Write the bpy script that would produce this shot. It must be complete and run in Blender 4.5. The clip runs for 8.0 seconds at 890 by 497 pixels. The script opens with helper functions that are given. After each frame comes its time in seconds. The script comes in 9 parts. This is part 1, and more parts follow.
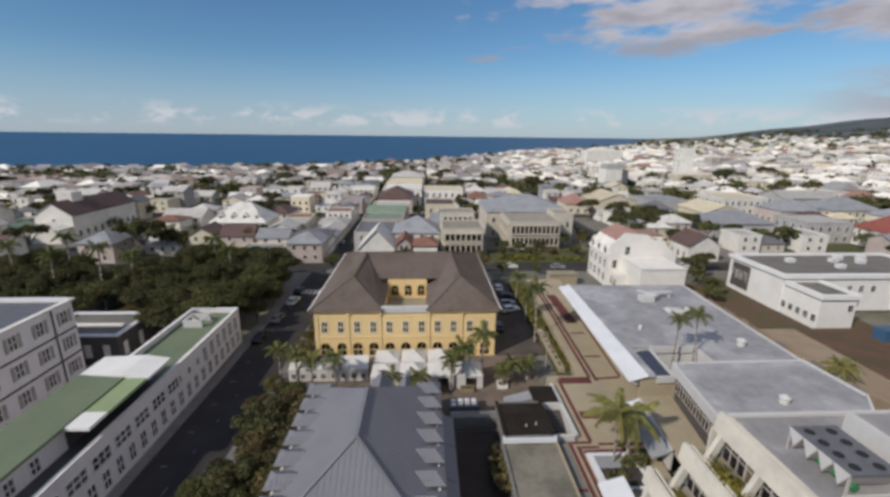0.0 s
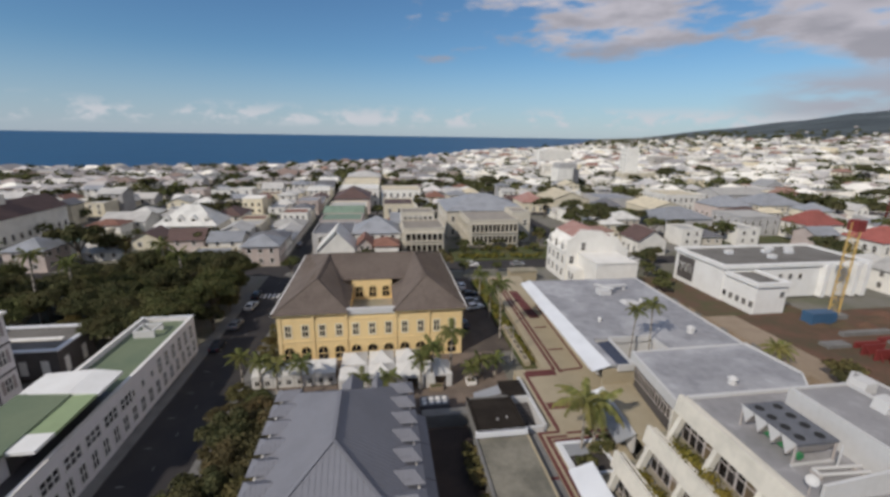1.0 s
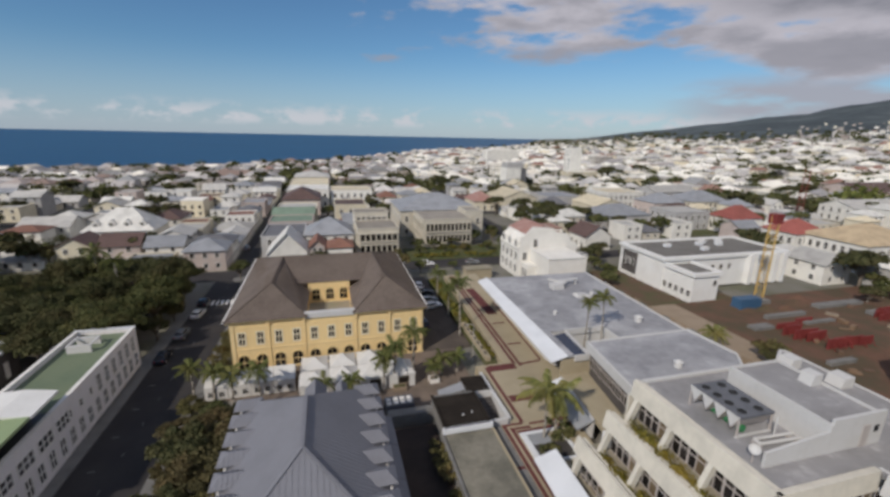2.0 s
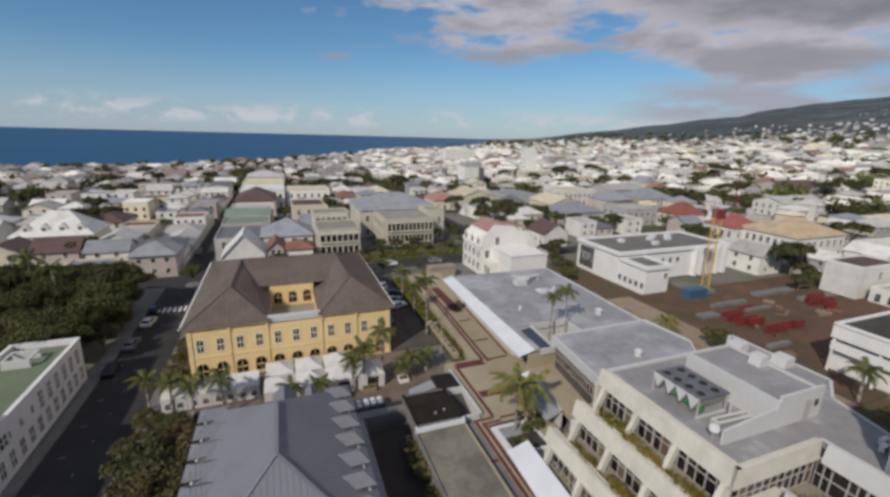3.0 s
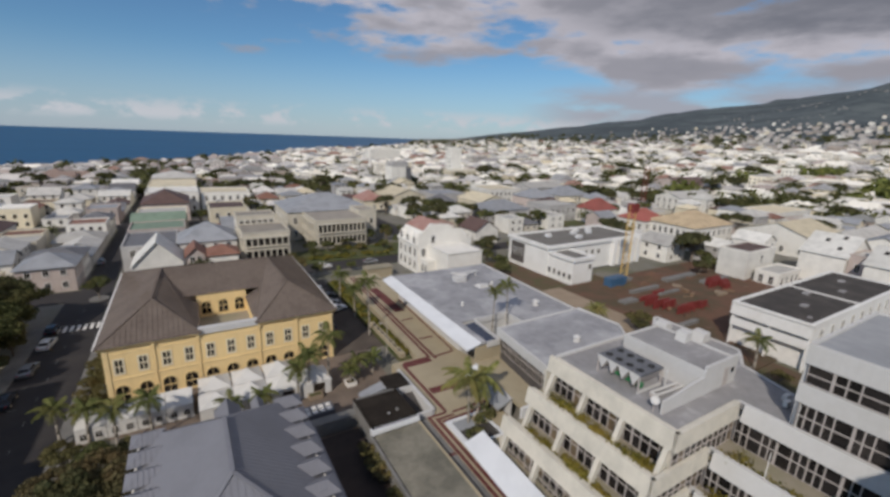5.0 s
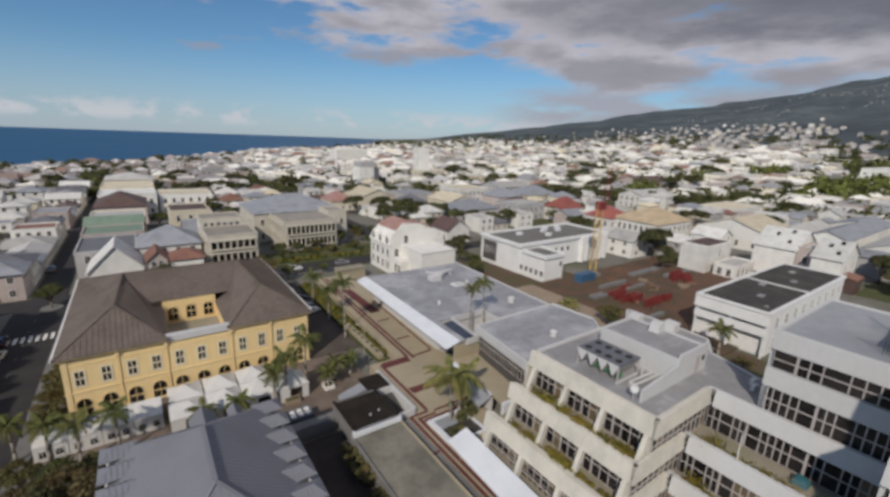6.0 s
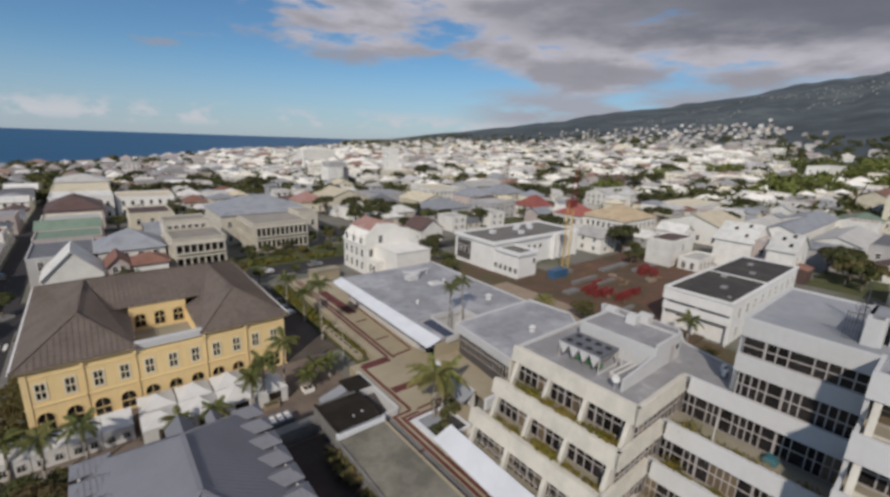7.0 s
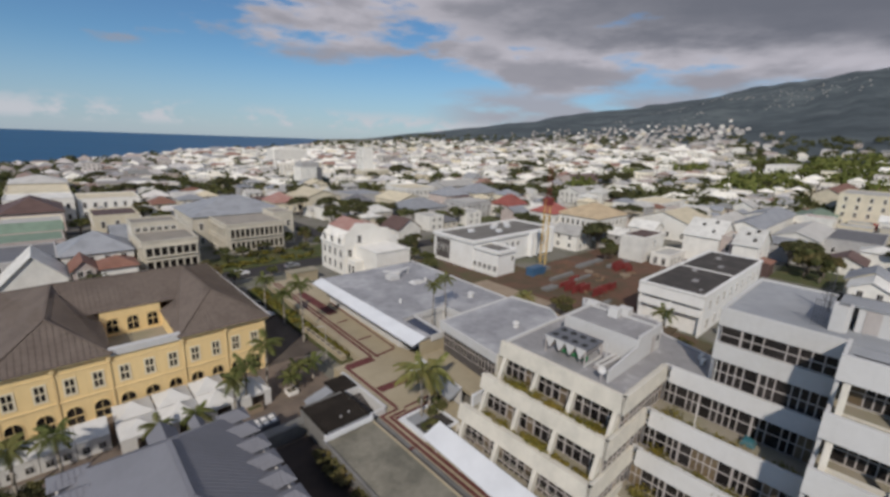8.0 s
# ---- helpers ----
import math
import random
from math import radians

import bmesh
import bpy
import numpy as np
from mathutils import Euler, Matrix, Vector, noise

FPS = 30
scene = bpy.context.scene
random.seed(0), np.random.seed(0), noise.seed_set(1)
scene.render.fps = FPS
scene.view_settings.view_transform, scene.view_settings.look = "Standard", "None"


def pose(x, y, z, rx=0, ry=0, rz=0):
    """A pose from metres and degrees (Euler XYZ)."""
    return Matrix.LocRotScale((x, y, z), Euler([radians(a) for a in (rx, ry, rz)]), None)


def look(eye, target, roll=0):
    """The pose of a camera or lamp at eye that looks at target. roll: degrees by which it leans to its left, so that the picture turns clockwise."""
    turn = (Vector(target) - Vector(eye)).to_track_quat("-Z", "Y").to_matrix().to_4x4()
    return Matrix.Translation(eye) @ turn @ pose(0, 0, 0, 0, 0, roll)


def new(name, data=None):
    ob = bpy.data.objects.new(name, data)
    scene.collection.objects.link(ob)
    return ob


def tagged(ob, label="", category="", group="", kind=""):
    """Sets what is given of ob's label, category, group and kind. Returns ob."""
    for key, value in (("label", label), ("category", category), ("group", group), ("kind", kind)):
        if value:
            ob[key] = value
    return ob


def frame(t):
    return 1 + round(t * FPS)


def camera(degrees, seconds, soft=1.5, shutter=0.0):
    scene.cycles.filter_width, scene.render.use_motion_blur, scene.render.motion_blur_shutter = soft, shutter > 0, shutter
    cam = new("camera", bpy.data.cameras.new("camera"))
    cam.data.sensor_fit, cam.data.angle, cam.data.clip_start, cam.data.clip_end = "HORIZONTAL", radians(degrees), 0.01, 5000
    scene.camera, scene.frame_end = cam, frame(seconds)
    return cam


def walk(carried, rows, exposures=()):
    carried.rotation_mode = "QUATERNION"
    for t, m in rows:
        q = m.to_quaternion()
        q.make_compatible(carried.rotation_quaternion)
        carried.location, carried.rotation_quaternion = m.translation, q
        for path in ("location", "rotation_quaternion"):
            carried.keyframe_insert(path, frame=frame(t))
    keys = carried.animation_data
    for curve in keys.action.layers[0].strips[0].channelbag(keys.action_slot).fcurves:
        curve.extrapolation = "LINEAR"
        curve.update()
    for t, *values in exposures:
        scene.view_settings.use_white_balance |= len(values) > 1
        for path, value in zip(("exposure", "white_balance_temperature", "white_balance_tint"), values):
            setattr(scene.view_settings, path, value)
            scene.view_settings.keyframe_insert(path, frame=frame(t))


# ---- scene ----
cam = camera(91.7, 8.0, soft=3.1)
PATH = [
    (0, (-0.995, -0.294, 37.353), (-0.9040, 1.6348, 36.8332), 0.66),
    (0.5, (-1.751, -0.403, 37.343), (-1.5637, 1.5196, 36.8234), 0.76),
    (1, (-2.561, -0.445, 37.338), (-2.2692, 1.4645, 36.8194), 0.93),
    (1.5, (-3.329, -0.514, 37.337), (-2.9188, 1.3743, 36.8199), 1.12),
    (3, (-5.393, -0.231, 37.182), (-4.6950, 1.5716, 36.6691), 1.64),
    (3.5, (-6.028, -0.100, 37.172), (-5.2386, 1.6648, 36.6608), 1.80),
    (4, (-6.664, 0.146, 37.153), (-5.7948, 1.8740, 36.6441), 1.93),
    (4.5, (-7.339, 0.402, 37.063), (-6.4006, 2.0941, 36.5565), 2.06),
    (6, (-9.209, 1.378, 36.671), (-8.0819, 2.9534, 36.1748), 2.22),
    (6.5, (-9.836, 1.697, 36.550), (-8.6506, 3.2299, 36.0560), 2.22),
    (7, (-10.423, 2.042, 36.451), (-9.1854, 3.5336, 35.9597), 2.21),
    (7.5, (-11.041, 2.372, 36.330), (-9.7548, 3.8230, 35.8404), 2.23),
    (8, (-11.668, 2.721, 36.188), (-10.3409, 4.1361, 35.7009), 2.24),
]
walk(cam, [(t, look(eye, target, roll)) for t, eye, target, roll in PATH], [(0.0, -0.02), (3.0, -0.13), (8.0, -0.15)])

# ---- light ----
SUN_AZ, SUN_EL = radians(232.0), radians(37.0)  # bearing from +y towards +x, height
sun_from = Vector((math.sin(SUN_AZ) * math.cos(SUN_EL), math.cos(SUN_AZ) * math.cos(SUN_EL), math.sin(SUN_EL)))
sun_data = bpy.data.lights.new("sun", "SUN")
sun_data.energy, sun_data.angle, sun_data.color = 3.65, radians(2.2), (1.0, 0.915, 0.815)
sun = new("sun", sun_data)
sun.matrix_world = look((0, 0, 300), Vector((0, 0, 300)) - sun_from)

world = bpy.data.worlds.new("sky")
scene.world = world
world.use_nodes = True
wn, wl = world.node_tree.nodes, world.node_tree.links
wn.clear()


def wnode(kind, **kw):
    n = wn.new(kind)
    for k, v in kw.items():
        n.inputs[k].default_value = v
    return n


def wmath(op, a, b=None, c=None, clamp=False):
    n = wn.new("ShaderNodeMath")
    n.operation, n.use_clamp = op, clamp
    for i, v in enumerate((a, b, c)):
        if v is None:
            continue
        if isinstance(v, (int, float)):
            n.inputs[i].default_value = v
        else:
            wl.new(v, n.inputs[i])
    return n.outputs[0]


def wramp(v, lo, hi):
    n = wn.new("ShaderNodeMapRange")
    n.interpolation_type = "SMOOTHSTEP"
    n.inputs["From Min"].default_value, n.inputs["From Max"].default_value = lo, hi
    wl.new(v, n.inputs["Value"])
    return n.outputs[0]


sky = wn.new("ShaderNodeTexSky")
sky.sky_type, sky.sun_disc = "NISHITA", False
sky.sun_elevation, sky.sun_rotation = SUN_EL, SUN_AZ
sky.air_density, sky.dust_density, sky.ozone_density = 1.0, 0.1, 2.2
coord = wn.new("ShaderNodeTexCoord")
sep = wn.new("ShaderNodeSeparateXYZ")
wl.new(coord.outputs["Generated"], sep.inputs[0])
DX, DY, DZ = sep.outputs
# a flat cloud layer seen in perspective, gathering over the mountains
up = wmath("ADD", wmath("MAXIMUM", DZ, 0.0), 0.055)
cu, cv = wmath("DIVIDE", DX, up), wmath("DIVIDE", DY, up)
comb = wn.new("ShaderNodeCombineXYZ")
wl.new(cu, comb.inputs[0]), wl.new(cv, comb.inputs[1])


def wnoise(vec, scale, detail, rough, off):
    mp = wn.new("ShaderNodeMapping")
    mp.inputs["Location"].default_value = off
    wl.new(vec, mp.inputs["Vector"])
    n = wnode("ShaderNodeTexNoise", Scale=scale, Detail=detail, Roughness=rough)
    wl.new(mp.outputs[0], n.inputs["Vector"])
    return n.outputs["Fac"]


# cloud banks over the mountains, in bearing and height
AZ = wmath("ARCTAN2", DX, DY)
bank = wn.new("ShaderNodeCombineXYZ")
wl.new(wmath("MULTIPLY", AZ, 3.2), bank.inputs[0])
wl.new(wmath("MULTIPLY", DZ, 11.0), bank.inputs[1])
big = wnoise(bank.outputs[0], 1.0, 8.0, 0.56, (3.1, 1.7, 0.4))
lit = wnoise(bank.outputs[0], 1.0, 8.0, 0.56, (3.1, 2.05, 0.4))
# thickens the cloud above the view, added for fill light
overhead = wramp(DZ, 0.26, 0.55)
gather = wmath("MULTIPLY_ADD", wramp(DX, -0.06, 0.55), 0.30, wmath("MULTIPLY_ADD", overhead, 0.06, -0.11))
edge = wmath("MULTIPLY_ADD", wmath("SUBTRACT", big, 0.5), 0.22, wmath("MULTIPLY_ADD", DX, 0.075, DZ))
high = wramp(edge, 0.165, 0.205)
mass = wmath("MULTIPLY", wramp(wmath("ADD", big, gather), 0.50, 0.60), high)
relief = wramp(wmath("SUBTRACT", lit, big), -0.12, 0.10)
deep = wmath("MULTIPLY", wramp(edge, 0.20, 0.29), wmath("MULTIPLY", wramp(DX, 0.50, 0.98), wmath("SUBTRACT", 1.0, overhead)))
shade = wmath("MULTIPLY", wmath("SUBTRACT", 1.0, wmath("MULTIPLY", deep, 0.88)), wmath("MULTIPLY_ADD", relief, 0.48, 0.52))
# small heaps of cloud low over the sea
band = wn.new("ShaderNodeCombineXYZ")
wl.new(wmath("MULTIPLY", AZ, 15.0), band.inputs[0])
wl.new(wmath("MULTIPLY", DZ, 30.0), band.inputs[1])
heap = wnoise(band.outputs[0], 1.0, 8.0, 0.6, (0.6, 0.2, 0.4))
low = wmath("MULTIPLY", wramp(DZ, 0.004, 0.022), wmath("SUBTRACT", 1.0, wramp(DZ, 0.026, 0.062)))
heaps = wmath("MULTIPLY", wramp(heap, 0.46, 0.60), wmath("MULTIPLY", low, 0.9))
veil = wnoise(bank.outputs[0], 1.7, 6.0, 0.5, (7.3, 0.6, 0.1))
veil_band = wmath("MULTIPLY", wramp(DZ, 0.02, 0.05), wmath("SUBTRACT", 1.0, wramp(DZ, 0.085, 0.125)))
veils = wmath("MULTIPLY", wramp(veil, 0.34, 0.54), wmath("MULTIPLY", wmath("MULTIPLY", veil_band, wramp(DX, 0.62, 0.76)), 0.9))
haze = wmath("SUBTRACT", 1.0, wramp(DZ, -0.02, 0.17))


def wmix(fac, a, b):
    n = wn.new("ShaderNodeMix")
    n.data_type = "RGBA"
    for sock, v in ((n.inputs[0], fac), (n.inputs[6], a), (n.inputs[7], b)):
        if isinstance(v, tuple):
            sock.default_value = v
        elif isinstance(v, (int, float)):
            sock.default_value = v
        else:
            wl.new(v, sock)
    return n.outputs[2]


cloud_col = wmix(shade, (1.6, 1.75, 2.2, 1), (6.3, 6.1, 6.8, 1))
tinted = wn.new("ShaderNodeMix")
tinted.data_type, tinted.blend_type = "RGBA", "MULTIPLY"
tinted.inputs[0].default_value, tinted.inputs[7].default_value = 1.0, (0.60, 0.85, 1.04, 1)
wl.new(sky.outputs[0], tinted.inputs[6])
base = wmix(wmath("MULTIPLY", haze, 0.6), tinted.outputs[2], (4.7, 5.4, 7.3, 1))
col = wmix(heaps, base, (7.0, 7.2, 7.8, 1))
col = wmix(veils, col, (4.6, 4.6, 5.3, 1))
col = wmix(mass, col, cloud_col)
# thin bright cloud overhead and round the sun, out of view, added as fill light
col = wmix(wmath("MULTIPLY", wramp(DZ, 0.30, 0.62), 0.22), col, (6.6, 7.2, 8.6, 1))
bg = wnode("ShaderNodeBackground", Strength=0.085)
wl.new(col, bg.inputs["Color"])
wout = wn.new("ShaderNodeOutputWorld")
wl.new(bg.outputs[0], wout.inputs["Surface"])

# ---- building blocks ----
class MB:
    """Gathers vertices and faces of one mesh."""

    def __init__(self):
        self.v, self.f = [], []

    def add(self, vs, fs):
        n = len(self.v)
        self.v += [tuple(p) for p in vs]
        self.f += [tuple(i + n for i in q) for q in fs]
        return self

    def box(self, x0, y0, z0, x1, y1, z1):
        return self.add([(x0, y0, z0), (x1, y0, z0), (x1, y1, z0), (x0, y1, z0), (x0, y0, z1), (x1, y0, z1), (x1, y1, z1), (x0, y1, z1)],
                        [(3, 2, 1, 0), (4, 5, 6, 7), (0, 1, 5, 4), (1, 2, 6, 5), (2, 3, 7, 6), (3, 0, 4, 7)])

    def prism(self, poly, z0, z1):
        """poly: counter-clockwise plan outline."""
        n = len(poly)
        vs = [(x, y, z0) for x, y in poly] + [(x, y, z1) for x, y in poly]
        fs = [tuple(range(n - 1, -1, -1)), tuple(range(n, 2 * n))] + [(i, (i + 1) % n, n + (i + 1) % n, n + i) for i in range(n)]
        return self.add(vs, fs)

    def hull(self, a, b):
        """A closed body between two outlines with as many points."""
        n = len(a)
        return self.add(list(a) + list(b), [tuple(range(n - 1, -1, -1)), tuple(range(n, 2 * n))] + [(i, (i + 1) % n, n + (i + 1) % n, n + i) for i in range(n)])

    def slab(self, pts, t):
        """A plate under the polygon pts (seen from above counter-clockwise), t thick downwards."""
        return self.hull([(x, y, z - t) for x, y, z in pts], pts)

    def tube(self, p, q, r0, r1, n=6):
        p, q = Vector(p), Vector(q)
        d = (q - p).normalized()
        a = d.orthogonal().normalized()
        b = d.cross(a)
        ring = [(math.cos(6.28319 * i / n), math.sin(6.28319 * i / n)) for i in range(n)]
        return self.hull([p + (a * c + b * s) * r0 for c, s in ring], [q + (a * c + b * s) * r1 for c, s in ring])

    def bar(self, p, q, w, h):
        """A straight square bar from p to q, w wide and h high."""
        p, q = Vector(p), Vector(q)
        d = (q - p).normalized()
        a = d.cross(Vector((0, 0, 1)))
        a = a.normalized() if a.length > 1e-4 else Vector((1, 0, 0))
        b = a.cross(d).normalized()
        o = [a * (-w / 2) - b * (h / 2), a * (w / 2) - b * (h / 2), a * (w / 2) + b * (h / 2), a * (-w / 2) + b * (h / 2)]
        return self.hull([p + k for k in o], [q + k for k in o])

    def mesh(self, name, mats=(), smooth=False):
        me = bpy.data.meshes.new(name)
        me.from_pydata(self.v, [], self.f)
        for m in mats if isinstance(mats, (list, tuple)) else (mats,):
            me.materials.append(m)
        if smooth:
            me.polygons.foreach_set("use_smooth", [True] * len(me.polygons))
        me.update()
        return me


def fixed(me):
    """Outward normals for a closed mesh."""
    bm = bmesh.new()
    bm.from_mesh(me)
    bmesh.ops.recalc_face_normals(bm, faces=bm.faces)
    bm.to_mesh(me)
    bm.free()
    return me


def thing(name, loc, label, category, group="", kind="", rz=0.0):
    ob = new(name)
    ob.empty_display_size = 0.5
    ob.matrix_basis = pose(*loc, 0, 0, rz)
    return tagged(ob, label, category, group, kind)


def world_of(ob):
    m = ob.matrix_basis.copy()
    while ob.parent:
        m = ob.parent.matrix_basis @ ob.matrix_parent_inverse @ m
        ob = ob.parent
    return m


def put(name, me, parent, m=None, label=""):
    """A mesh object under parent; its mesh stands in world metres, moved by m."""
    ob = new(name, me)
    ob.parent = parent
    ob.matrix_parent_inverse = world_of(parent).inverted()
    if m is not None:
        ob.matrix_basis = m
    return tagged(ob, label)


def part(name, mb, mat, parent, label="", smooth=False):
    return put(name, mb.mesh(name, mat, smooth), parent, None, label)


def single(name, mb, mat, label, category, group="", kind="", smooth=False):
    """A thing of one mesh."""
    return tagged(new(name, mb.mesh(name, mat, smooth)), label, category, group, kind)


def holed(mb, p, u, length, height, thick, holes):
    """A wall from p along the unit direction u, thick to the left of u, with rectangular openings (u0, u1, z0, z1), as one closed body."""
    us = sorted({0.0, length, *[round(h[0], 4) for h in holes], *[round(h[1], 4) for h in holes]})
    zs = sorted({0.0, height, *[round(h[2], 4) for h in holes], *[round(h[3], 4) for h in holes]})
    px, py, pz = p
    ux, uy = u

    def solid(i, j):
        if not (0 <= i < len(us) - 1 and 0 <= j < len(zs) - 1):
            return False
        a, z = (us[i] + us[i + 1]) / 2, (zs[j] + zs[j + 1]) / 2
        return not any(h[0] < a < h[1] and h[2] < z < h[3] for h in holes)

    index = {}

    def vert(i, j, k):
        if (i, j, k) not in index:
            index[i, j, k] = len(mb.v)
            mb.v.append((px + ux * us[i] - uy * thick * k, py + uy * us[i] + ux * thick * k, pz + zs[j]))
        return index[i, j, k]

    for i in range(len(us) - 1):
        for j in range(len(zs) - 1):
            if not solid(i, j):
                continue
            q = [(i, j), (i + 1, j), (i + 1, j + 1), (i, j + 1)]
            mb.f.append(tuple(vert(*c, 0) for c in q))
            mb.f.append(tuple(vert(*c, 1) for c in q[::-1]))
            for (di, dj), (c, d) in (((0, -1), (q[0], q[1])), ((1, 0), (q[1], q[2])), ((0, 1), (q[2], q[3])), ((-1, 0), (q[3], q[0]))):
                if not solid(i + di, j + dj):
                    mb.f.append((vert(*d, 0), vert(*c, 0), vert(*c, 1), vert(*d, 1)))
    return mb


def facing(x, y, z, deg):
    """The pose of a window unit whose outer side (-y) is turned by deg."""
    return pose(x, y, z, 0, 0, deg)


# ---- materials ----
def material(name, color, rough=0.8, metal=0.0, vary=0.25, scale=0.35, fine=6.0, bump=0.15, tint=None, random_vary=0.0, island=False, spec=0.4, streak=0.0, gloss_vary=0.0):
    """Two scales of noise over world positions: large stains towards tint, fine grain, and relief."""
    m = bpy.data.materials.new(name)
    m.use_nodes = True
    nt, lk = m.node_tree.nodes, m.node_tree.links
    bsdf = nt["Principled BSDF"]
    bsdf.inputs["Roughness"].default_value, bsdf.inputs["Metallic"].default_value = rough, metal
    bsdf.inputs["Specular IOR Level"].default_value = spec
    geo = nt.new("ShaderNodeNewGeometry")

    def noise_at(s, detail, squash=None):
        vec = geo.outputs["Position"]
        if squash:
            mp = nt.new("ShaderNodeMapping")
            mp.inputs["Scale"].default_value = squash
            lk.new(vec, mp.inputs["Vector"])
            vec = mp.outputs[0]
        n = nt.new("ShaderNodeTexNoise")
        n.inputs["Scale"].default_value, n.inputs["Detail"].default_value, n.inputs["Roughness"].default_value = s, detail, 0.6
        lk.new(vec, n.inputs["Vector"])
        return n.outputs["Fac"]

    def mix(fac, a, b, mode="MIX"):
        n = nt.new("ShaderNodeMix")
        n.data_type, n.blend_type = "RGBA", mode
        for sock, v in ((n.inputs[0], fac), (n.inputs[6], a), (n.inputs[7], b)):
            if isinstance(v, (tuple, list)):
                sock.default_value = (*v[:3], 1)
            elif isinstance(v, (int, float)):
                sock.default_value = v
            else:
                lk.new(v, sock)
        return n.outputs[2]

    def span(v, lo, hi, a=0.0, b=1.0):
        n = nt.new("ShaderNodeMapRange")
        n.inputs["From Min"].default_value, n.inputs["From Max"].default_value = lo, hi
        n.inputs["To Min"].default_value, n.inputs["To Max"].default_value = a, b
        lk.new(v, n.inputs["Value"])
        return n.outputs[0]

    tint = tint or tuple(c * 0.55 for c in color)
    large, small = noise_at(scale, 5.0), noise_at(fine, 3.0)
    c = mix(span(large, 0.42, 0.68, 0.0, vary * 1.6), color, tint)
    c = mix(span(small, 0.3, 0.7, 0.0, vary * 0.7), c, tuple(k * 0.72 for k in color))
    if streak:
        c = mix(span(noise_at(1.0, 4.0, (2.2, 2.2, 0.16)), 0.5, 0.72, 0.0, streak), c, tuple(k * 0.4 for k in tint))
    if random_vary:
        if island:
            r = geo.outputs["Random Per Island"]
        else:
            r = nt.new("ShaderNodeObjectInfo").outputs["Random"]
        hsv = nt.new("ShaderNodeHueSaturation")
        lk.new(span(r, 0, 1, 1 - random_vary, 1 + random_vary * 0.7), hsv.inputs["Value"])
        lk.new(c, hsv.inputs["Color"])
        c = hsv.outputs[0]
    lk.new(c, bsdf.inputs["Base Color"])
    if gloss_vary:
        lk.new(span(large, 0.3, 0.7, rough - gloss_vary, rough + gloss_vary), bsdf.inputs["Roughness"])
    if bump:
        b = nt.new("ShaderNodeBump")
        b.inputs["Strength"].default_value, b.inputs["Distance"].default_value = bump, 0.04
        lk.new(small, b.inputs["Height"])
        lk.new(b.outputs[0], bsdf.inputs["Normal"])
    return m


def palette(name, colors, rough=0.8, vary=0.2, scale=0.3, island=True, metal=0.0, bump=0.1):
    """A material whose pieces take one of several paints by chance."""
    m = material(name, (0.5, 0.5, 0.5), rough, metal, vary, scale, 3.0, bump)
    nt, lk = m.node_tree.nodes, m.node_tree.links
    ramp = nt.new("ShaderNodeValToRGB")
    ramp.color_ramp.interpolation = "CONSTANT"
    el = ramp.color_ramp.elements
    while len(el) < len(colors):
        el.new(0.5)
    for i, c in enumerate(colors):
        el[i].position, el[i].color = i / len(colors), (*c, 1)
    if island:
        r = nt.new("ShaderNodeNewGeometry").outputs["Random Per Island"]
    else:
        r = nt.new("ShaderNodeObjectInfo").outputs["Random"]
    lk.new(r, ramp.inputs[0])
    bsdf = nt["Principled BSDF"]
    old = bsdf.inputs["Base Color"].links[0].from_socket
    mul = nt.new("ShaderNodeMix")
    mul.data_type, mul.blend_type = "RGBA", "MULTIPLY"
    mul.inputs[0].default_value = 1.0
    gain = nt.new("ShaderNodeMix")
    gain.data_type, gain.blend_type = "RGBA", "MULTIPLY"
    gain.inputs[0].default_value, gain.inputs[7].default_value = 1.0, (2, 2, 2, 1)
    lk.new(old, gain.inputs[6])
    lk.new(gain.outputs[2], mul.inputs[6])
    lk.new(ramp.outputs[0], mul.inputs[7])
    lk.new(mul.outputs[2], bsdf.inputs["Base Color"])
    return m


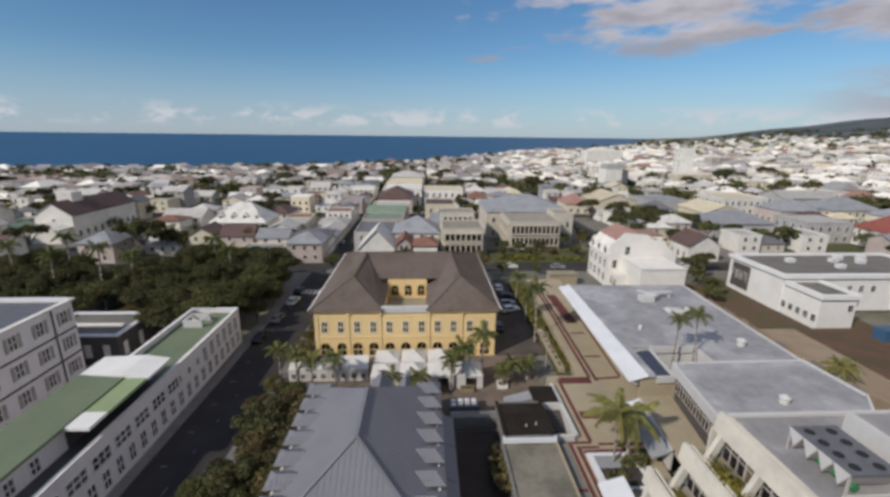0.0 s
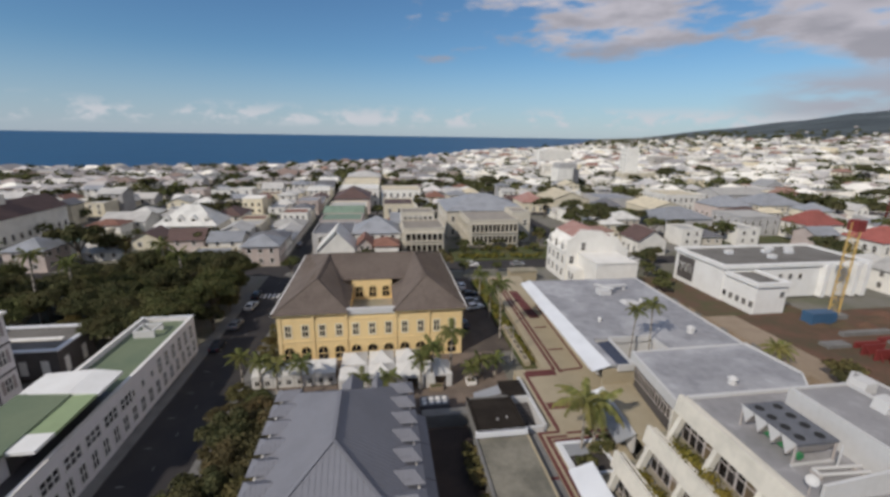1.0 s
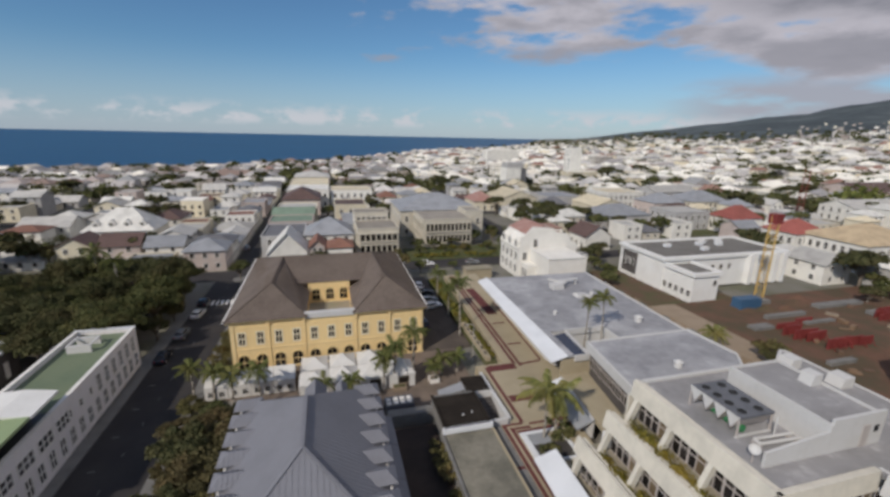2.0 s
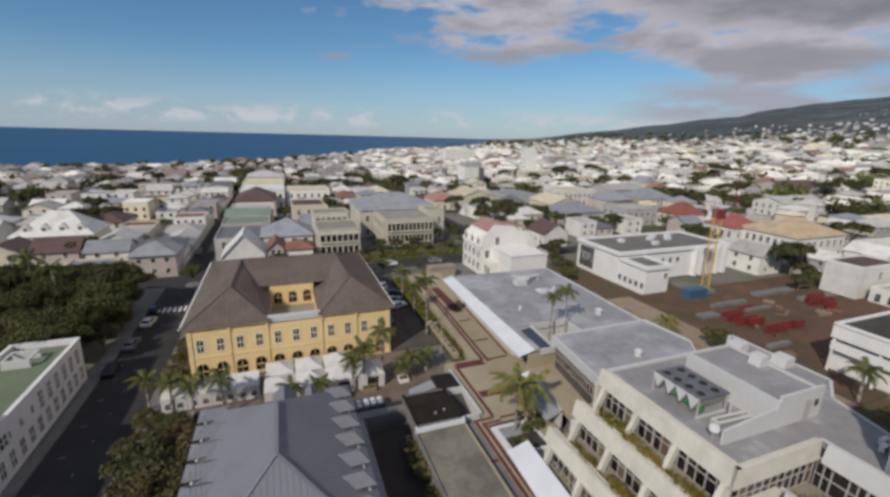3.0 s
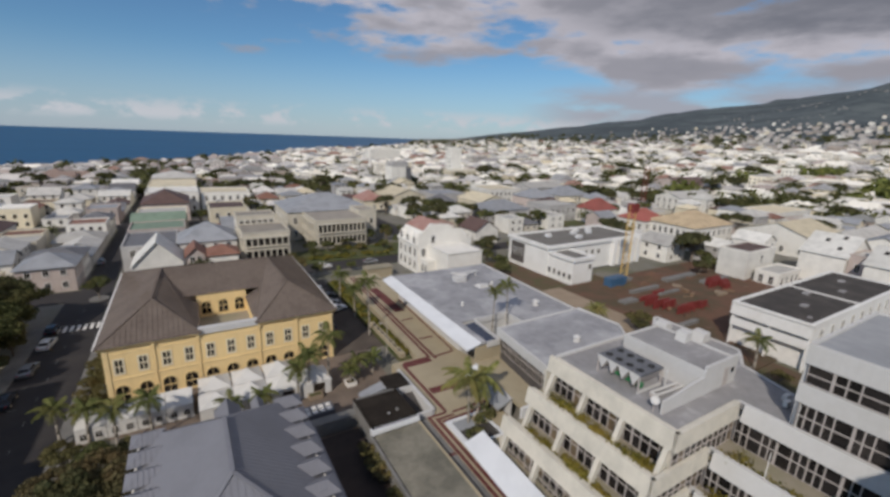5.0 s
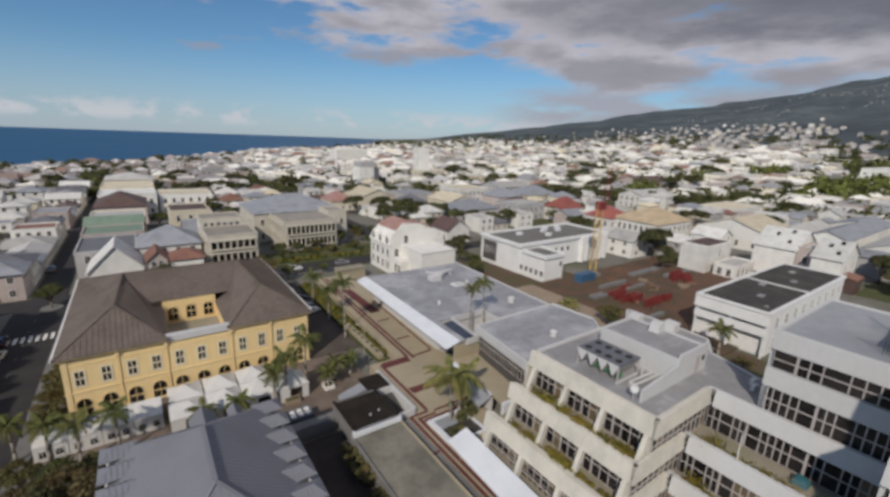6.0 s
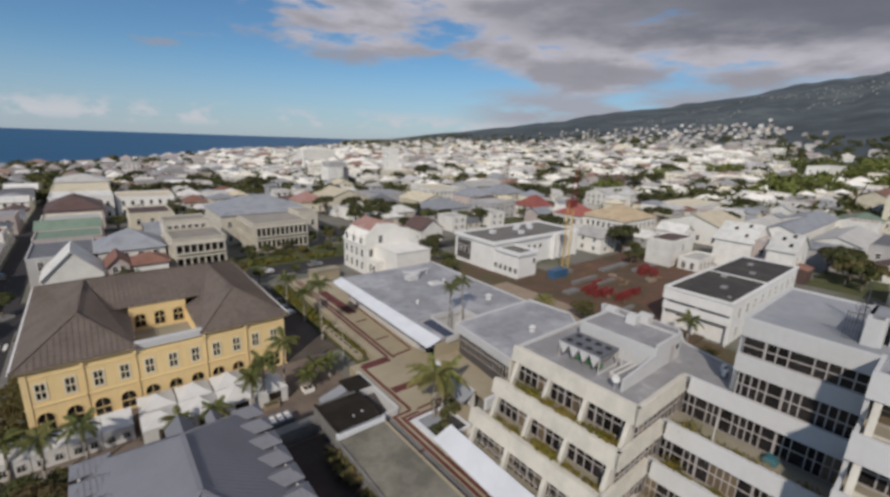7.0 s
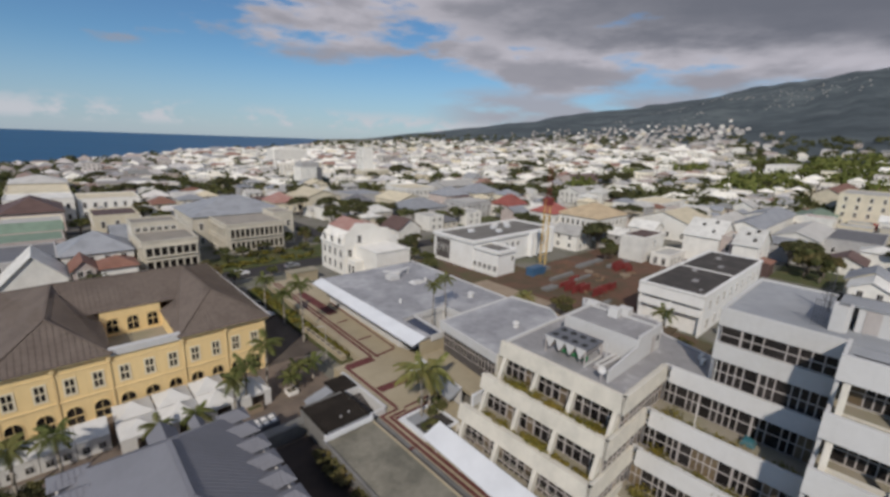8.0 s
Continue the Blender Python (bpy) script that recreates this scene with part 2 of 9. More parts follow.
def leafy(name, dark, light, rough=0.8):
    """Leaves: colour varies from leaf clump to leaf clump and over the crown; a little light passes through."""
    m = material(name, dark, rough, 0.0, 0.3, 0.5, 3.0, 0.0)
    nt, lk = m.node_tree.nodes, m.node_tree.links
    bsdf = nt["Principled BSDF"]
    geo = nt.new("ShaderNodeNewGeometry")
    ramp = nt.new("ShaderNodeValToRGB")
    ramp.color_ramp.elements[0].color, ramp.color_ramp.elements[1].color = (*dark, 1), (*light, 1)
    lk.new(geo.outputs["Random Per Island"], ramp.inputs[0])
    shift = nt.new("ShaderNodeTexNoise")
    shift.inputs["Scale"].default_value, shift.inputs["Detail"].default_value = 0.33, 4.0
    lk.new(geo.outputs["Position"], shift.inputs["Vector"])
    warm = nt.new("ShaderNodeMix")
    warm.data_type = "RGBA"
    warm.inputs[7].default_value = (*[(d + l) * k for d, l, k in zip(dark, light, (0.74, 0.60, 0.62))], 1)
    rng = nt.new("ShaderNodeMapRange")
    rng.inputs["From Min"].default_value, rng.inputs["From Max"].default_value = 0.46, 0.66
    rng.inputs["To Max"].default_value = 0.75
    lk.new(shift.outputs["Fac"], rng.inputs["Value"])
    lk.new(rng.outputs[0], warm.inputs[0])
    lk.new(ramp.outputs[0], warm.inputs[6])
    ramp = warm
    lk.new(warm.outputs[2], bsdf.inputs["Base Color"])
    bsdf.inputs["Specular IOR Level"].default_value = 0.06
    trans = nt.new("ShaderNodeBsdfTranslucent")
    lk.new(warm.outputs[2], trans.inputs["Color"])
    mixs = nt.new("ShaderNodeMixShader")
    mixs.inputs[0].default_value = 0.17
    lk.new(bsdf.outputs[0], mixs.inputs[1])
    lk.new(trans.outputs[0], mixs.inputs[2])
    lk.new(mixs.outputs[0], nt["Material Output"].inputs["Surface"])
    return m


def glass(name, color=(0.02, 0.018, 0.018), rough=0.12):
    return material(name, color, rough, 0.0, 0.4, 0.8, 2.0, 0.0, tint=(0.05, 0.042, 0.038), random_vary=0.5, spec=0.32)


M = {}
M["ground"] = material("town_ground", (0.19, 0.178, 0.155), 0.95, vary=0.7, scale=0.09, fine=1.6, tint=(0.10, 0.105, 0.06), bump=0.3)
M["asphalt"] = material("asphalt", (0.031, 0.028, 0.029), 0.9, vary=0.5, scale=0.2, fine=5.0, tint=(0.048, 0.043, 0.040))
M["lot"] = material("parking_asphalt", (0.07, 0.055, 0.046), 0.92, vary=0.5, scale=0.16, fine=4.0, tint=(0.13, 0.11, 0.09))
M["lane"] = material("dark_lane_earth", (0.036, 0.027, 0.023), 0.95, vary=0.6, scale=0.3, fine=3.0, tint=(0.06, 0.042, 0.034), bump=0.3)
M["forecourt"] = material("trodden_earth", (0.185, 0.145, 0.115), 0.95, vary=0.7, scale=0.18, fine=2.0, tint=(0.10, 0.078, 0.064))
M["pavement"] = material("concrete_paving", (0.19, 0.185, 0.175), 0.9, vary=0.4, scale=0.4, fine=3.0)
M["court"] = material("court_concrete", (0.225, 0.21, 0.168), 0.85, vary=1.0, scale=0.3, fine=1.6, tint=(0.115, 0.11, 0.088))
M["beige"] = material("beige_paving", (0.365, 0.312, 0.216), 0.85, vary=0.4, scale=0.3, fine=3.0, tint=(0.29, 0.245, 0.165))
M["redband"] = material("red_brown_paving", (0.125, 0.036, 0.034), 0.85, vary=0.35, scale=0.6, fine=4.0)
M["sand"] = material("dirt_path", (0.30, 0.235, 0.17), 0.95, vary=0.5, scale=0.15, fine=2.0, tint=(0.2, 0.15, 0.1))
M["soil"] = material("red_soil", (0.135, 0.072, 0.046), 0.95, vary=1.0, scale=0.12, fine=0.8, tint=(0.072, 0.062, 0.034), bump=0.4)
M["pinkroof"] = material("faded_pink_red_sheet", (0.33, 0.175, 0.145), 0.75, vary=0.4, scale=0.4, fine=2.0, tint=(0.42, 0.30, 0.26))
M["yard"] = material("earth_and_grass", (0.115, 0.07, 0.045), 0.95, vary=0.8, scale=0.2, fine=1.5, tint=(0.07, 0.08, 0.03), bump=0.4)
M["lawn"] = material("lawn", (0.060, 0.078, 0.024), 0.95, vary=0.7, scale=0.3, fine=3.0, tint=(0.115, 0.098, 0.044), bump=0.4)
M["yellow"] = material("yellow_render", (0.76, 0.575, 0.29), 0.85, vary=0.22, scale=0.25, fine=2.5, tint=(0.68, 0.49, 0.23), streak=0.10)
M["cornice"] = material("pale_yellow_moulding", (0.76, 0.58, 0.30), 0.85, vary=0.2, scale=0.5)
M["white"] = material("white_paint", (0.535, 0.53, 0.52), 0.7, vary=0.22, scale=0.25, fine=2.0, tint=(0.45, 0.435, 0.40), streak=0.06)
M["bright"] = material("bright_white_paint", (0.74, 0.735, 0.71), 0.75, vary=0.25, scale=0.3, fine=2.0, tint=(0.58, 0.56, 0.52), streak=0.06)
M["cream"] = material("cream_painted_concrete", (0.63, 0.59, 0.505), 0.8, vary=0.36, scale=0.45, fine=1.2, tint=(0.40, 0.385, 0.335), streak=0.07)
M["whitefascia"] = material("white_fascia_metal", (0.68, 0.695, 0.715), 0.5, vary=0.15, scale=0.3)
M["trim"] = material("white_trim", (0.74, 0.72, 0.68), 0.7, vary=0.2, scale=1.0, bump=0.0)
M["creamtrim"] = material("cream_window_surround", (0.70, 0.62, 0.45), 0.75, vary=0.2, scale=1.0, bump=0.0)
M["alu"] = material("grey_window_frame", (0.44, 0.40, 0.375), 0.5, 0.0, vary=0.2, scale=1.0, bump=0.0)
M["glass"] = glass("dark_window_glass")
# pale grey pane colour stands in for reflections in the glass
M["paleglass"] = material("reflection_grey_window_glass", (0.11, 0.105, 0.11), 0.2, vary=0.5, scale=1.0, fine=3.0, tint=(0.055, 0.05, 0.052), random_vary=0.6, bump=0.0)
M["seam"] = material("grey_metal_sheet", (0.20, 0.203, 0.226), 0.7, 0.0, vary=0.3, scale=0.18, fine=1.5, tint=(0.15, 0.152, 0.17), bump=0.05, spec=0.08)
M["brownroof"] = material("weathered_brown_sheet", (0.160, 0.129, 0.109), 0.8, vary=0.45, scale=0.25, fine=2.0, tint=(0.108, 0.085, 0.073), streak=0.3, spec=0.15)
M["flatroof"] = material("grey_roof_membrane", (0.36, 0.35, 0.352), 0.75, vary=1.7, scale=0.15, fine=1.2, tint=(0.215, 0.21, 0.21), bump=0.05)
M["flatroof_stained"] = material("stained_roof_membrane", (0.41, 0.41, 0.425), 0.75, vary=1.5, scale=0.11, fine=0.8, tint=(0.21, 0.21, 0.225), bump=0.05)
M["flatroof_light"] = material("pale_roof_membrane", (0.32, 0.33, 0.345), 0.7, vary=0.8, scale=0.11, fine=1.0, tint=(0.24, 0.25, 0.265), bump=0.05)
M["darkfelt"] = material("mossy_dark_felt", (0.020, 0.016, 0.013), 0.95, vary=0.6, scale=0.4, fine=2.0, tint=(0.036, 0.030, 0.024), spec=0.15)
M["curtain"] = material("drawn_curtain_behind_glass", (0.17, 0.125, 0.075), 0.35, vary=0.5, scale=1.5, fine=4.0, tint=(0.11, 0.085, 0.06), random_vary=0.5, bump=0.0)
M["ivory"] = material("ivory_render", (0.74, 0.72, 0.67), 0.8, vary=0.3, scale=0.3, fine=2.0, tint=(0.60, 0.575, 0.52), streak=0.08)
M["tarp"] = material("turquoise_tarpaulin", (0.035, 0.13, 0.15), 0.5, vary=0.3, scale=1.5)
M["blackroof"] = material("black_bitumen_felt", (0.045, 0.04, 0.037), 0.9, vary=0.5, scale=0.25, fine=1.5, tint=(0.09, 0.08, 0.07))
M["brownfelt"] = material("brown_roof_gravel", (0.17, 0.16, 0.145), 0.95, vary=0.5, scale=0.2, fine=1.5, tint=(0.11, 0.10, 0.09))
M["greenroof"] = material("green_roof_coating", (0.15, 0.185, 0.115), 0.8, vary=0.4, scale=0.2, fine=1.5, tint=(0.10, 0.14, 0.09))
M["greenroof_light"] = material("pale_green_roof_coating", (0.26, 0.33, 0.18), 0.8, vary=0.25, scale=0.2, fine=1.5)
M["tent"] = material("white_tent_canvas", (0.57, 0.56, 0.535), 0.6, vary=0.12, scale=0.5, fine=2.0, bump=0.05)
M["bark"] = material("grey_bark", (0.19, 0.16, 0.13), 0.95, vary=0.4, scale=1.5, fine=8.0, bump=0.4)
M["palmbark"] = material("palm_trunk", (0.30, 0.27, 0.23), 0.9, vary=0.4, scale=1.2, fine=9.0, bump=0.4)
M["leaf_dark"] = leafy("dark_leaves", (0.026, 0.033, 0.015), (0.106, 0.106, 0.05))
M["leaf_mid"] = leafy("green_leaves", (0.034, 0.044, 0.017), (0.128, 0.134, 0.056))
M["leaf_olive"] = leafy("olive_leaves", (0.052, 0.050, 0.022), (0.16, 0.145, 0.062))
M["palm"] = leafy("palm_fronds", (0.05, 0.065, 0.02), (0.15, 0.165, 0.06))
M["coconut"] = leafy("coconut_fronds", (0.085, 0.098, 0.03), (0.24, 0.24, 0.085))
M["planting"] = leafy("planter_plants", (0.05, 0.055, 0.012), (0.26, 0.22, 0.05))
M["hedge"] = leafy("hedge_leaves", (0.05, 0.06, 0.012), (0.22, 0.20, 0.05))
M["redsteel"] = material("red_formwork", (0.20, 0.035, 0.032), 0.6, vary=0.35, scale=0.5)
M["yellowsteel"] = material("yellow_crane_paint", (0.62, 0.42, 0.14), 0.5, vary=0.2)
M["blue"] = material("blue_container_paint", (0.045, 0.105, 0.19), 0.5, vary=0.2)
M["darkmetal"] = material("dark_metal", (0.06, 0.06, 0.065), 0.5, vary=0.3)
M["deck"] = material("grey_plant_deck", (0.13, 0.135, 0.15), 0.6, vary=0.4, scale=1.0)
M["terrace"] = material("beige_concrete_terrace", (0.30, 0.265, 0.205), 0.9, vary=0.5, scale=0.4, fine=2.0, tint=(0.22, 0.21, 0.13))
M["solar"] = material("dark_blue_panel", (0.03, 0.04, 0.07), 0.25, vary=0.3, scale=1.0, bump=0.0)
M["stone"] = material("grey_stone_wall", (0.23, 0.21, 0.19), 0.95, vary=0.5, scale=0.8, fine=4.0, bump=0.4)
M["darkwall"] = material("dark_brown_wall", (0.09, 0.08, 0.075), 0.85, vary=0.3, scale=0.4)
M["pinkwall"] = material("pinkish_white_wall", (0.72, 0.69, 0.69), 0.85, vary=0.25, scale=0.3, tint=(0.58, 0.55, 0.55), streak=0.12)
M["tyre"] = material("tyre_rubber", (0.02, 0.02, 0.02), 0.9)
M["carwhite"] = material("white_car_paint", (0.7, 0.7, 0.7), 0.25, vary=0.05, bump=0.0, spec=0.6)
M["cargrey"] = material("silver_car_paint", (0.28, 0.29, 0.3), 0.25, 0.3, vary=0.05, bump=0.0, spec=0.6)
M["cardark"] = material("dark_car_paint", (0.03, 0.035, 0.045), 0.25, vary=0.05, bump=0.0, spec=0.6)
M["carred"] = material("red_car_paint", (0.3, 0.03, 0.025), 0.25, vary=0.05, bump=0.0, spec=0.6)


# ---- land and sea ----
COAST = [(-5000, 480), (-476, 548), (-300, 566), (-127, 632), (-8, 750), (104, 872), (362, 1140), (685, 1532), (2560, 4900), (5200, 5000)]


def coast_y(x):
    for (x0, y0), (x1, y1) in zip(COAST, COAST[1:]):
        if x <= x1:
            return y0 + (y1 - y0) * (x - x0) / (x1 - x0)
    return 5000.0


def land(x, y):
    """Height of the land: level in the near streets, falling gently to the shore, rising inland to the mountain."""
    z = -min(max((y - 40.0) * 0.03, 0.0), 0.7) - min(max((y - 70.0) * 0.0095, 0.0), 3.7)
    z -= min(max((y - 250.0) * 0.012, 0.0), 4.2) * min(max((260.0 - x) / 200.0, 0.0), 1.0)
    r = math.hypot(x, y)
    az = math.degrees(math.atan2(x, y))
    if r > 300 and az > 28:
        el = min(7.5 * (max(az - 31.5, 0.0) / 52.5) ** 1.15, 8.4)
        rise = max(4500 * math.tan(radians(max(el, 0.0))) + 30 * min((az - 28) / 10, 1), 0.0)
        t = min((r - 300) / 4200, 1.12)
        z += rise * t ** 1.3
        k = min(max((r - 900) / 1500, 0.0), 1.0)
        n = noise.noise(Vector((az * 0.22, r * 0.0006, 0.3))) + 0.5 * noise.noise(Vector((az * 0.7, r * 0.0014, 4.0)))
        z += k * n * (6 + 0.008 * r) * min(el / 4, 1)
        if az > 62:  # a nearer wooded spur
            z += 2600 * math.tan(radians(min((az - 62) * 0.075, 2.2))) * math.exp(-((r - 2500) / 520) ** 2) * (1 + 0.3 * n)
    return z


def spaced(lo, hi, near_lo, near_hi, step, growth=1.16, top=170.0):
    out, x, s = [], near_lo, step
    while x < near_hi:
        out.append(x)
        x += step
    while x < hi:
        out.append(x)
        s = min(s * growth, top)
        x += s
    out.append(hi)
    x, s = near_lo - step, step
    while x > lo:
        out.append(x)
        s = min(s * growth, top)
        x -= s
    out.append(lo)
    return sorted(out)


gx, gy = spaced(-4900, 4900, -500, 800, 26.0), spaced(-1500, 4900, -60, 900, 26.0)
mb = MB()
for y in gy:
    for x in gx:
        z = land(x, y)
        over = y - coast_y(x)
        if over > -30:
            z += (-13.5 - z) * min((over + 30) / 60, 1.0)
        if math.hypot(x, y) < 500:
            z -= 0.14
        if -26 < x < 20 and 38 < y < 74:
            z = min(z, -0.85)
        mb.v.append((x, y, z))
nx = len(gx)
mb.f = [(j * nx + i, j * nx + i + 1, (j + 1) * nx + i + 1, (j + 1) * nx + i) for j in range(len(gy) - 1) for i in range(nx - 1)]
ground_me = mb.mesh("ground", M["ground"], True)


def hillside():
    """Woods and grass of the slopes over the town's mottled ground, by height above the sea, with distance haze tinted
    into their colours.
    """
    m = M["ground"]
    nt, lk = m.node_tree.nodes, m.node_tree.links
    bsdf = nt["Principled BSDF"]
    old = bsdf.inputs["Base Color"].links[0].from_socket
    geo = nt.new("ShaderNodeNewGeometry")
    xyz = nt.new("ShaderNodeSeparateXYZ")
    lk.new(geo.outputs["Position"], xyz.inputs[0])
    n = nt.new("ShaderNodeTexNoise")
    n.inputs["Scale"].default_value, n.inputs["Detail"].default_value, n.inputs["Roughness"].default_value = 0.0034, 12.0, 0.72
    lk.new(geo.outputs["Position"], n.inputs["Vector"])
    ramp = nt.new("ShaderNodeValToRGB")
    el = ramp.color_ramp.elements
    # green pulled towards blue-grey: the haze of distance is in these colours
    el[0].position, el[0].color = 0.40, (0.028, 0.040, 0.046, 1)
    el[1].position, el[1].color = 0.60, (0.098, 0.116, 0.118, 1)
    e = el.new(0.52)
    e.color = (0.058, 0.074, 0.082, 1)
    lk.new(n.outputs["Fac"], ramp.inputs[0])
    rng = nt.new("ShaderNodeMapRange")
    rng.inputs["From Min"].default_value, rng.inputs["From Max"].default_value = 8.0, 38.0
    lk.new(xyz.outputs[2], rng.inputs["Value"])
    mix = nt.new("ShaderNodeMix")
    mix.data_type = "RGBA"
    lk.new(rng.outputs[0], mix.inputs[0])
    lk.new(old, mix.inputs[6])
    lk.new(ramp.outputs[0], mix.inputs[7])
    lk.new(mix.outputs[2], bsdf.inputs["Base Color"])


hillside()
tagged(new("ground", ground_me), "mottled town ground rising to mountain slopes tinted blue-grey with haze", "ground", kind="structure")

SEA = -9.0
sea_mat = material("sea_water", (0.018, 0.078, 0.165), 0.45, 0.0, vary=0.4, scale=0.004, fine=0.05, bump=0.25, tint=(0.013, 0.058, 0.135), spec=0.15)
mb = MB()
mb.box(-4950, 430, SEA - 3, 4950, 4950, SEA)
tagged(new("water", mb.mesh("water", sea_mat)), "deep blue open sea under a clear sky", "sea", kind="structure")
# pale shore
mb = MB()
for (x0, y0), (x1, y1) in zip(COAST[:-2], COAST[1:-1]):
    n = max(int(math.hypot(x1 - x0, y1 - y0) / 60), 1)
    for i in range(n):
        a, b = i / n, (i + 1) / n
        p = (x0 + (x1 - x0) * a, y0 + (y1 - y0) * a)
        q = (x0 + (x1 - x0) * b, y0 + (y1 - y0) * b)
        if abs(p[0]) < 2500:
            mb.prism([(p[0], p[1] - 22), (q[0], q[1] - 22), (q[0], q[1] + 1), (p[0], p[1] + 1)], SEA - 3.0, SEA + 0.7)
tagged(new("shore", mb.mesh("shore", M["sand"])), "pale grey shore strip along the water", "shore", kind="structure")


# ---- streets ----
def road_piece(name, poly, z, mat, label, cat="road", t=0.3):
    mb = MB()
    mb.prism(poly, z - t, z)
    return tagged(new(name, mb.mesh(name, mat)), label, cat, kind="structure")


def rect(x0, y0, x1, y1):
    return [(x0, y0), (x1, y0), (x1, y1), (x0, y1)]


def sloped(name, x0, y0, x1, y1, lift, mat, label, cat="road", steps=40):
    """A street strip that follows the land."""
    mb = MB()
    if x1 - x0 < y1 - y0:
        ys = [y0 + (y1 - y0) * i / steps for i in range(steps + 1)]
        top = [[(x, y, land((x0 + x1) / 2, y) + lift) for x in (x0, x1)] for y in ys]
    else:
        xs = [x0 + (x1 - x0) * i / steps for i in range(steps + 1)]
        top = [[(x, y, land(x, (y0 + y1) / 2) + lift) for y in (y1, y0)] for x in xs]
    for a, b in zip(top, top[1:]):
        mb.slab([a[0], a[1], b[1], b[0]], 0.5)
    return tagged(new(name, mb.mesh(name, mat)), label, cat, kind="structure")


sloped("road_main", -33.0, -40, -24.5, 117.7, 0.06, M["asphalt"], "dark asphalt street running straight towards the sea")
sloped("road_north", -31.4, 125.7, -25.4, 470, 0.06, M["asphalt"], "narrow asphalt street between rows of houses")
sloped("road_cross", -320, 117.8, 330, 125.6, 0.07, M["asphalt"], "dark asphalt cross street behind the yellow hall")
sloped("pavement_west", -35.2, -40, -33.0, 104, 0.2, M["pavement"], "grey concrete pavement beside the street", "pavement")
sloped("pavement_east", -24.5, -40, -22.8, 108, 0.2, M["pavement"], "grey concrete pavement beside the street", "pavement")
for k, x in enumerate((-118, 62, 142, 230)):
    sloped(f"road_{k + 1}", x, 126.5 if x < 100 else 150, x + 7, 420, 0.06, M["asphalt"], "narrow asphalt side street between houses")
for k, y in enumerate((205, 295, 385)):
    sloped(f"road_{k + 5}", -330, y, 420, y + 7, 0.08, M["asphalt"], "narrow asphalt side street between houses")

road_piece("forecourt", rect(-22.7, 47.5, 17.0, 68.0), -0.62, M["forecourt"], "bare earthen forecourt before the yellow hall", "ground")
road_piece("parking_lot", rect(11.6, 68.1, 20.4, 108.5), -0.6, M["lot"], "dark worn asphalt of the parking lot", "parking lot")
road_piece("lane", rect(2.2, 10.0, 8.2, 47.3), 0.05, M["lane"], "dark earthen service lane", "lane")
road_piece("court", rect(8.3, 10.0, 14.5, 43.3), 1.7, M["court"], "stained grey concrete deck beside the plaza", "court", t=1.9)
road_piece("court_edge", rect(14.5, 10.0, 14.8, 43.3), 1.78, M["beige"], "pale kerb along the concrete deck", "kerb", t=1.9)
road_piece("ramp", rect(14.9, 10.0, 16.2, 43.8), 0.97, M["pavement"], "grey concrete strip beside the plaza", "pavement", t=0.6)
PLAZA = 1.0
road_piece("plaza", [(16.25, 8.0), (24.5, 8.0), (26.5, 46.0), (31.5, 46.0), (31.5, 49.2), (30.25, 57.3), (32.3, 84.6), (33.6, 104.0), (24.8, 104.0), (22.6, 58.5), (17.8, 58.5), (17.8, 43.85), (16.25, 43.85)], PLAZA, M["beige"],
           "raised plaza paved in beige slabs", "plaza", t=2.2)
road_piece("hedge_bed", [(20.5, 60.5), (22.4, 60.5), (24.6, 105.0), (20.5, 105.0)], 0.1, M["lawn"], "long planted bed beside the plaza", "planting bed", t=1.2)
road_piece("site_ground", rect(73.0, 30.0, 150.0, 76.0), 0.1, M["soil"], "bare red-brown soil of the building site", "building site")
road_piece("dirt_lane", [(54.5, 44.0), (62.3, 44.0), (62.3, 104.0), (54.5, 104.0)], 0.06, M["sand"], "pale dirt lane behind the flat roofs", "lane")
road_piece("site_lane", rect(62.5, 30.0, 72.8, 76.0), 0.08, M["sand"], "pale sandy strip beside the building site", "lane")
road_piece("front_garden", rect(20.0, 126.4, 57.0, 140.5), -1.0, M["lawn"], "grass before the concrete official building", "lawn", t=0.5)
road_piece("dirt_yard", rect(62.4, 76.2, 92.0, 104.0), -0.5, M["yard"], "bare brown earth with patches of grass", "yard", t=0.6)
road_piece("rear_yard", rect(50.5, 8.0, 68.0, 43.8), 0.05, M["asphalt"], "dark yard behind the office block", "yard")
road_piece("rear_lawn", rect(68.2, 8.0, 79.0, 29.8), 0.04, M["yard"], "bare earth and grass behind the office block", "lawn")
# red-brown bands laid into the plaza
bands = MB()


def band(x0, y0, x1, y1, w=0.5):
    if abs(x1 - x0) < abs(y1 - y0):
        d = (x1 - x0) / (y1 - y0) * (1 if y1 > y0 else 1)
        a, b = ((x0, y0), (x1, y1)) if y0 < y1 else ((x1, y1), (x0, y0))
        bands.prism([(a[0] - w / 2, a[1]), (a[0] + w / 2, a[1]), (b[0] + w / 2, b[1]), (b[0] - w / 2, b[1])], PLAZA - 0.02, PLAZA + 0.012)
    else:
        a, b = ((x0, y0), (x1, y1)) if x0 < x1 else ((x1, y1), (x0, y0))
        bands.prism([(a[0], a[1] - w / 2), (b[0], b[1] - w / 2), (b[0], b[1] + w / 2), (a[0], a[1] + w / 2)], PLAZA - 0.02, PLAZA + 0.012)


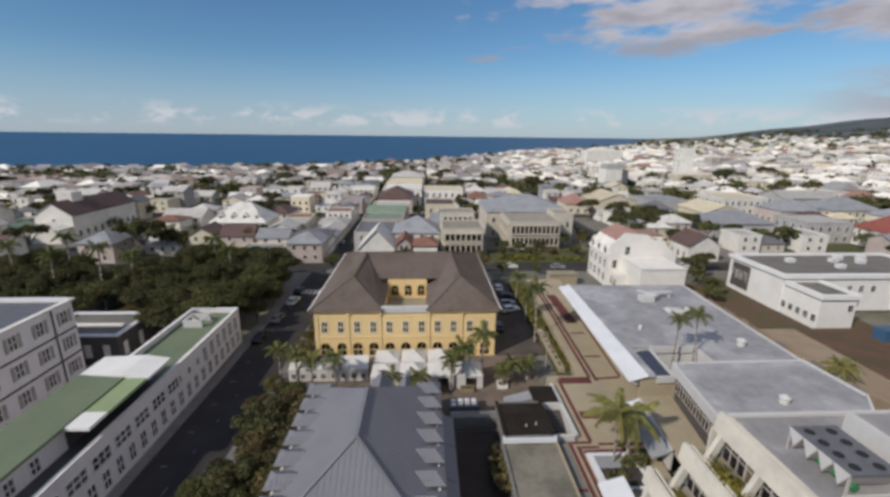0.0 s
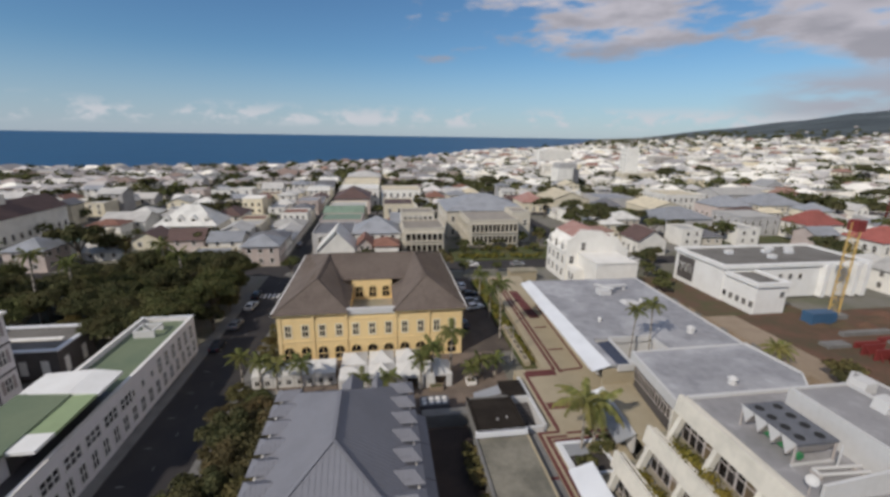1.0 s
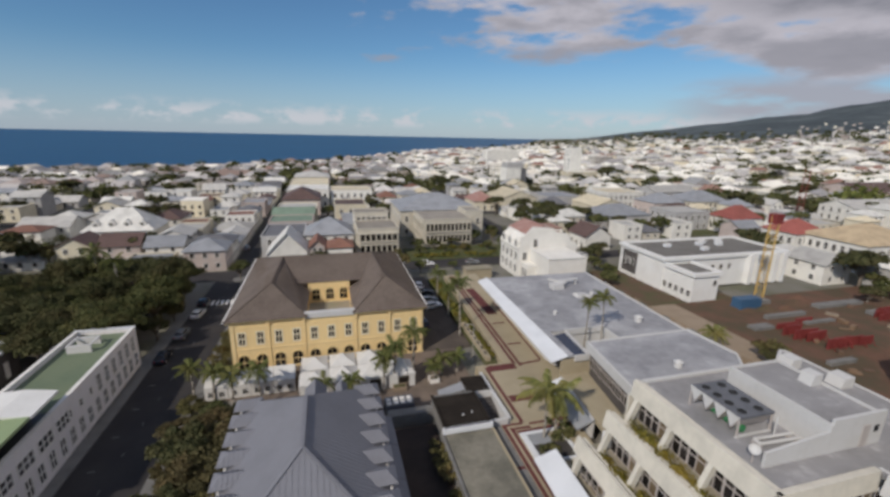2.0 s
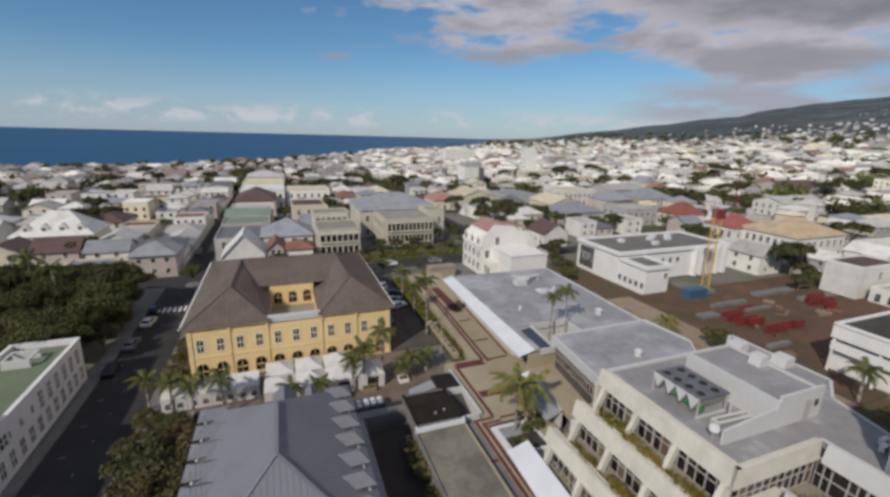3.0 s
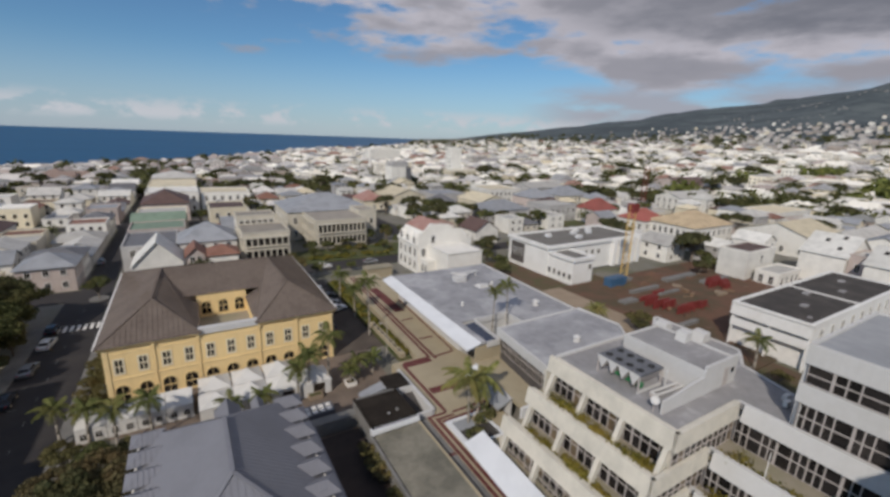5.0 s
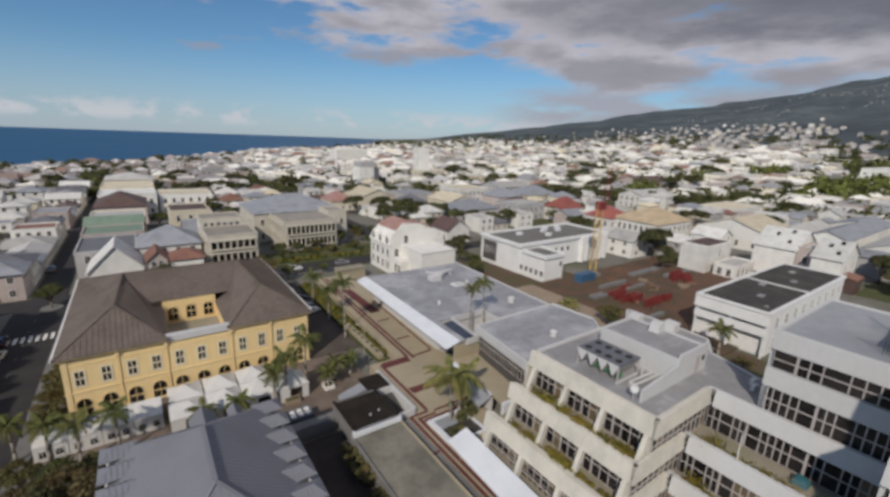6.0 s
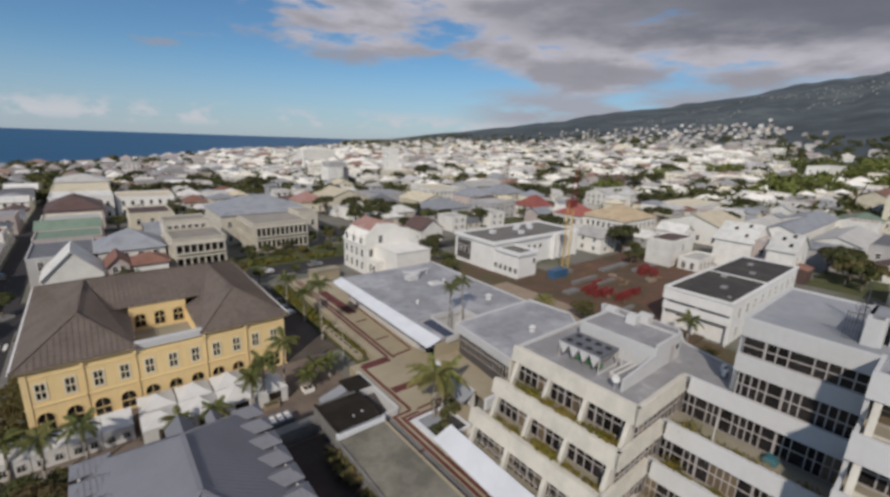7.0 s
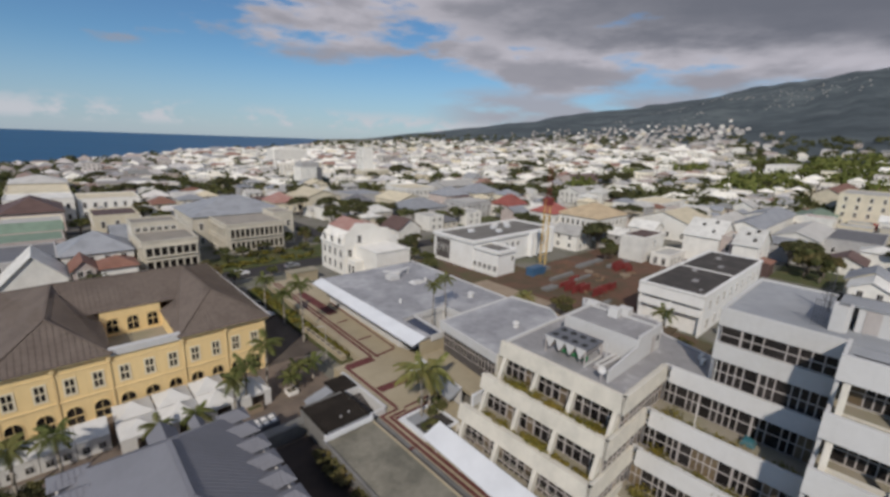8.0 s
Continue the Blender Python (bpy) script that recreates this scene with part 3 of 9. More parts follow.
for off in (0.0, 0.8):
    band(16.55 + off, 8.2, 16.55 + off, 43.8 - off, 0.45)
    band(24.3 + off, 57.8 - off, 26.0 + off, 103.0)
band(16.8, 43.6, 19.2, 43.6, 0.42)
band(17.6, 42.75, 19.9, 42.75, 0.42)
band(19.2, 43.85, 19.3, 57.6, 0.5)
band(19.55, 57.2, 24.2, 57.2, 1.7)
band(19.7, 48.9, 26.4, 48.7, 1.5)
band(20.0, 43.3, 26.0, 43.3, 0.4)
band(17.7, 42.0, 28.0, 42.2, 0.6)
band(14.95, 36.4, 16.2, 36.4, 0.4)
band(25.4, 57.6, 29.0, 57.9, 0.5)
band(25.9, 64.4, 28.6, 64.4, 0.5)
band(26.5, 73.2, 29.0, 73.2, 0.5)
bands.box(27.1, 77.5, PLAZA - 0.02, 29.2, 93.0, PLAZA + 0.014)
bands.prism([(29.0, 58.2), (29.35, 58.2), (30.9, 84.0), (30.55, 84.0)], PLAZA - 0.02, PLAZA + 0.013)
tagged(new("plaza_bands", bands.mesh("plaza_bands", M["redband"])), "red-brown paving bands laid in the plaza", "paving band", kind="structure")


# ---- plants ----
def leaf_cloud(mb, centre, radii, count, size, rnd):
    """Leaf sprigs, bent quads of uneven size, in the outer shell of a lump."""
    cx, cy, cz = centre
    for _ in range(count):
        d = Vector((rnd.gauss(0, 1), rnd.gauss(0, 1), rnd.gauss(0, 1)))
        d.normalize()
        if d.z < -0.35:
            d.z *= -0.5
        r = 0.45 + 0.68 * rnd.random() ** 0.8
        p = Vector((cx + d.x * radii[0] * r, cy + d.y * radii[1] * r, cz + d.z * radii[2] * r))
        n = (d + Vector((rnd.gauss(0, 0.55), rnd.gauss(0, 0.55), rnd.gauss(0.3, 0.5)))).normalized()
        a = n.orthogonal().normalized()
        a = (a * math.cos(rnd.random() * 6.28) + n.cross(a) * math.sin(rnd.random() * 6.28)).normalized()
        b = n.cross(a)
        s = size * (0.55 + 0.8 * rnd.random())
        w = s * (0.5 + 0.35 * rnd.random())
        mb.add([p - a * s, p + b * w + n * (0.12 * s), p + a * s, p - b * w - n * (0.05 * s)], [(0, 1, 2, 3)])


def tree_meshes(seed, height, spread, leaves, lumps, size, trunk_h, mat, name="tree"):
    rnd = random.Random(seed)
    wood, crown = MB(), MB()
    r0 = 0.035 * height
    wood.tube((0, 0, -0.3), (0.1 * r0, 0, trunk_h), r0, r0 * 0.7, 8)
    for k in range(lumps):
        ang = 6.28 * (k + rnd.random() * 0.8) / lumps * 1.9
        rr = spread * (0.15 + 0.5 * math.sqrt((k + 0.5) / lumps)) * (0.75 + 0.5 * rnd.random())
        zz = trunk_h + (height - trunk_h) * (0.38 + 0.42 * rnd.random() * (1.15 - rr / spread))
        c = (math.cos(ang) * rr, math.sin(ang) * rr, zz)
        rad = spread * (0.15 + 0.24 * rnd.random() ** 1.4)
        mid = Vector((c[0] * 0.45, c[1] * 0.45, trunk_h + (zz - trunk_h) * 0.55))
        wood.tube((0, 0, trunk_h * 0.85), mid, r0 * 0.5, r0 * 0.3, 5)
        wood.tube(mid, c, r0 * 0.3, r0 * 0.1, 5)
        leaf_cloud(crown, c, (rad, rad, rad * 0.72), leaves // lumps, size, rnd)
    return wood.mesh(name + "_trunk", M["bark"], True), crown.mesh(name + "_crown", mat)


TREES = {}


def tree_kind(key, seed, height, spread, leaves, lumps, size, trunk_h, mat):
    TREES[key] = (tree_meshes(seed, height, spread, leaves, lumps, size, trunk_h, M[mat]), height)


tree_kind("big_a", 1, 12.0, 7.0, 11000, 24, 0.23, 4.0, "leaf_dark")
tree_kind("big_b", 2, 10.5, 6.0, 9500, 21, 0.23, 3.6, "leaf_dark")
tree_kind("big_c", 3, 11.0, 6.5, 9500, 20, 0.23, 3.6, "leaf_mid")
tree_kind("mid_a", 4, 7.0, 4.0, 7000, 17, 0.165, 2.0, "leaf_mid")
tree_kind("mid_b", 5, 6.0, 3.4, 6000, 15, 0.16, 1.6, "leaf_olive")
tree_kind("mid_c", 6, 6.5, 3.6, 6000, 15, 0.165, 1.8, "leaf_dark")
tree_kind("town_a", 14, 9.5, 5.2, 1500, 11, 0.5, 3.0, "leaf_dark")
tree_kind("town_b", 15, 7.0, 4.0, 1200, 9, 0.45, 2.0, "leaf_mid")
tree_kind("town_c", 16, 6.4, 3.8, 1100, 8, 0.45, 1.8, "leaf_olive")
M["leaf_dry"] = leafy("dry_brown_leaves", (0.044, 0.042, 0.021), (0.138, 0.122, 0.06))
tree_kind("dry", 9, 5.6, 3.4, 4200, 14, 0.16, 1.6, "leaf_dry")
tree_kind("bush", 7, 2.4, 1.8, 1500, 9, 0.15, 0.4, "leaf_olive")


def tree(key, x, y, z, s, rot, label, group="", name="tree", sz=None):
    (wood, crown), h = TREES[key]
    ob = thing(name, (x, y, z), label, "tree" if name == "tree" else "shrub", group)
    m = pose(x, y, z, 0, 0, rot) @ Matrix.Diagonal((s, s, sz or s, 1))
    put("trunk", wood, ob, m)
    put("crown", crown, ob, m)
    return ob


def frond_mesh(seed, length, droop, width, pairs, name, mat="palm"):
    """A feather leaf: a curved midrib with drooping leaflets on both sides."""
    rnd = random.Random(seed)
    mb = MB()
    pts = []
    for i in range(9):
        u = i / 8
        pts.append(Vector((length * (u - 0.18 * u * u), 0, length * (0.42 * u - droop * u * u))))
    for a, b in zip(pts, pts[1:]):
        mb.bar(a, b, 0.06, 0.05)
    for k in range(pairs):
        u = 0.12 + 0.88 * (k + rnd.random() * 0.5) / pairs
        i = min(int(u * 8), 7)
        p = pts[i].lerp(pts[i + 1], u * 8 - i)
        ll = width * (0.35 + 0.75 * math.sin(min(u * 1.15, 1) * 3.0) ** 0.7) * (0.85 + 0.3 * rnd.random())
        for side in (-1, 1):
            tip = p + Vector((ll * 0.55, side * ll, -ll * (0.35 + 0.35 * rnd.random())))
            w = 0.07 + 0.02 * rnd.random()
            mb.add([p + Vector((-w, 0, 0)), p + Vector((w, 0, 0)), tip + Vector((w * 0.3, 0, 0)), tip - Vector((w * 0.3, 0, 0))], [(0, 1, 2, 3)])
    return mb.mesh(name, M[mat])


FRONDS = [frond_mesh(11, 3.0, 0.55, 0.62, 20, "frond_a"), frond_mesh(12, 2.8, 0.75, 0.6, 20, "frond_b"), frond_mesh(13, 2.6, 0.25, 0.55, 18, "frond_c")]
COCO = [frond_mesh(17, 3.3, 0.5, 0.6, 22, "coconut_frond_a", "coconut"), frond_mesh(18, 3.2, 0.8, 0.6, 22, "coconut_frond_b", "coconut"), frond_mesh(19, 2.8, 0.2, 0.5, 20, "coconut_frond_c", "coconut")]
TRUNKS = {}


def palm_trunk(h, r):
    key = (round(h, 1), round(r, 2))
    if key not in TRUNKS:
        mb = MB()
        n = max(int(h / 1.2), 3)
        lean = 0.035 * h
        for i in range(n):
            a, b = i / n, (i + 1) / n
            ra = r * (1.25 - 0.5 * a if a < 0.25 else 1.13 - 0.35 * a)
            rb = r * (1.25 - 0.5 * b if b < 0.25 else 1.13 - 0.35 * b)
            mb.tube((lean * a * a, 0, h * a - (0.3 if i == 0 else 0)), (lean * b * b, 0, h * b), ra, rb, 7)
        TRUNKS[key] = (mb.mesh("palm_trunk", M["palmbark"], True), lean)
    return TRUNKS[key]


SHAFT = MB()
SHAFT.tube((0, 0, 0), (0, 0, 0.9), 0.13, 0.08, 7)
SHAFT = SHAFT.mesh("crownshaft", M["palm"], True)


def palm(x, y, z, h, label, s=1.0, n=15, r=0.2, rot=0.0, group="palms", seed=0, shaft=True, name="palm_tree", leaves=None):
    rnd, fr = random.Random(seed * 7 + 3), leaves or FRONDS
    ob = thing(name, (x, y, z), label, "palm tree", group)
    me, lean = palm_trunk(h, r)
    put("trunk", me, ob, pose(x, y, z, 0, 0, rot))
    tx, ty = x + lean * math.cos(radians(rot)), y + lean * math.sin(radians(rot))
    if shaft:
        put("crownshaft", SHAFT, ob, pose(tx, ty, z + h - 0.05), "green crownshaft")
    for i in range(n):
        u = (i + 0.5) / n
        pitch = -38 + 66 * u + rnd.uniform(-6, 6)
        m = pose(tx, ty, z + h + (0.75 if shaft else 0.1), 0, pitch, rot + i * 137.5 + rnd.uniform(-9, 9))
        k = s * rnd.uniform(0.88, 1.1)
        put("frond", fr[0 if u > 0.55 else (1 if u > 0.3 else 2)] if i % 3 else fr[1], ob, m @ Matrix.Diagonal((k, k, k, 1)))
    return ob


def greenery(name, boxes, count, size, mat, label, category, seed, kind="stuff", group=""):
    """Low planting spread over boxes (x0, y0, z0, x1, y1, z1) in uneven clumps."""
    rnd = random.Random(seed)
    mb = MB()
    total = sum((b[3] - b[0]) * (b[4] - b[1]) for b in boxes)
    for x0, y0, z0, x1, y1, z1 in boxes:
        share = int(count * (x1 - x0) * (y1 - y0) / total)
        lumps = max(int(share / 45), 1)
        for _ in range(lumps):
            r = min(0.55 * (z1 - z0) + 0.15, 0.9) * rnd.uniform(0.6, 1.25)
            c = (rnd.uniform(x0, x1), rnd.uniform(y0, y1), z0 + r * 0.5)
            leaf_cloud(mb, c, (r, r, r * rnd.uniform(0.7, 1.15)), 45, size, rnd)
    return tagged(new(name, mb.mesh(name, M[mat])), label, category, group, kind)


# ---- roofs ----
def ribs(mb, pts, spacing, w, h, rise=0.0):
    """Standing seams on a roof plane, running down the slope."""
    P = [Vector(p) for p in pts]
    n = Vector((0, 0, 0))
    for i in range(len(P)):
        n += (P[i] - P[0]).cross(P[(i + 1) % len(P)] - P[0])
    n.normalize()
    if n.z < 0:
        n = -n
    e = Vector((-n.y, n.x, 0))
    e = e.normalized() if e.length > 1e-5 else Vector((1, 0, 0))
    d = n.cross(e)
    q = [((p - P[0]).dot(e), (p - P[0]).dot(d)) for p in P]
    lo, hi = min(a for a, _ in q), max(a for a, _ in q)
    u = lo + spacing * 0.5
    while u < hi:
        hits = []
        for (a0, b0), (a1, b1) in zip(q, q[1:] + q[:1]):
            if (a0 - u) * (a1 - u) < 0:
                hits.append(b0 + (b1 - b0) * (u - a0) / (a1 - a0))
        hits.sort()
        for b0, b1 in zip(hits[::2], hits[1::2]):
            if b1 - b0 > 0.15:
                p0, p1 = P[0] + e * u + d * b0 + n * rise, P[0] + e * u + d * b1 + n * rise
                o = [e * (-w / 2), e * (w / 2), e * (w / 2) + n * h, e * (-w / 2) + n * h]
                mb.hull([p0 + k for k in o], [p1 + k for k in o])
        u += spacing
    return mb


def arch_outline(w, h, n=8):
    """Outline (x, z) of a round-headed opening, counter-clockwise from the lower left."""
    r = w / 2
    return [(-r, 0), (r, 0)] + [(r * math.cos(math.pi * i / n), h - r + r * math.sin(math.pi * i / n)) for i in range(n + 1)]


def upright(outline, y0, y1):
    """A plate with an outline in x and z, from y0 (outer) to y1."""
    mb = MB()
    mb.hull([(x, y1, z) for x, z in outline], [(x, y0, z) for x, z in outline])
    return mb


def frame_of(outline, inner, y0, y1, mb):
    """A flat ring between two outlines."""
    n = len(outline)
    for i in range(n):
        j = (i + 1) % n
        a, b, c, d = outline[i], outline[j], inner[j], inner[i]
        mb.hull([(p[0], y1, p[1]) for p in (a, b, c, d)], [(p[0], y0, p[1]) for p in (a, b, c, d)])
    return mb


def window_meshes(name, w, h, arch, surround, frame_mat, glass_mat, bars=(1, 2), bar=0.07, deep=0.14):
    """A casement: surround and glazing bars in one mesh, the pane in another; outer side at y = 0 facing -y."""
    if arch:
        out = arch_outline(w + 2 * surround, h + surround)
        inn = arch_outline(w, h)
        glaze = arch_outline(w, h)
    else:
        s = surround
        out = [(-w / 2 - s, -s), (w / 2 + s, -s), (w / 2 + s, h + s), (-w / 2 - s, h + s)]
        inn = [(-w / 2, 0), (w / 2, 0), (w / 2, h), (-w / 2, h)]
        glaze = inn
    mb = MB()
    if arch:
        frame_of(out, inn, -0.06, deep, mb)
        top = h - w * 0.18
        for i in range(bars[0]):
            x = -w / 2 + w * (i + 1) / (bars[0] + 1)
            mb.box(x - bar / 2, min(0.03, deep - 0.07), 0, x + bar / 2, deep, top + w * 0.15)
        for i in range(bars[1]):
            z = h * (i + 1) / (bars[1] + 1)
            mb.box(-w / 2, min(0.04, deep - 0.065), z - bar / 2, w / 2, deep - 0.01, z + bar / 2)
    else:
        s, nx, nz = surround, bars[0] + 1, bars[1] + 1
        lights = [(s + w * i / nx + bar / 2, s + w * (i + 1) / nx - bar / 2, s + h * j / nz + bar / 2, s + h * (j + 1) / nz - bar / 2) for i in range(nx) for j in range(nz)]
        holed(mb, (-w / 2 - s, -0.06, -s), (1, 0), w + 2 * s, h + 2 * s, deep + 0.04, lights)
    return fixed(mb.mesh(name + "_frame", frame_mat)), fixed(upright(glaze, deep - 0.05, deep).mesh(name + "_pane", glass_mat))


def window(meshes, parent, m, label="", name="window"):
    w = put(name, meshes[0], parent, m, label)
    put("pane", meshes[1], w, m)
    return w


# ---- the yellow hall ----
HX0, HX1, HY0, HY1, HB, HT = -19.85, 11.15, 68.2, 103.0, -0.85, 7.7
hall = thing("yellow_hall", ((HX0 + HX1) / 2, (HY0 + HY1) / 2, -0.8), "large yellow rendered colonial hall with a brown hipped sheet roof", "public building")
up_x = [-18.2 + 2.76 * i for i in range(11)]
RZ = HB
holes = [(x - 0.48 - HX0, x + 0.48 - HX0, 3.9 - RZ, 6.0 - RZ) for x in up_x]
holes += [(x - 0.85 - HX0, x + 0.85 - HX0, 0.05, 2.15 - RZ) for x in up_x]
mb = MB()
holed(mb, (HX0, HY0, RZ), (1, 0), HX1 - HX0, HT - RZ, 0.5, holes)
part("front_wall", mb, M["yellow"], hall)
for x in up_x:
    r, zc = 0.85, 1.3
    pts = [(x - r * math.cos(math.pi * k / 10), zc + r * math.sin(math.pi * k / 10)) for k in range(11)][::-1] + [(x - r, 2.2), (x + r, 2.2)]
    mb = MB().hull([(a, HY0 + 0.49, z) for a, z in pts], [(a, HY0 + 0.004, z) for a, z in pts])
    part("arch_head", mb, M["yellow"], hall)
mb = MB().box(HX0, HY0 + 0.5, RZ, HX0 + 0.5, HY1, HT)
part("side_wall", mb, M["yellow"], hall)
part("side_wall", MB().box(HX1 - 0.5, HY0 + 0.5, RZ, HX1, HY1, HT), M["yellow"], hall)
part("back_wall", MB().box(HX0 + 0.5, HY1 - 0.5, RZ, HX1 - 0.5, HY1, HT), M["yellow"], hall)
CX0, CX1, CYB = -8.3, -0.7, 80.0
mb = MB()
holed(mb, (CX0, CYB, 5.6), (1, 0), CX1 - CX0, 4.2, 0.4, [(x - 0.75 - CX0, x + 0.75 - CX0, 0.5, 2.75) for x in (-6.95, -4.4, -1.85)])
part("court_wall", mb, M["yellow"], hall, "yellow back wall of the roof terrace")
part("court_wall", MB().box(CX0 - 0.3, HY0 + 0.5, 5.6, CX0, CYB + 0.4, 8.35), M["yellow"], hall)
part("court_wall", MB().box(CX1, HY0 + 0.5, 5.6, CX1 + 0.3, CYB + 0.4, 8.35), M["yellow"], hall)
part("court_floor", MB().box(CX0, HY0 + 0.5, 5.3, CX1, CYB, 5.6), M["terrace"], hall, "pale concrete terrace floor")
part("parapet", MB().box(CX0 - 0.2, HY0 - 0.25, 7.7, CX1 + 0.2, HY0 + 0.55, 8.65), M["white"], hall, "white parapet of the roof terrace")
for a, b in ((HX0 - 0.45, CX0 - 0.25), (CX1 + 0.25, HX1 + 0.45)):
    prof = [(0.1, 7.7), (-0.3, 7.7), (-0.45, 7.85), (-0.45, 7.95), (-0.6, 8.02), (-0.6, 8.2), (0.1, 8.2)]
    part("cornice", MB().hull([(a, HY0 + u, z) for u, z in prof], [(b, HY0 + u, z) for u, z in prof]), M["cornice"], hall, "pale moulded cornice")
part("cornice", MB().box(HX0 - 0.45, HY0 + 0.1, 7.7, HX0 + 0.1, HY1 + 0.45, 8.2), M["cornice"], hall)
part("cornice", MB().box(HX1 - 0.1, HY0 + 0.1, 7.7, HX1 + 0.6, HY1 + 0.45, 8.2), M["cornice"], hall)
mb = MB()
mb.box(HX0 - 0.08, HY0 - 0.10, 2.95, HX1 + 0.08, HY0 - 0.002, 3.2)
mb.box(HX0 - 0.06, HY0 - 0.07, 6.75, HX1 + 0.06, HY0 - 0.002, 6.9)
mb.box(HX0 - 0.06, HY0 - 0.10, RZ, HX1 + 0.06, HY0 - 0.002, RZ + 0.5)
part("string_course", mb, M["cornice"], hall)
for x in (HX0 + 0.02, HX1 - 0.62):
    part("corner_pilaster", MB().box(x, HY0 - 0.12, RZ + 0.5, x + 0.6, HY0 - 0.003, 7.7), M["cornice"], hall)
for x in (-14.1, -8.65, -0.35, 5.3):
    mb = MB().tube((x, HY0 - 0.2, -0.6), (x, HY0 - 0.2, 7.6), 0.06, 0.06, 6)
    mb.box(x - 0.2, HY0 - 0.35, 7.3, x + 0.2, HY0 - 0.1, 7.7)
    part("downpipe", mb, M["cornice"], hall, "ochre painted rain pipe")
# roof planes
EZ = 8.25
A1, J1, A2, J2 = (-14.1, 74.5, 12.0), (-13.1, 87.5, 12.9), (5.25, 74.4, 12.1), (4.3, 87.5, 12.9)
ox0, ox1, oy0, oy1 = HX0 - 0.65, HX1 + 0.65, HY0 - 0.65, HY1 + 0.6
li, ri = CX0 + 0.15, CX1 - 0.15
v1, v2 = (-10.4, CYB - 0.1, 9.75), (1.5, CYB - 0.1, 9.75)
planes = [
    [(ox0, oy1, EZ), (ox0, oy0, EZ), A1, J1],
    [(ox0, oy0, EZ), (li, oy0, EZ), A1],
    [(li, oy0, EZ), (li, CYB - 0.1, EZ), v1, J1, A1],
    [v1, v2, J2, J1],
    [(ri, CYB - 0.1, EZ), (ri, oy0, EZ), A2, J2, v2],
    [(ri, oy0, EZ), (ox1, oy0, EZ), A2],
    [(ox1, oy0, EZ), (ox1, oy1, EZ), J2, A2],
    [(ox1, oy1, EZ), (ox0, oy1, EZ), J1, J2],
]
for p in planes:
    mb = MB().slab(p, 0.14)
    pl = part("roof_plane", mb, M["brownroof"], hall)
    tagged(put("seams", ribs(MB(), p, 0.62, 0.07, 0.06).mesh("seams", M["brownroof"]), pl), kind="stuff")
for a, b in (((ox0, oy0, EZ), A1), ((li, oy0, EZ), A1), (A1, J1), (J1, J2), (J2, A2), (A2, (ri, oy0, EZ)), (A2, (ox1, oy0, EZ)), (J2, (ox1, oy1, EZ)), (J1, (ox0, oy1, EZ))):
    part("ridge_cap", MB().bar(Vector(a) + Vector((0, 0, 0.06)), Vector(b) + Vector((0, 0, 0.06)), 0.3, 0.1), M["brownroof"], hall)
for gx in (ox1 + 0.05, ox0 - 0.05):
    part("gutter", MB().bar((gx, oy0, EZ), (gx, oy1, EZ), 0.22, 0.16), M["trim"], hall, "white gutter along the eaves")
win_up = window_meshes("upper_window", 0.98, 2.08, False, 0.17, M["creamtrim"], M["glass"], (1, 1), 0.11)
win_arch = window_meshes("arched_window", 1.62, 2.85, True, 0.10, M["cornice"], M["glass"], (1, 1), 0.06, 0.3)
win_court = window_meshes("court_window", 1.4, 2.2, True, 0.12, M["cornice"], M["glass"], (1, 1), 0.08, 0.2)
for x in up_x:
    window(win_up, hall, facing(x, HY0, 3.9, 0), "tall casement window with a white surround")
    window(win_arch, hall, facing(x, HY0, RZ + 0.06, 0), "round-headed dark glazed opening")
for x in (-6.95, -4.4, -1.85):
    window(win_court, hall, facing(x, CYB, 6.12, 0), "round-headed terrace window")

# ---- tents before the hall ----
TG = -0.62


def marquee_bay(x0, x1, y0, y1, k):
    t = thing("marquee_tent", ((x0 + x1) / 2, (y0 + y1) / 2, TG), "white canvas marquee bay with arched clear windows", "tent", "marquee row")
    eave, ridge, my = TG + 2.05, TG + 3.35, (y0 + y1) / 2
    mb = MB()
    n = 5
    for i in range(n):
        a, b = i / n, (i + 1) / n
        sag = lambda u: -0.10 * math.sin(math.pi * u)
        mb.slab([(x0, y0 + (my - y0) * a, eave + (ridge - eave) * a + sag(a)), (x1, y0 + (my - y0) * a, eave + (ridge - eave) * a + sag(a)),
                 (x1, y0 + (my - y0) * b, eave + (ridge - eave) * b + sag(b)), (x0, y0 + (my - y0) * b, eave + (ridge - eave) * b + sag(b))], 0.03)
    mb.slab([(x0, my, ridge), (x1, my, ridge), (x1, y1, eave), (x0, y1, eave)], 0.03)
    part("canopy", mb, M["tent"], t)
    cx = (x0 + x1) / 2
    mb = MB()
    spots = [x0 + (x1 - x0) * u for u in (0.26, 0.74)]
    holed(mb, (x0, y0, TG), (1, 0), x1 - x0, eave - TG - 0.02, 0.03, [(u - 0.36 - x0, u + 0.36 - x0, 0.5, 1.32) for u in spots])
    part("side_cloth", mb, M["tent"], t)
    for u in spots:
        window(WIN_TENT, t, facing(u, y0, TG + 0.52, 0), "arched clear plastic window")
    for x in (x0 + 0.06, x1 - 0.06):
        for y in (y0 + 0.12, y1 - 0.06):
            part("pole", MB().tube((x, y, TG - 0.1), (x, y, eave), 0.05, 0.05, 6), M["alu"], t)


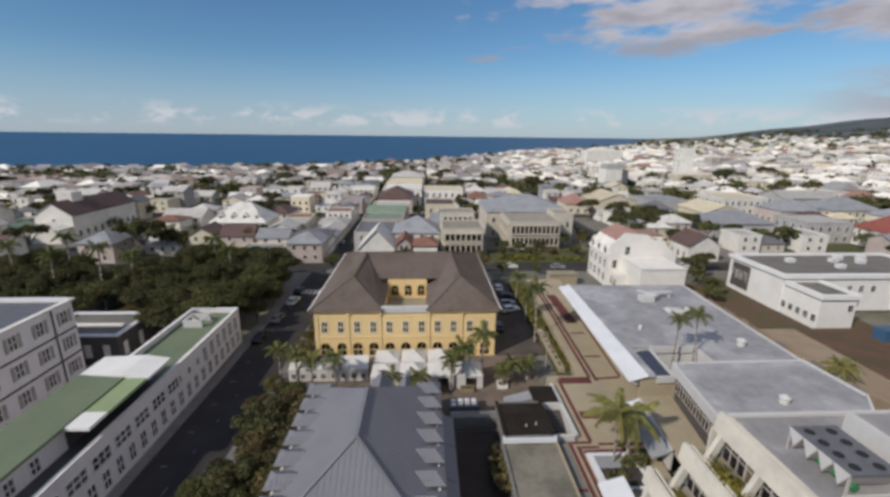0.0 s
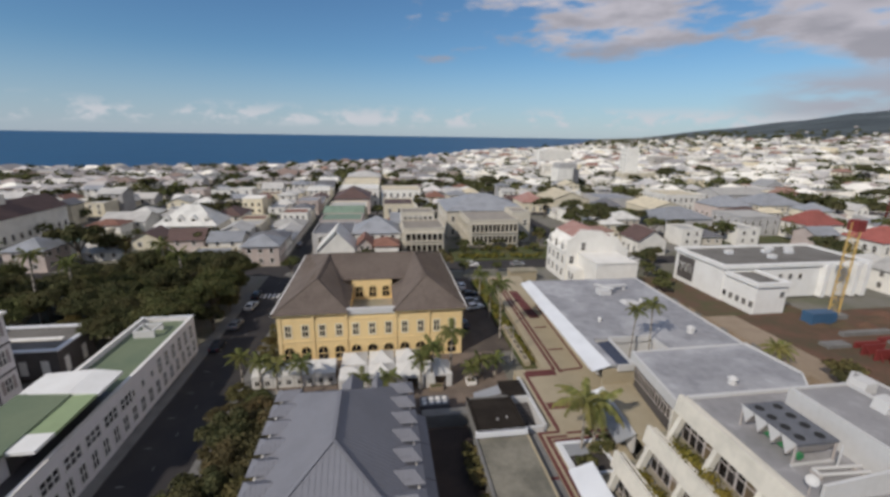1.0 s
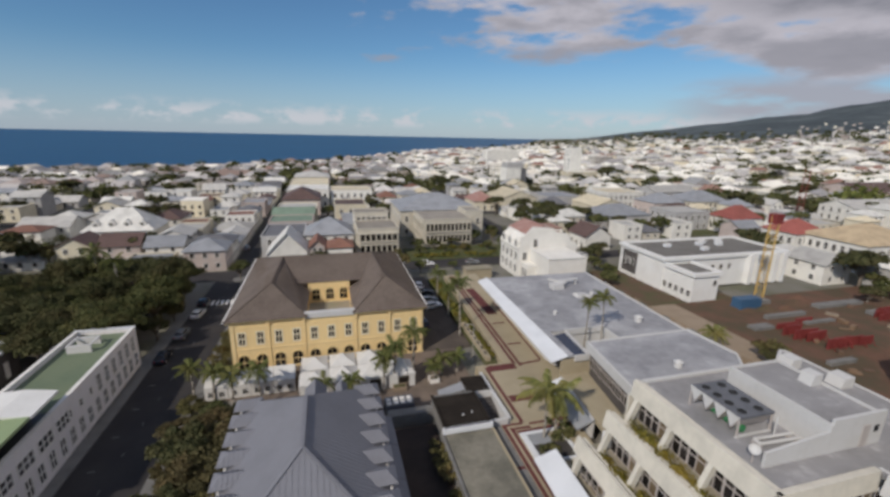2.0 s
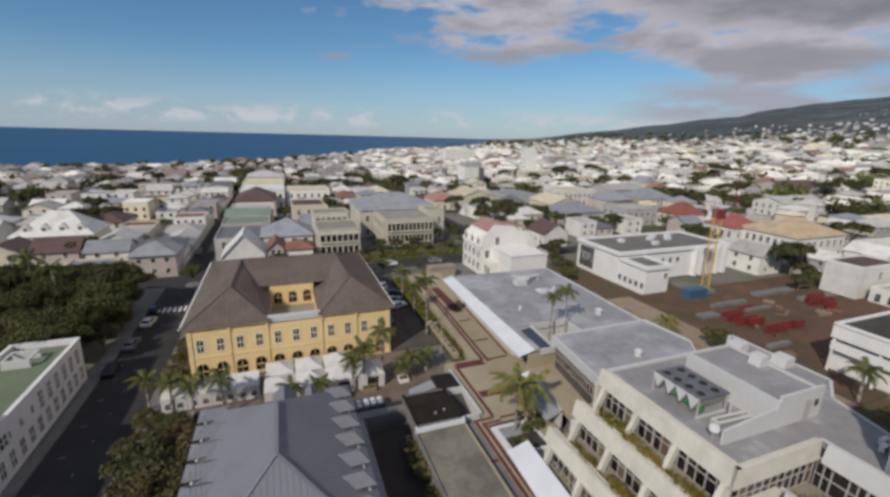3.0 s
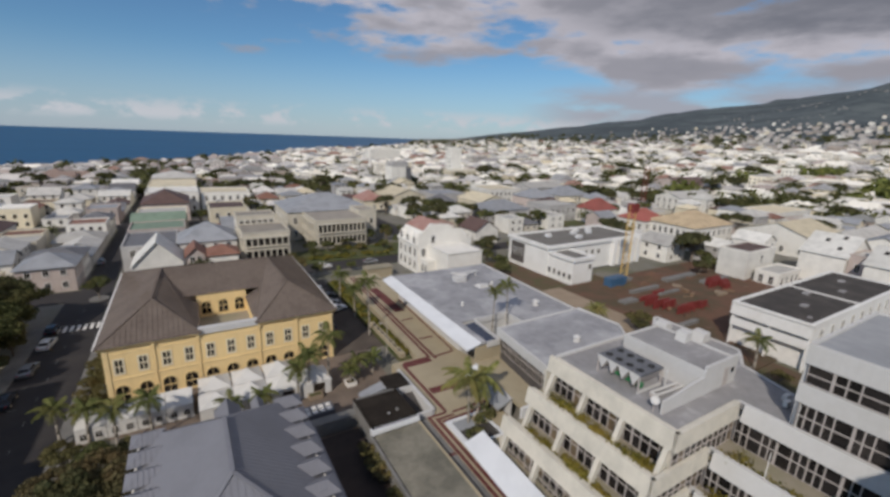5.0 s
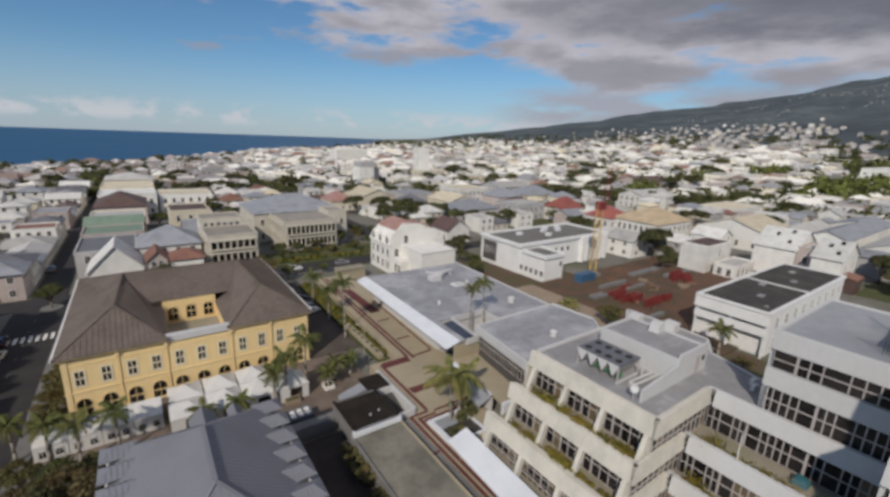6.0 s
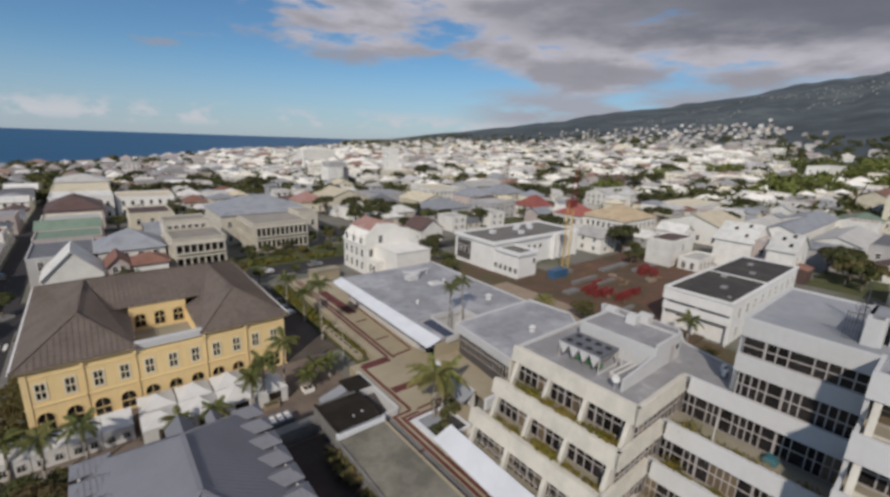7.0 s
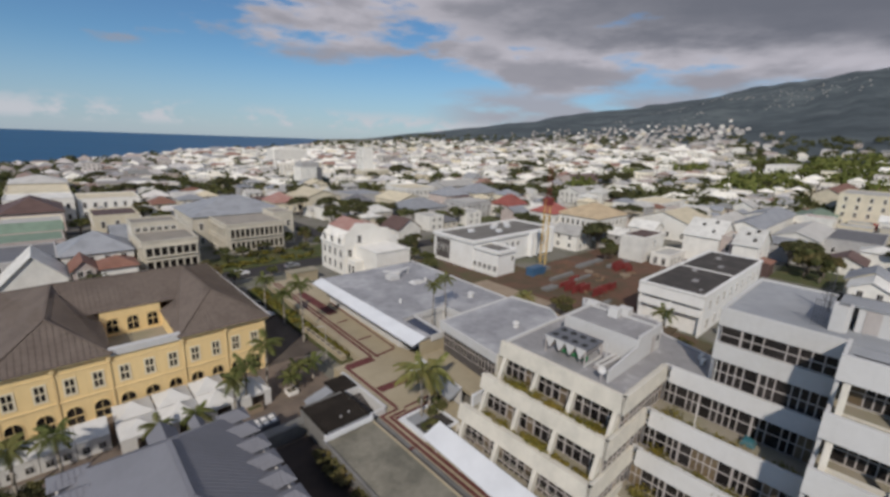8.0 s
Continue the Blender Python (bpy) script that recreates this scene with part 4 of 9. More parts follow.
def pagoda_tent(cx, cy, s, top, walls=True):
    t = thing("pagoda_tent", (cx, cy, TG), "small white pagoda tent with a peaked canvas roof", "tent", "pagoda row")
    eave, h = TG + 2.2, s / 2
    mb = MB()
    ring = lambda k, z: [(cx - h * k, cy - h * k, z), (cx + h * k, cy - h * k, z), (cx + h * k, cy + h * k, z), (cx - h * k, cy + h * k, z)]
    prof = [(1.0, 0.0), (0.62, 0.30), (0.32, 0.60), (0.1, 0.9), (0.02, 1.0)]
    rings = [ring(k, eave + (top - eave) * u) for k, u in prof]
    for a, b in zip(rings, rings[1:]):
        for i in range(4):
            j = (i + 1) % 4
            mb.slab([a[i], a[j], b[j], b[i]], 0.02)
    part("canopy", mb, M["tent"], t)
    mb = MB()
    for i, (a, b) in enumerate(zip(rings[0], rings[0][1:] + rings[0][:1])):
        mb.hull([(a[0], a[1], eave - 0.32), (b[0], b[1], eave - 0.32), (b[0], b[1], eave), (a[0], a[1], eave)],
                [(a[0] * 0.997 + cx * 0.003, a[1] * 0.997 + cy * 0.003, eave - 0.32), (b[0] * 0.997 + cx * 0.003, b[1] * 0.997 + cy * 0.003, eave - 0.32),
                 (b[0] * 0.997 + cx * 0.003, b[1] * 0.997 + cy * 0.003, eave), (a[0] * 0.997 + cx * 0.003, a[1] * 0.997 + cy * 0.003, eave)])
    part("valance", mb, M["tent"], t)
    for sx in (-1, 1):
        for sy in (-1, 1):
            part("pole", MB().tube((cx + sx * (h - 0.06), cy + sy * (h - 0.06), TG - 0.1), (cx + sx * (h - 0.06), cy + sy * (h - 0.06), eave), 0.05, 0.05, 6), M["alu"], t)
    if walls:
        part("side_cloth", MB().box(cx - h + 0.1, cy - h + 0.03, TG, cx - h * 0.25, cy - h + 0.05, eave - 0.3), M["tent"], t)
        part("side_cloth", MB().box(cx + h * 0.55, cy - h + 0.03, TG, cx + h - 0.1, cy - h + 0.05, eave - 0.3), M["tent"], t)


WIN_TENT = window_meshes("tent_window", 0.68, 0.78, True, 0.05, M["tent"], M["glass"], (1, 1), 0.04, 0.05)
for k in range(4):
    marquee_bay(-22.3 + 3.1 * k, -22.3 + 3.1 * k + 3.04, 60.6, 64.6, k)
for cx, cy, s, top in ((-7.2, 60.0, 4.25, 2.5), (-2.9, 60.0, 4.25, 2.9), (1.4, 60.0, 4.25, 3.0), (5.7, 60.0, 4.25, 3.3), (-7.2, 64.3, 4.1, 2.6), (-2.9, 64.3, 4.1, 2.8), (1.4, 64.3, 4.1, 2.9)):
    pagoda_tent(cx, cy, s, top)


# ---- the grey metal-roofed building ----
GE, GR = 6.9, 11.6   # eaves and ridge
gx0, gx1, gy0, gy1 = -14.3, 0.2, 24.6, 47.2
gcx = (gx0 + gx1) / 2
grey = thing("grey_roofed_building", (gcx, 32, 0), "long building under a grey standing-seam metal roof with small dormers", "public building")
mb = MB()
mb.box(gx0 + 0.5, gy0 + 0.5, -0.3, gx0 + 0.9, gy1 - 0.5, GE)
mb.box(gx1 - 0.9, gy0 + 0.5, -0.3, gx1 - 0.5, gy1 - 0.5, GE)
mb.box(gx0 + 0.9, gy1 - 0.9, -0.8, gx1 - 0.9, gy1 - 0.5, GE)
mb.box(gx0 + 0.9, gy0 + 0.5, -0.3, gx1 - 0.9, gy0 + 0.9, GE)
part("wall", mb, M["white"], grey, "pale rendered wall")
hy, hyb = 32.2, 39.6
gp = [
    [(gx0, gy1, GE), (gx0, gy0, GE), (gcx, hy, GR), (gcx, hyb, GR)],
    [(gx1, gy0, GE), (gx1, gy1, GE), (gcx, hyb, GR), (gcx, hy, GR)],
    [(gx0, gy0, GE), (gx1, gy0, GE), (gcx, hy, GR)],
    [(gx1, gy1, GE), (gx0, gy1, GE), (gcx, hyb, GR)],
]
for p in gp:
    pl = part("roof_plane", MB().slab(p, 0.14), M["seam"], grey)
    tagged(put("seams", ribs(MB(), p, 0.48, 0.05, 0.035).mesh("seams", M["seam"]), pl), kind="stuff")
mb = MB()
mb.bar((gcx, hy, GR + 0.08), (gcx, hyb, GR + 0.08), 0.34, 0.1)
for x in (gx0, gx1):
    mb.bar((x, gy0, GE + 0.06), (gcx, hy, GR + 0.06), 0.28, 0.1)
part("ridge_cap", mb, M["seam"], grey)
mb = MB()
for x in (gx0 - 0.06, gx1 + 0.06):
    mb.bar((x, gy0, GE - 0.05), (x, gy1, GE - 0.05), 0.18, 0.16)
part("gutter", mb, M["trim"], grey, "pale gutter along the eaves")
slope = (GR - GE) / (gcx - gx0)


def dormer(y, side):
    """A small dormer with a low hipped hood that oversails the eaves."""
    ex = gx0 if side < 0 else gx1
    s = side
    d = put("dormer", MB().box(min(ex - s * 0.5, ex - s * 2.2), y - 0.72, GE - 0.1, max(ex - s * 0.5, ex - s * 2.2), y + 0.72, GE + 1.05).mesh("dormer_cheeks", M["seam"]), grey)
    w, e, z0, z1 = 1.12, ex + s * 0.62, GE + 0.78, GE + 1.42
    ix = ex - s * (z1 - GE) / slope
    top0, top1 = (e - s * 0.9, y, z1), (ix - s * 0.15, y, z1 + 0.02)
    a, b = (e, y - w, z0), (e, y + w, z0)
    jx = ex - s * (z0 - GE) / slope
    c, f = (jx, y - w, z0), (jx, y + w, z0)
    mb = MB()
    order = (lambda q: q) if s > 0 else (lambda q: q[::-1])
    mb.slab(order([a, b, top0]), 0.08)
    mb.slab(order([c, a, top0, top1]), 0.08)
    mb.slab(order([b, f, top1, top0]), 0.08)
    put("hood", mb.mesh("dormer_hood", M["seam"]), d)
    for p in ([c, a, top0, top1], [b, f, top1, top0]):
        tagged(put("seams", ribs(MB(), p, 0.4, 0.05, 0.05).mesh("seams", M["seam"]), d), kind="stuff")
    put("window", MB().box(min(ex - s * 0.49, ex - s * 0.44), y - 0.45, GE + 0.15, max(ex - s * 0.49, ex - s * 0.44), y + 0.45, GE + 0.75).mesh("dormer_pane", M["glass"]), d)


for k in range(8):
    for side in (-1, 1):
        dormer(26.1 + 2.78 * k, side)
for x, w, zt in ((gcx + 0.6, 1.3, 8.2), (gcx + 3.6, 0.7, 7.6)):
    mb = MB().hull([(x - w, gy1 - 2.6, GE), (x + w, gy1 - 2.6, GE), (x, gy1 - 2.6, zt)], [(x - w, gy1 + 1.3, GE), (x + w, gy1 + 1.3, GE), (x, gy1 + 1.3, zt)])
    part("porch_gable", mb, M["seam"], grey, "small gabled porch roof of grey sheet")
    part("porch_wall", MB().box(x - w + 0.2, gy1 - 0.5, -0.6, x + w - 0.2, gy1 + 1.0, GE), M["white"], grey)
# lean-to along the lane
lean = thing("lean_to_shed", (1.7, 39, 0), "low grey lean-to along the service lane", "shed")
part("wall", MB().box(0.55, 30.5, -0.1, 2.1, 45.8, 3.0), M["darkwall"], lean)
for k in range(3):
    y = 30.4 + 5.2 * k
    part("roof_sheet", MB().slab([(0.5, y, 4.0), (2.4, y, 3.1), (2.4, y + 5.1, 3.1), (0.5, y + 5.1, 4.0)], 0.08), M["seam"], lean)


# ---- the terraced office block ----
office = thing("office_block", (40, 18, 0), "cream concrete office block with stepped planted terraces", "office building")
TOPS = [14.0, 10.5, 7.0]
FRONT = [24.7, 22.3, 20.0]
INNER = [34.4, 30.4, 28.4]
YS, YN = 16.6, [31.4, 31.9, 33.0]
YW = 3.9   # where the next stepped wing begins
WINGX = [31.3, 29.0, 26.6]
WINGZ = [21.5, 17.5, 14.0]


def fascia(x, y0, y1, top, h=1.7, t=0.35, lean=0.3):
    """A deep fascia facing -x whose lower edge stands out a little."""
    return MB().hull([(x - lean, y0, top - h), (x + t - lean, y0, top - h), (x + t, y0, top), (x, y0, top)],
                     [(x - lean, y1, top - h), (x + t - lean, y1, top - h), (x + t, y1, top), (x, y1, top)])


def pane_meshes(w, h, nx, nz, name):
    """A ribbon-window unit: frame bars and one dark pane, outer side facing -x at x = 0; runs along +y."""
    b = 0.1
    mb = MB()
    lights = [(w * i / nx + b / 2, w * (i + 1) / nx - b / 2, h * j / nz + b / 2, h * (j + 1) / nz - b / 2) for i in range(nx) for j in range(nz)]
    holed(mb, (0.05, 0, 0), (0, 1), w, h, 0.11, lights)
    return mb.mesh(name + "_frame", M["alu"]), MB().box(0.0, 0.01, 0.01, 0.04, w - 0.01, h - 0.01).mesh(name + "_pane", M["glass"])


PANES = {}
CURTAINS, PLANTS = random.Random(5), random.Random(6)


def ribbon(parent, x, y0, y1, z0, z1, unit=1.5, rows=2, cols=1, facing_y=False):
    """A row of window units in a recessed wall facing -x (or -y)."""
    n = max(int(round((y1 - y0) / unit)), 1)
    w = (y1 - y0) / n
    key = (round(w, 2), round(z1 - z0, 2), rows, cols)
    if key not in PANES:
        PANES[key] = pane_meshes(w, z1 - z0, cols, rows, "ribbon_window")
        double = pane_meshes(w, z1 - z0, cols + 1, rows, "double_ribbon_window")[0]
        PANES[key] += (MB().box(0.0, 0.01, 0.01, 0.04, w - 0.01, z1 - z0 - 0.01).mesh("ribbon_curtain_pane", M["curtain"]), MB().box(-0.05, -0.1, 0.0, 0.2, 0.1, z1 - z0).mesh("ribbon_post", M["alu"]), double)
    for i in range(n):
        if facing_y:
            m = pose(y0 + w * (i + 1), x, z0, 0, 0, 90)
        else:
            m = pose(x, y0 + w * i, z0)
        drawn = CURTAINS.random() < 0.13
        window((PANES[key][4 if unit > 1.1 and i % 5 in (0, 1, 3) else 0], PANES[key][2 if drawn else 1]), parent, m)
        if i and i % 4 == 0 and not facing_y:
            put("post", PANES[key][3], parent, m)


for k, (top, x) in enumerate(zip(TOPS, FRONT)):
    xi = INNER[k]
    # bands round the front, the jog and the inner court
    f = fascia(x, YS, YN[k], top)
    part("fascia", f, M["cream"], office, "cream concrete fascia band stained by rain")
    mb = MB().hull([(x - 0.3, YS - 0.12, top - 1.7), (xi, YS - 0.12, top - 1.7), (xi, YS + 0.2, top - 1.7), (x - 0.3, YS + 0.2, top - 1.7)],
                   [(x, YS - 0.002, top), (xi, YS - 0.002, top), (xi, YS + 0.35, top), (x, YS + 0.35, top)])
    part("fascia", mb, M["cream"], office)
    part("fascia", fascia(xi, YW, YS - 0.4, top), M["white"], office, "white concrete band of the inner court")
    back = FRONT[k] + 0.6
    zlo, zhi = top - 4.4, top - 1.75
    # recessed walls behind the ribbons
    part("wall", MB().box(back + 0.1, YS + 0.75, zlo - 0.3, back + 0.4, YN[k], top - 0.3), M["cream"], office)
    ribbon(office, back, YS + 0.75, YN[k] - 0.6, zlo + 0.15, zhi + 0.1, 0.92, 2, 1)
    part("wall", MB().box(x + 0.3, YS + 0.42, zlo, xi + 0.5, YS + 0.7, top - 0.3), M["cream"], office)
    ribbon(office, YS + 0.32, x + 0.2, xi + 0.4, zlo + 0.1, zhi + 0.05, 0.9, 2, 1, True)
    part("wall", MB().box(xi + 0.65, YW, zlo, xi + 0.95, YS + 0.5, top - 0.3), M["white"], office)
    ribbon(office, xi + 0.16, YW + 0.2, YS, zlo + 0.1, zhi + 0.05, 1.12, 2)
    # slab above the ribbon and the soffit
    part("slab", MB().box(x + 0.06, YS + 0.36, top - 1.72, back + 0.1, YN[k], top - 1.5), M["cream"], office)
    part("slab", MB().box(xi + 0.06, YW, top - 1.72, xi + 0.95, YS, top - 1.5), M["white"], office)
    # terrace of this storey, carried by the band below
    nx_ = FRONT[k + 1] if k < 2 else 17.9
    ni = INNER[k + 1] if k < 2 else 26.2
    part("terrace_floor", MB().box(nx_ + 0.3, YS + 0.7, zlo - 0.3, back + 0.1, YN[k] + 0.6, zlo), M["terrace"], office)
    part("terrace_floor", MB().box(ni + 0.2, YW, zlo - 0.3, xi + 0.7, YS + 0.4, zlo), M["terrace"], office)
    # raking columns
    for i in range(4):
        y = YS + 0.7 + i * (YN[k] - YS - 1.6) / 3
        mb = MB().hull([(nx_ + 1.05, y - 0.22, zlo), (nx_ + 1.75, y - 0.22, zlo), (nx_ + 1.75, y + 0.22, zlo), (nx_ + 1.05, y + 0.22, zlo)],
                       [(x - 0.2, y - 0.22, top - 1.6), (x + 0.45, y - 0.22, top - 1.6), (x + 0.45, y + 0.22, top - 1.6), (x - 0.2, y + 0.22, top - 1.6)])
        part("column", mb, M["cream"], office, "raking cream concrete column")
    # planting along the parapet
    if k < 2:
        clumps, y = [], YS + 1.0
        while y < YN[k] - 1.6:
            w = PLANTS.uniform(0.7, 2.2)
            clumps.append((nx_ + 1.0, y, zlo + 0.02, nx_ + PLANTS.uniform(1.5, 1.9), min(y + w, YN[k] - 0.5), zlo + PLANTS.uniform(0.5, 1.45)))
            y += w + PLANTS.choice([0.1, 0.2, 0.9])
        greenery("terrace_plants", clumps, 3000, 0.14, "planting", "overgrown yellow-green plants in the terrace trough", "plants", 40 + k)
    greenery("terrace_plants", [(ni + 0.5, YW + 0.8 + 1.5 * k, zlo + 0.02, ni + 1.25, YS - 0.9, zlo + 0.9), (ni + 1.4, YS - 2.2, zlo + 0.02, ni + 2.2, YS - 0.9, zlo + 1.5)], 1500, 0.12, "planting", "sparse plants in the court trough", "plants", 50 + k)
# lowest storey behind the white entrance canopy
part("wall", MB().box(20.6, YS, 0.5, 20.9, 34.0, 3.4), M["cream"], office)
ribbon(office, 20.5, YS, 33.6, 1.1, 3.0, 1.4, 2)
part("wall", MB().box(20.9, 16.62, 0.5, 27.2, 16.9, 3.4), M["cream"], office)
part("wall", MB().box(27.2, YW, 0.5, 27.5, 16.62, 2.3), M["white"], office)
part("court_floor", MB().box(20.9, YW, 0.3, 27.2, 16.6, 0.6), M["terrace"], office)
# main roof and its plant
part("roof", MB().prism([(25.06, YS + 0.36), (34.6, YS + 0.36), (34.6, YW), (36.0, YW), (36.0, 13.1), (40.6, 13.1), (41.0, 15.0), (42.8, 20.5), (46.4, 22.6), (46.4, 33.2), (44.0, 31.6), (25.06, 31.4)], 13.3, 13.65), M["flatroof"], office, "stained grey roof membrane")
part("wall", MB().box(25.5, 31.0, 8.0, 44.0, 31.36, 13.9), M["white"], office)
for p, q in (((40.6, 13.1), (41.0, 15.0)), ((41.0, 15.0), (42.8, 20.5)), ((42.8, 20.5), (46.4, 22.6)), ((46.4, 22.6), (46.4, 33.2)), ((46.4, 33.2), (44.0, 31.7))):
    d = (Vector(q) - Vector(p)).normalized() * 0.3
    part("wall", MB().prism([p, (p[0] + d.y, p[1] - d.x), (q[0] + d.y, q[1] - d.x), q], 0, 13.75), M["white"], office)
part("end_wall", MB().box(24.4, 31.42, 3.0, 29.5, 31.7, 12.2), M["cream"], office)
# taller part beside the court
TZ = 21.5
part("fascia", MB().box(35.0, YW, TZ - 1.75, 35.35, 13.0, TZ + 0.0), M["white"], office, "white top band of the taller part")
part("fascia", MB().box(34.95, YW, TZ - 5.3, 35.3, 13.0, TZ - 3.55), M["white"], office)
part("wall", MB().box(35.75, YW, 12.0, 36.0, 13.0, TZ - 0.2), M["white"], office)
part("side_wall", MB().box(35.35, 12.75, 13.66, 50.5, 13.05, TZ), M["white"], office)
part("side_wall", MB().box(50.2, -6.0, 0, 50.5, 12.75, TZ), M["white"], office)
ribbon(office, 35.16, YW + 0.1, 12.7, TZ - 3.5, TZ - 1.75, 1.6, 2)
ribbon(office, 35.16, YW + 0.1, 12.7, TZ - 7.7, TZ - 5.3, 1.3, 2, 1)
part("slab", MB().box(35.3, YW, TZ - 3.62, 35.75, 13.0, TZ - 3.5), M["white"], office)
part("roof", MB().box(35.36, -6.0, TZ - 0.5, 50.2, 12.74, TZ - 0.18), M["flatroof_light"], office, "pale grey roof membrane")
# small things on the terraces and roofs
for k, (x, y) in enumerate(((38.2, 14.4), (39.3, 14.9))):
    t = thing("air_conditioner", (x, y, 13.65), "small white outdoor air conditioner on the roof", "air conditioner", "roof air conditioners")
    part("body", MB().box(x - 0.42, y - 0.18, 13.72, x + 0.42, y + 0.18, 14.3), M["trim"], t)
    part("fan_grille", MB().tube((x - 0.1, y - 0.18, 14.0), (x - 0.1, y - 0.21, 14.0), 0.22, 0.22, 12), M["darkmetal"], t)
    part("foot", MB().box(x - 0.35, y - 0.2, 13.64, x - 0.25, y + 0.2, 13.72), M["darkmetal"], t)
    part("foot", MB().box(x + 0.25, y - 0.2, 13.64, x + 0.35, y + 0.2, 13.72), M["darkmetal"], t)
t = thing("covered_crate", (33.3, 8.4, 9.6), "turquoise tarpaulin over a crate on the terrace", "crate")
part("crate", MB().box(32.8, 7.9, 9.6, 33.8, 8.9, 10.1), M["pavement"], t)
part("tarpaulin", MB().hull([(32.7, 7.8, 9.85), (33.9, 7.8, 9.85), (33.9, 9.0, 9.85), (32.7, 9.0, 9.85)], [(32.95, 8.1, 10.35), (33.6, 8.0, 10.25), (33.7, 8.7, 10.4), (32.9, 8.8, 10.2)]), M["tarp"], t)
for x, y, z in ((34.62, 12.4, 13.66), (30.62, 12.3, 10.5)):
    t = thing("slender_pole", (x, y, z), "thin white pole fixed behind the court parapet", "pole", "court poles")
    part("shaft", MB().tube((x, y, z - 0.1), (x, y, z + 2.6), 0.045, 0.035, 7), M["trim"], t)
    part("base", MB().box(x - 0.12, y - 0.12, z - 0.12, x + 0.12, y + 0.12, z + 0.04), M["alu"], t)
# the second stepped wing
for k, (top, x) in enumerate(zip(WINGZ, WINGX)):
    nx_ = WINGX[k + 1] if k < 2 else 24.2
    part("fascia", fascia(x, -6.0, YW, top, 2.0), M["white"], office, "white concrete band of the second wing")
    part("wall", MB().box(x + 1.4, -6.0, top - 4.4, x + 1.7, YW - 0.6, top - 0.3), M["cream"], office)
    part("end_wall", MB().box(x + 0.0, YW - 0.3, top - 3.9, 36.0 if k == 0 else WINGX[k - 1] + 3.0, YW - 0.02, top - 0.05), M["white"], office)
    ribbon(office, x + 1.3, -5.9, YW - 0.7, top - 4.2, top - 2.0, 1.15, 2)
    part("terrace_floor", MB().box(nx_ + 0.3, -6.0, top - 4.7, x + 2.2, YW - 0.3, top - 4.4), M["terrace"], office)
    part("slab", MB().box(x, -6.0, top - 2.1, x + 2.3, YW - 0.3, top - 1.9), M["cream"], office)
    for y in (YW - 0.75, -0.6, -4.6):
        mb = MB().hull([(nx_ + 0.7, y - 0.22, top - 4.4), (nx_ + 1.4, y - 0.22, top - 4.4), (nx_ + 1.4, y + 0.22, top - 4.4), (nx_ + 0.7, y + 0.22, top - 4.4)],
                       [(x + 0.15, y - 0.22, top - 1.6), (x + 0.8, y - 0.22, top - 1.6), (x + 0.8, y + 0.22, top - 1.6), (x + 0.25, y + 0.22, top - 1.6)])
        part("column", mb, M["cream"], office)
greenery("terrace_plants", [(25.0, -1.5, 9.62, 26.4, 3.2, 10.8)], 200, 0.2, "planting", "yellow-green shrubs on the wing terrace", "plants", 61)
part("wall", MB().box(26.4, -6.0, 0, 26.7, YW - 0.3, 9.6), M["white"], office)
part("wing_roof", MB().box(31.66, -6.0, 20.8, 35.3, YW - 0.31, 21.2), M["flatroof_light"], office)
part("back_wall", MB().box(26.7, -6.3, 0, 50.5, -6.0, TZ), M["white"], office)
# stair house on the taller part
house = thing("stair_house", (41, 1.5, TZ - 0.18), "white rooftop stair house with a door and a wire screen", "rooftop structure")
mb = MB()
mb.box(37.2, 4.4, TZ - 0.18, 37.45, 5.4, TZ + 2.2)
mb.box(37.45, 5.15, TZ - 0.18, 42.0, 5.4, TZ + 2.2)
mb.box(38.6, -3.0, TZ - 0.18, 38.85, 3.8, TZ + 2.0)
mb.box(41.8, -3.0, TZ - 0.18, 42.0, 5.15, TZ + 2.2)
mb.box(37.45, 4.15, TZ - 0.18, 38.6, 4.4, TZ + 2.2)
part("wall", mb, M["white"], house)
part("roof", MB().box(38.5, -3.1, TZ + 2.0, 42.1, 5.4, TZ + 2.2), M["flatroof_light"], house)
part("door", MB().box(38.55, 2.3, TZ - 0.1, 38.6, 3.3, TZ + 1.9), M["alu"], house, "grey metal door")

for k in range(6):
    a = 0.5 * k
    part("screen_post", MB().tube((37.6, 5.6 + 0.4 * a, TZ - 0.18), (37.6, 5.6 + 0.4 * a, TZ + 2.3), 0.025, 0.025, 5), M["darkmetal"], house)
for z in (0.6, 1.4, 2.2):
    part("screen_rail", MB().bar((37.6, 5.5, TZ + z), (37.6, 6.7, TZ + z), 0.03, 0.03), M["darkmetal"], house)

mast = thing("antenna_mast", (43.4, 6.2, TZ - 0.18), "dark lattice antenna mast with a mesh dish", "antenna")
for dx, dy in ((-0.2, -0.15), (0.2, -0.15), (0.0, 0.22)):
    part("leg", MB().tube((43.4 + dx, 6.2 + dy, TZ - 0.2), (43.4 + dx * 0.6, 6.2 + dy * 0.6, TZ + 3.6), 0.03, 0.025, 6), M["darkmetal"], mast)
for k in range(6):
    z = TZ + 0.2 + 0.6 * k
    part("brace", MB().bar((43.2, 6.05, z), (43.55, 6.05, z + 0.5), 0.03, 0.03), M["darkmetal"], mast)
n, dc, da = 14, Vector((42.7, 5.9, TZ + 1.6)), Vector((-0.75, -0.35, 0.3)).normalized()
d1 = da.orthogonal().normalized()
d2 = da.cross(d1)
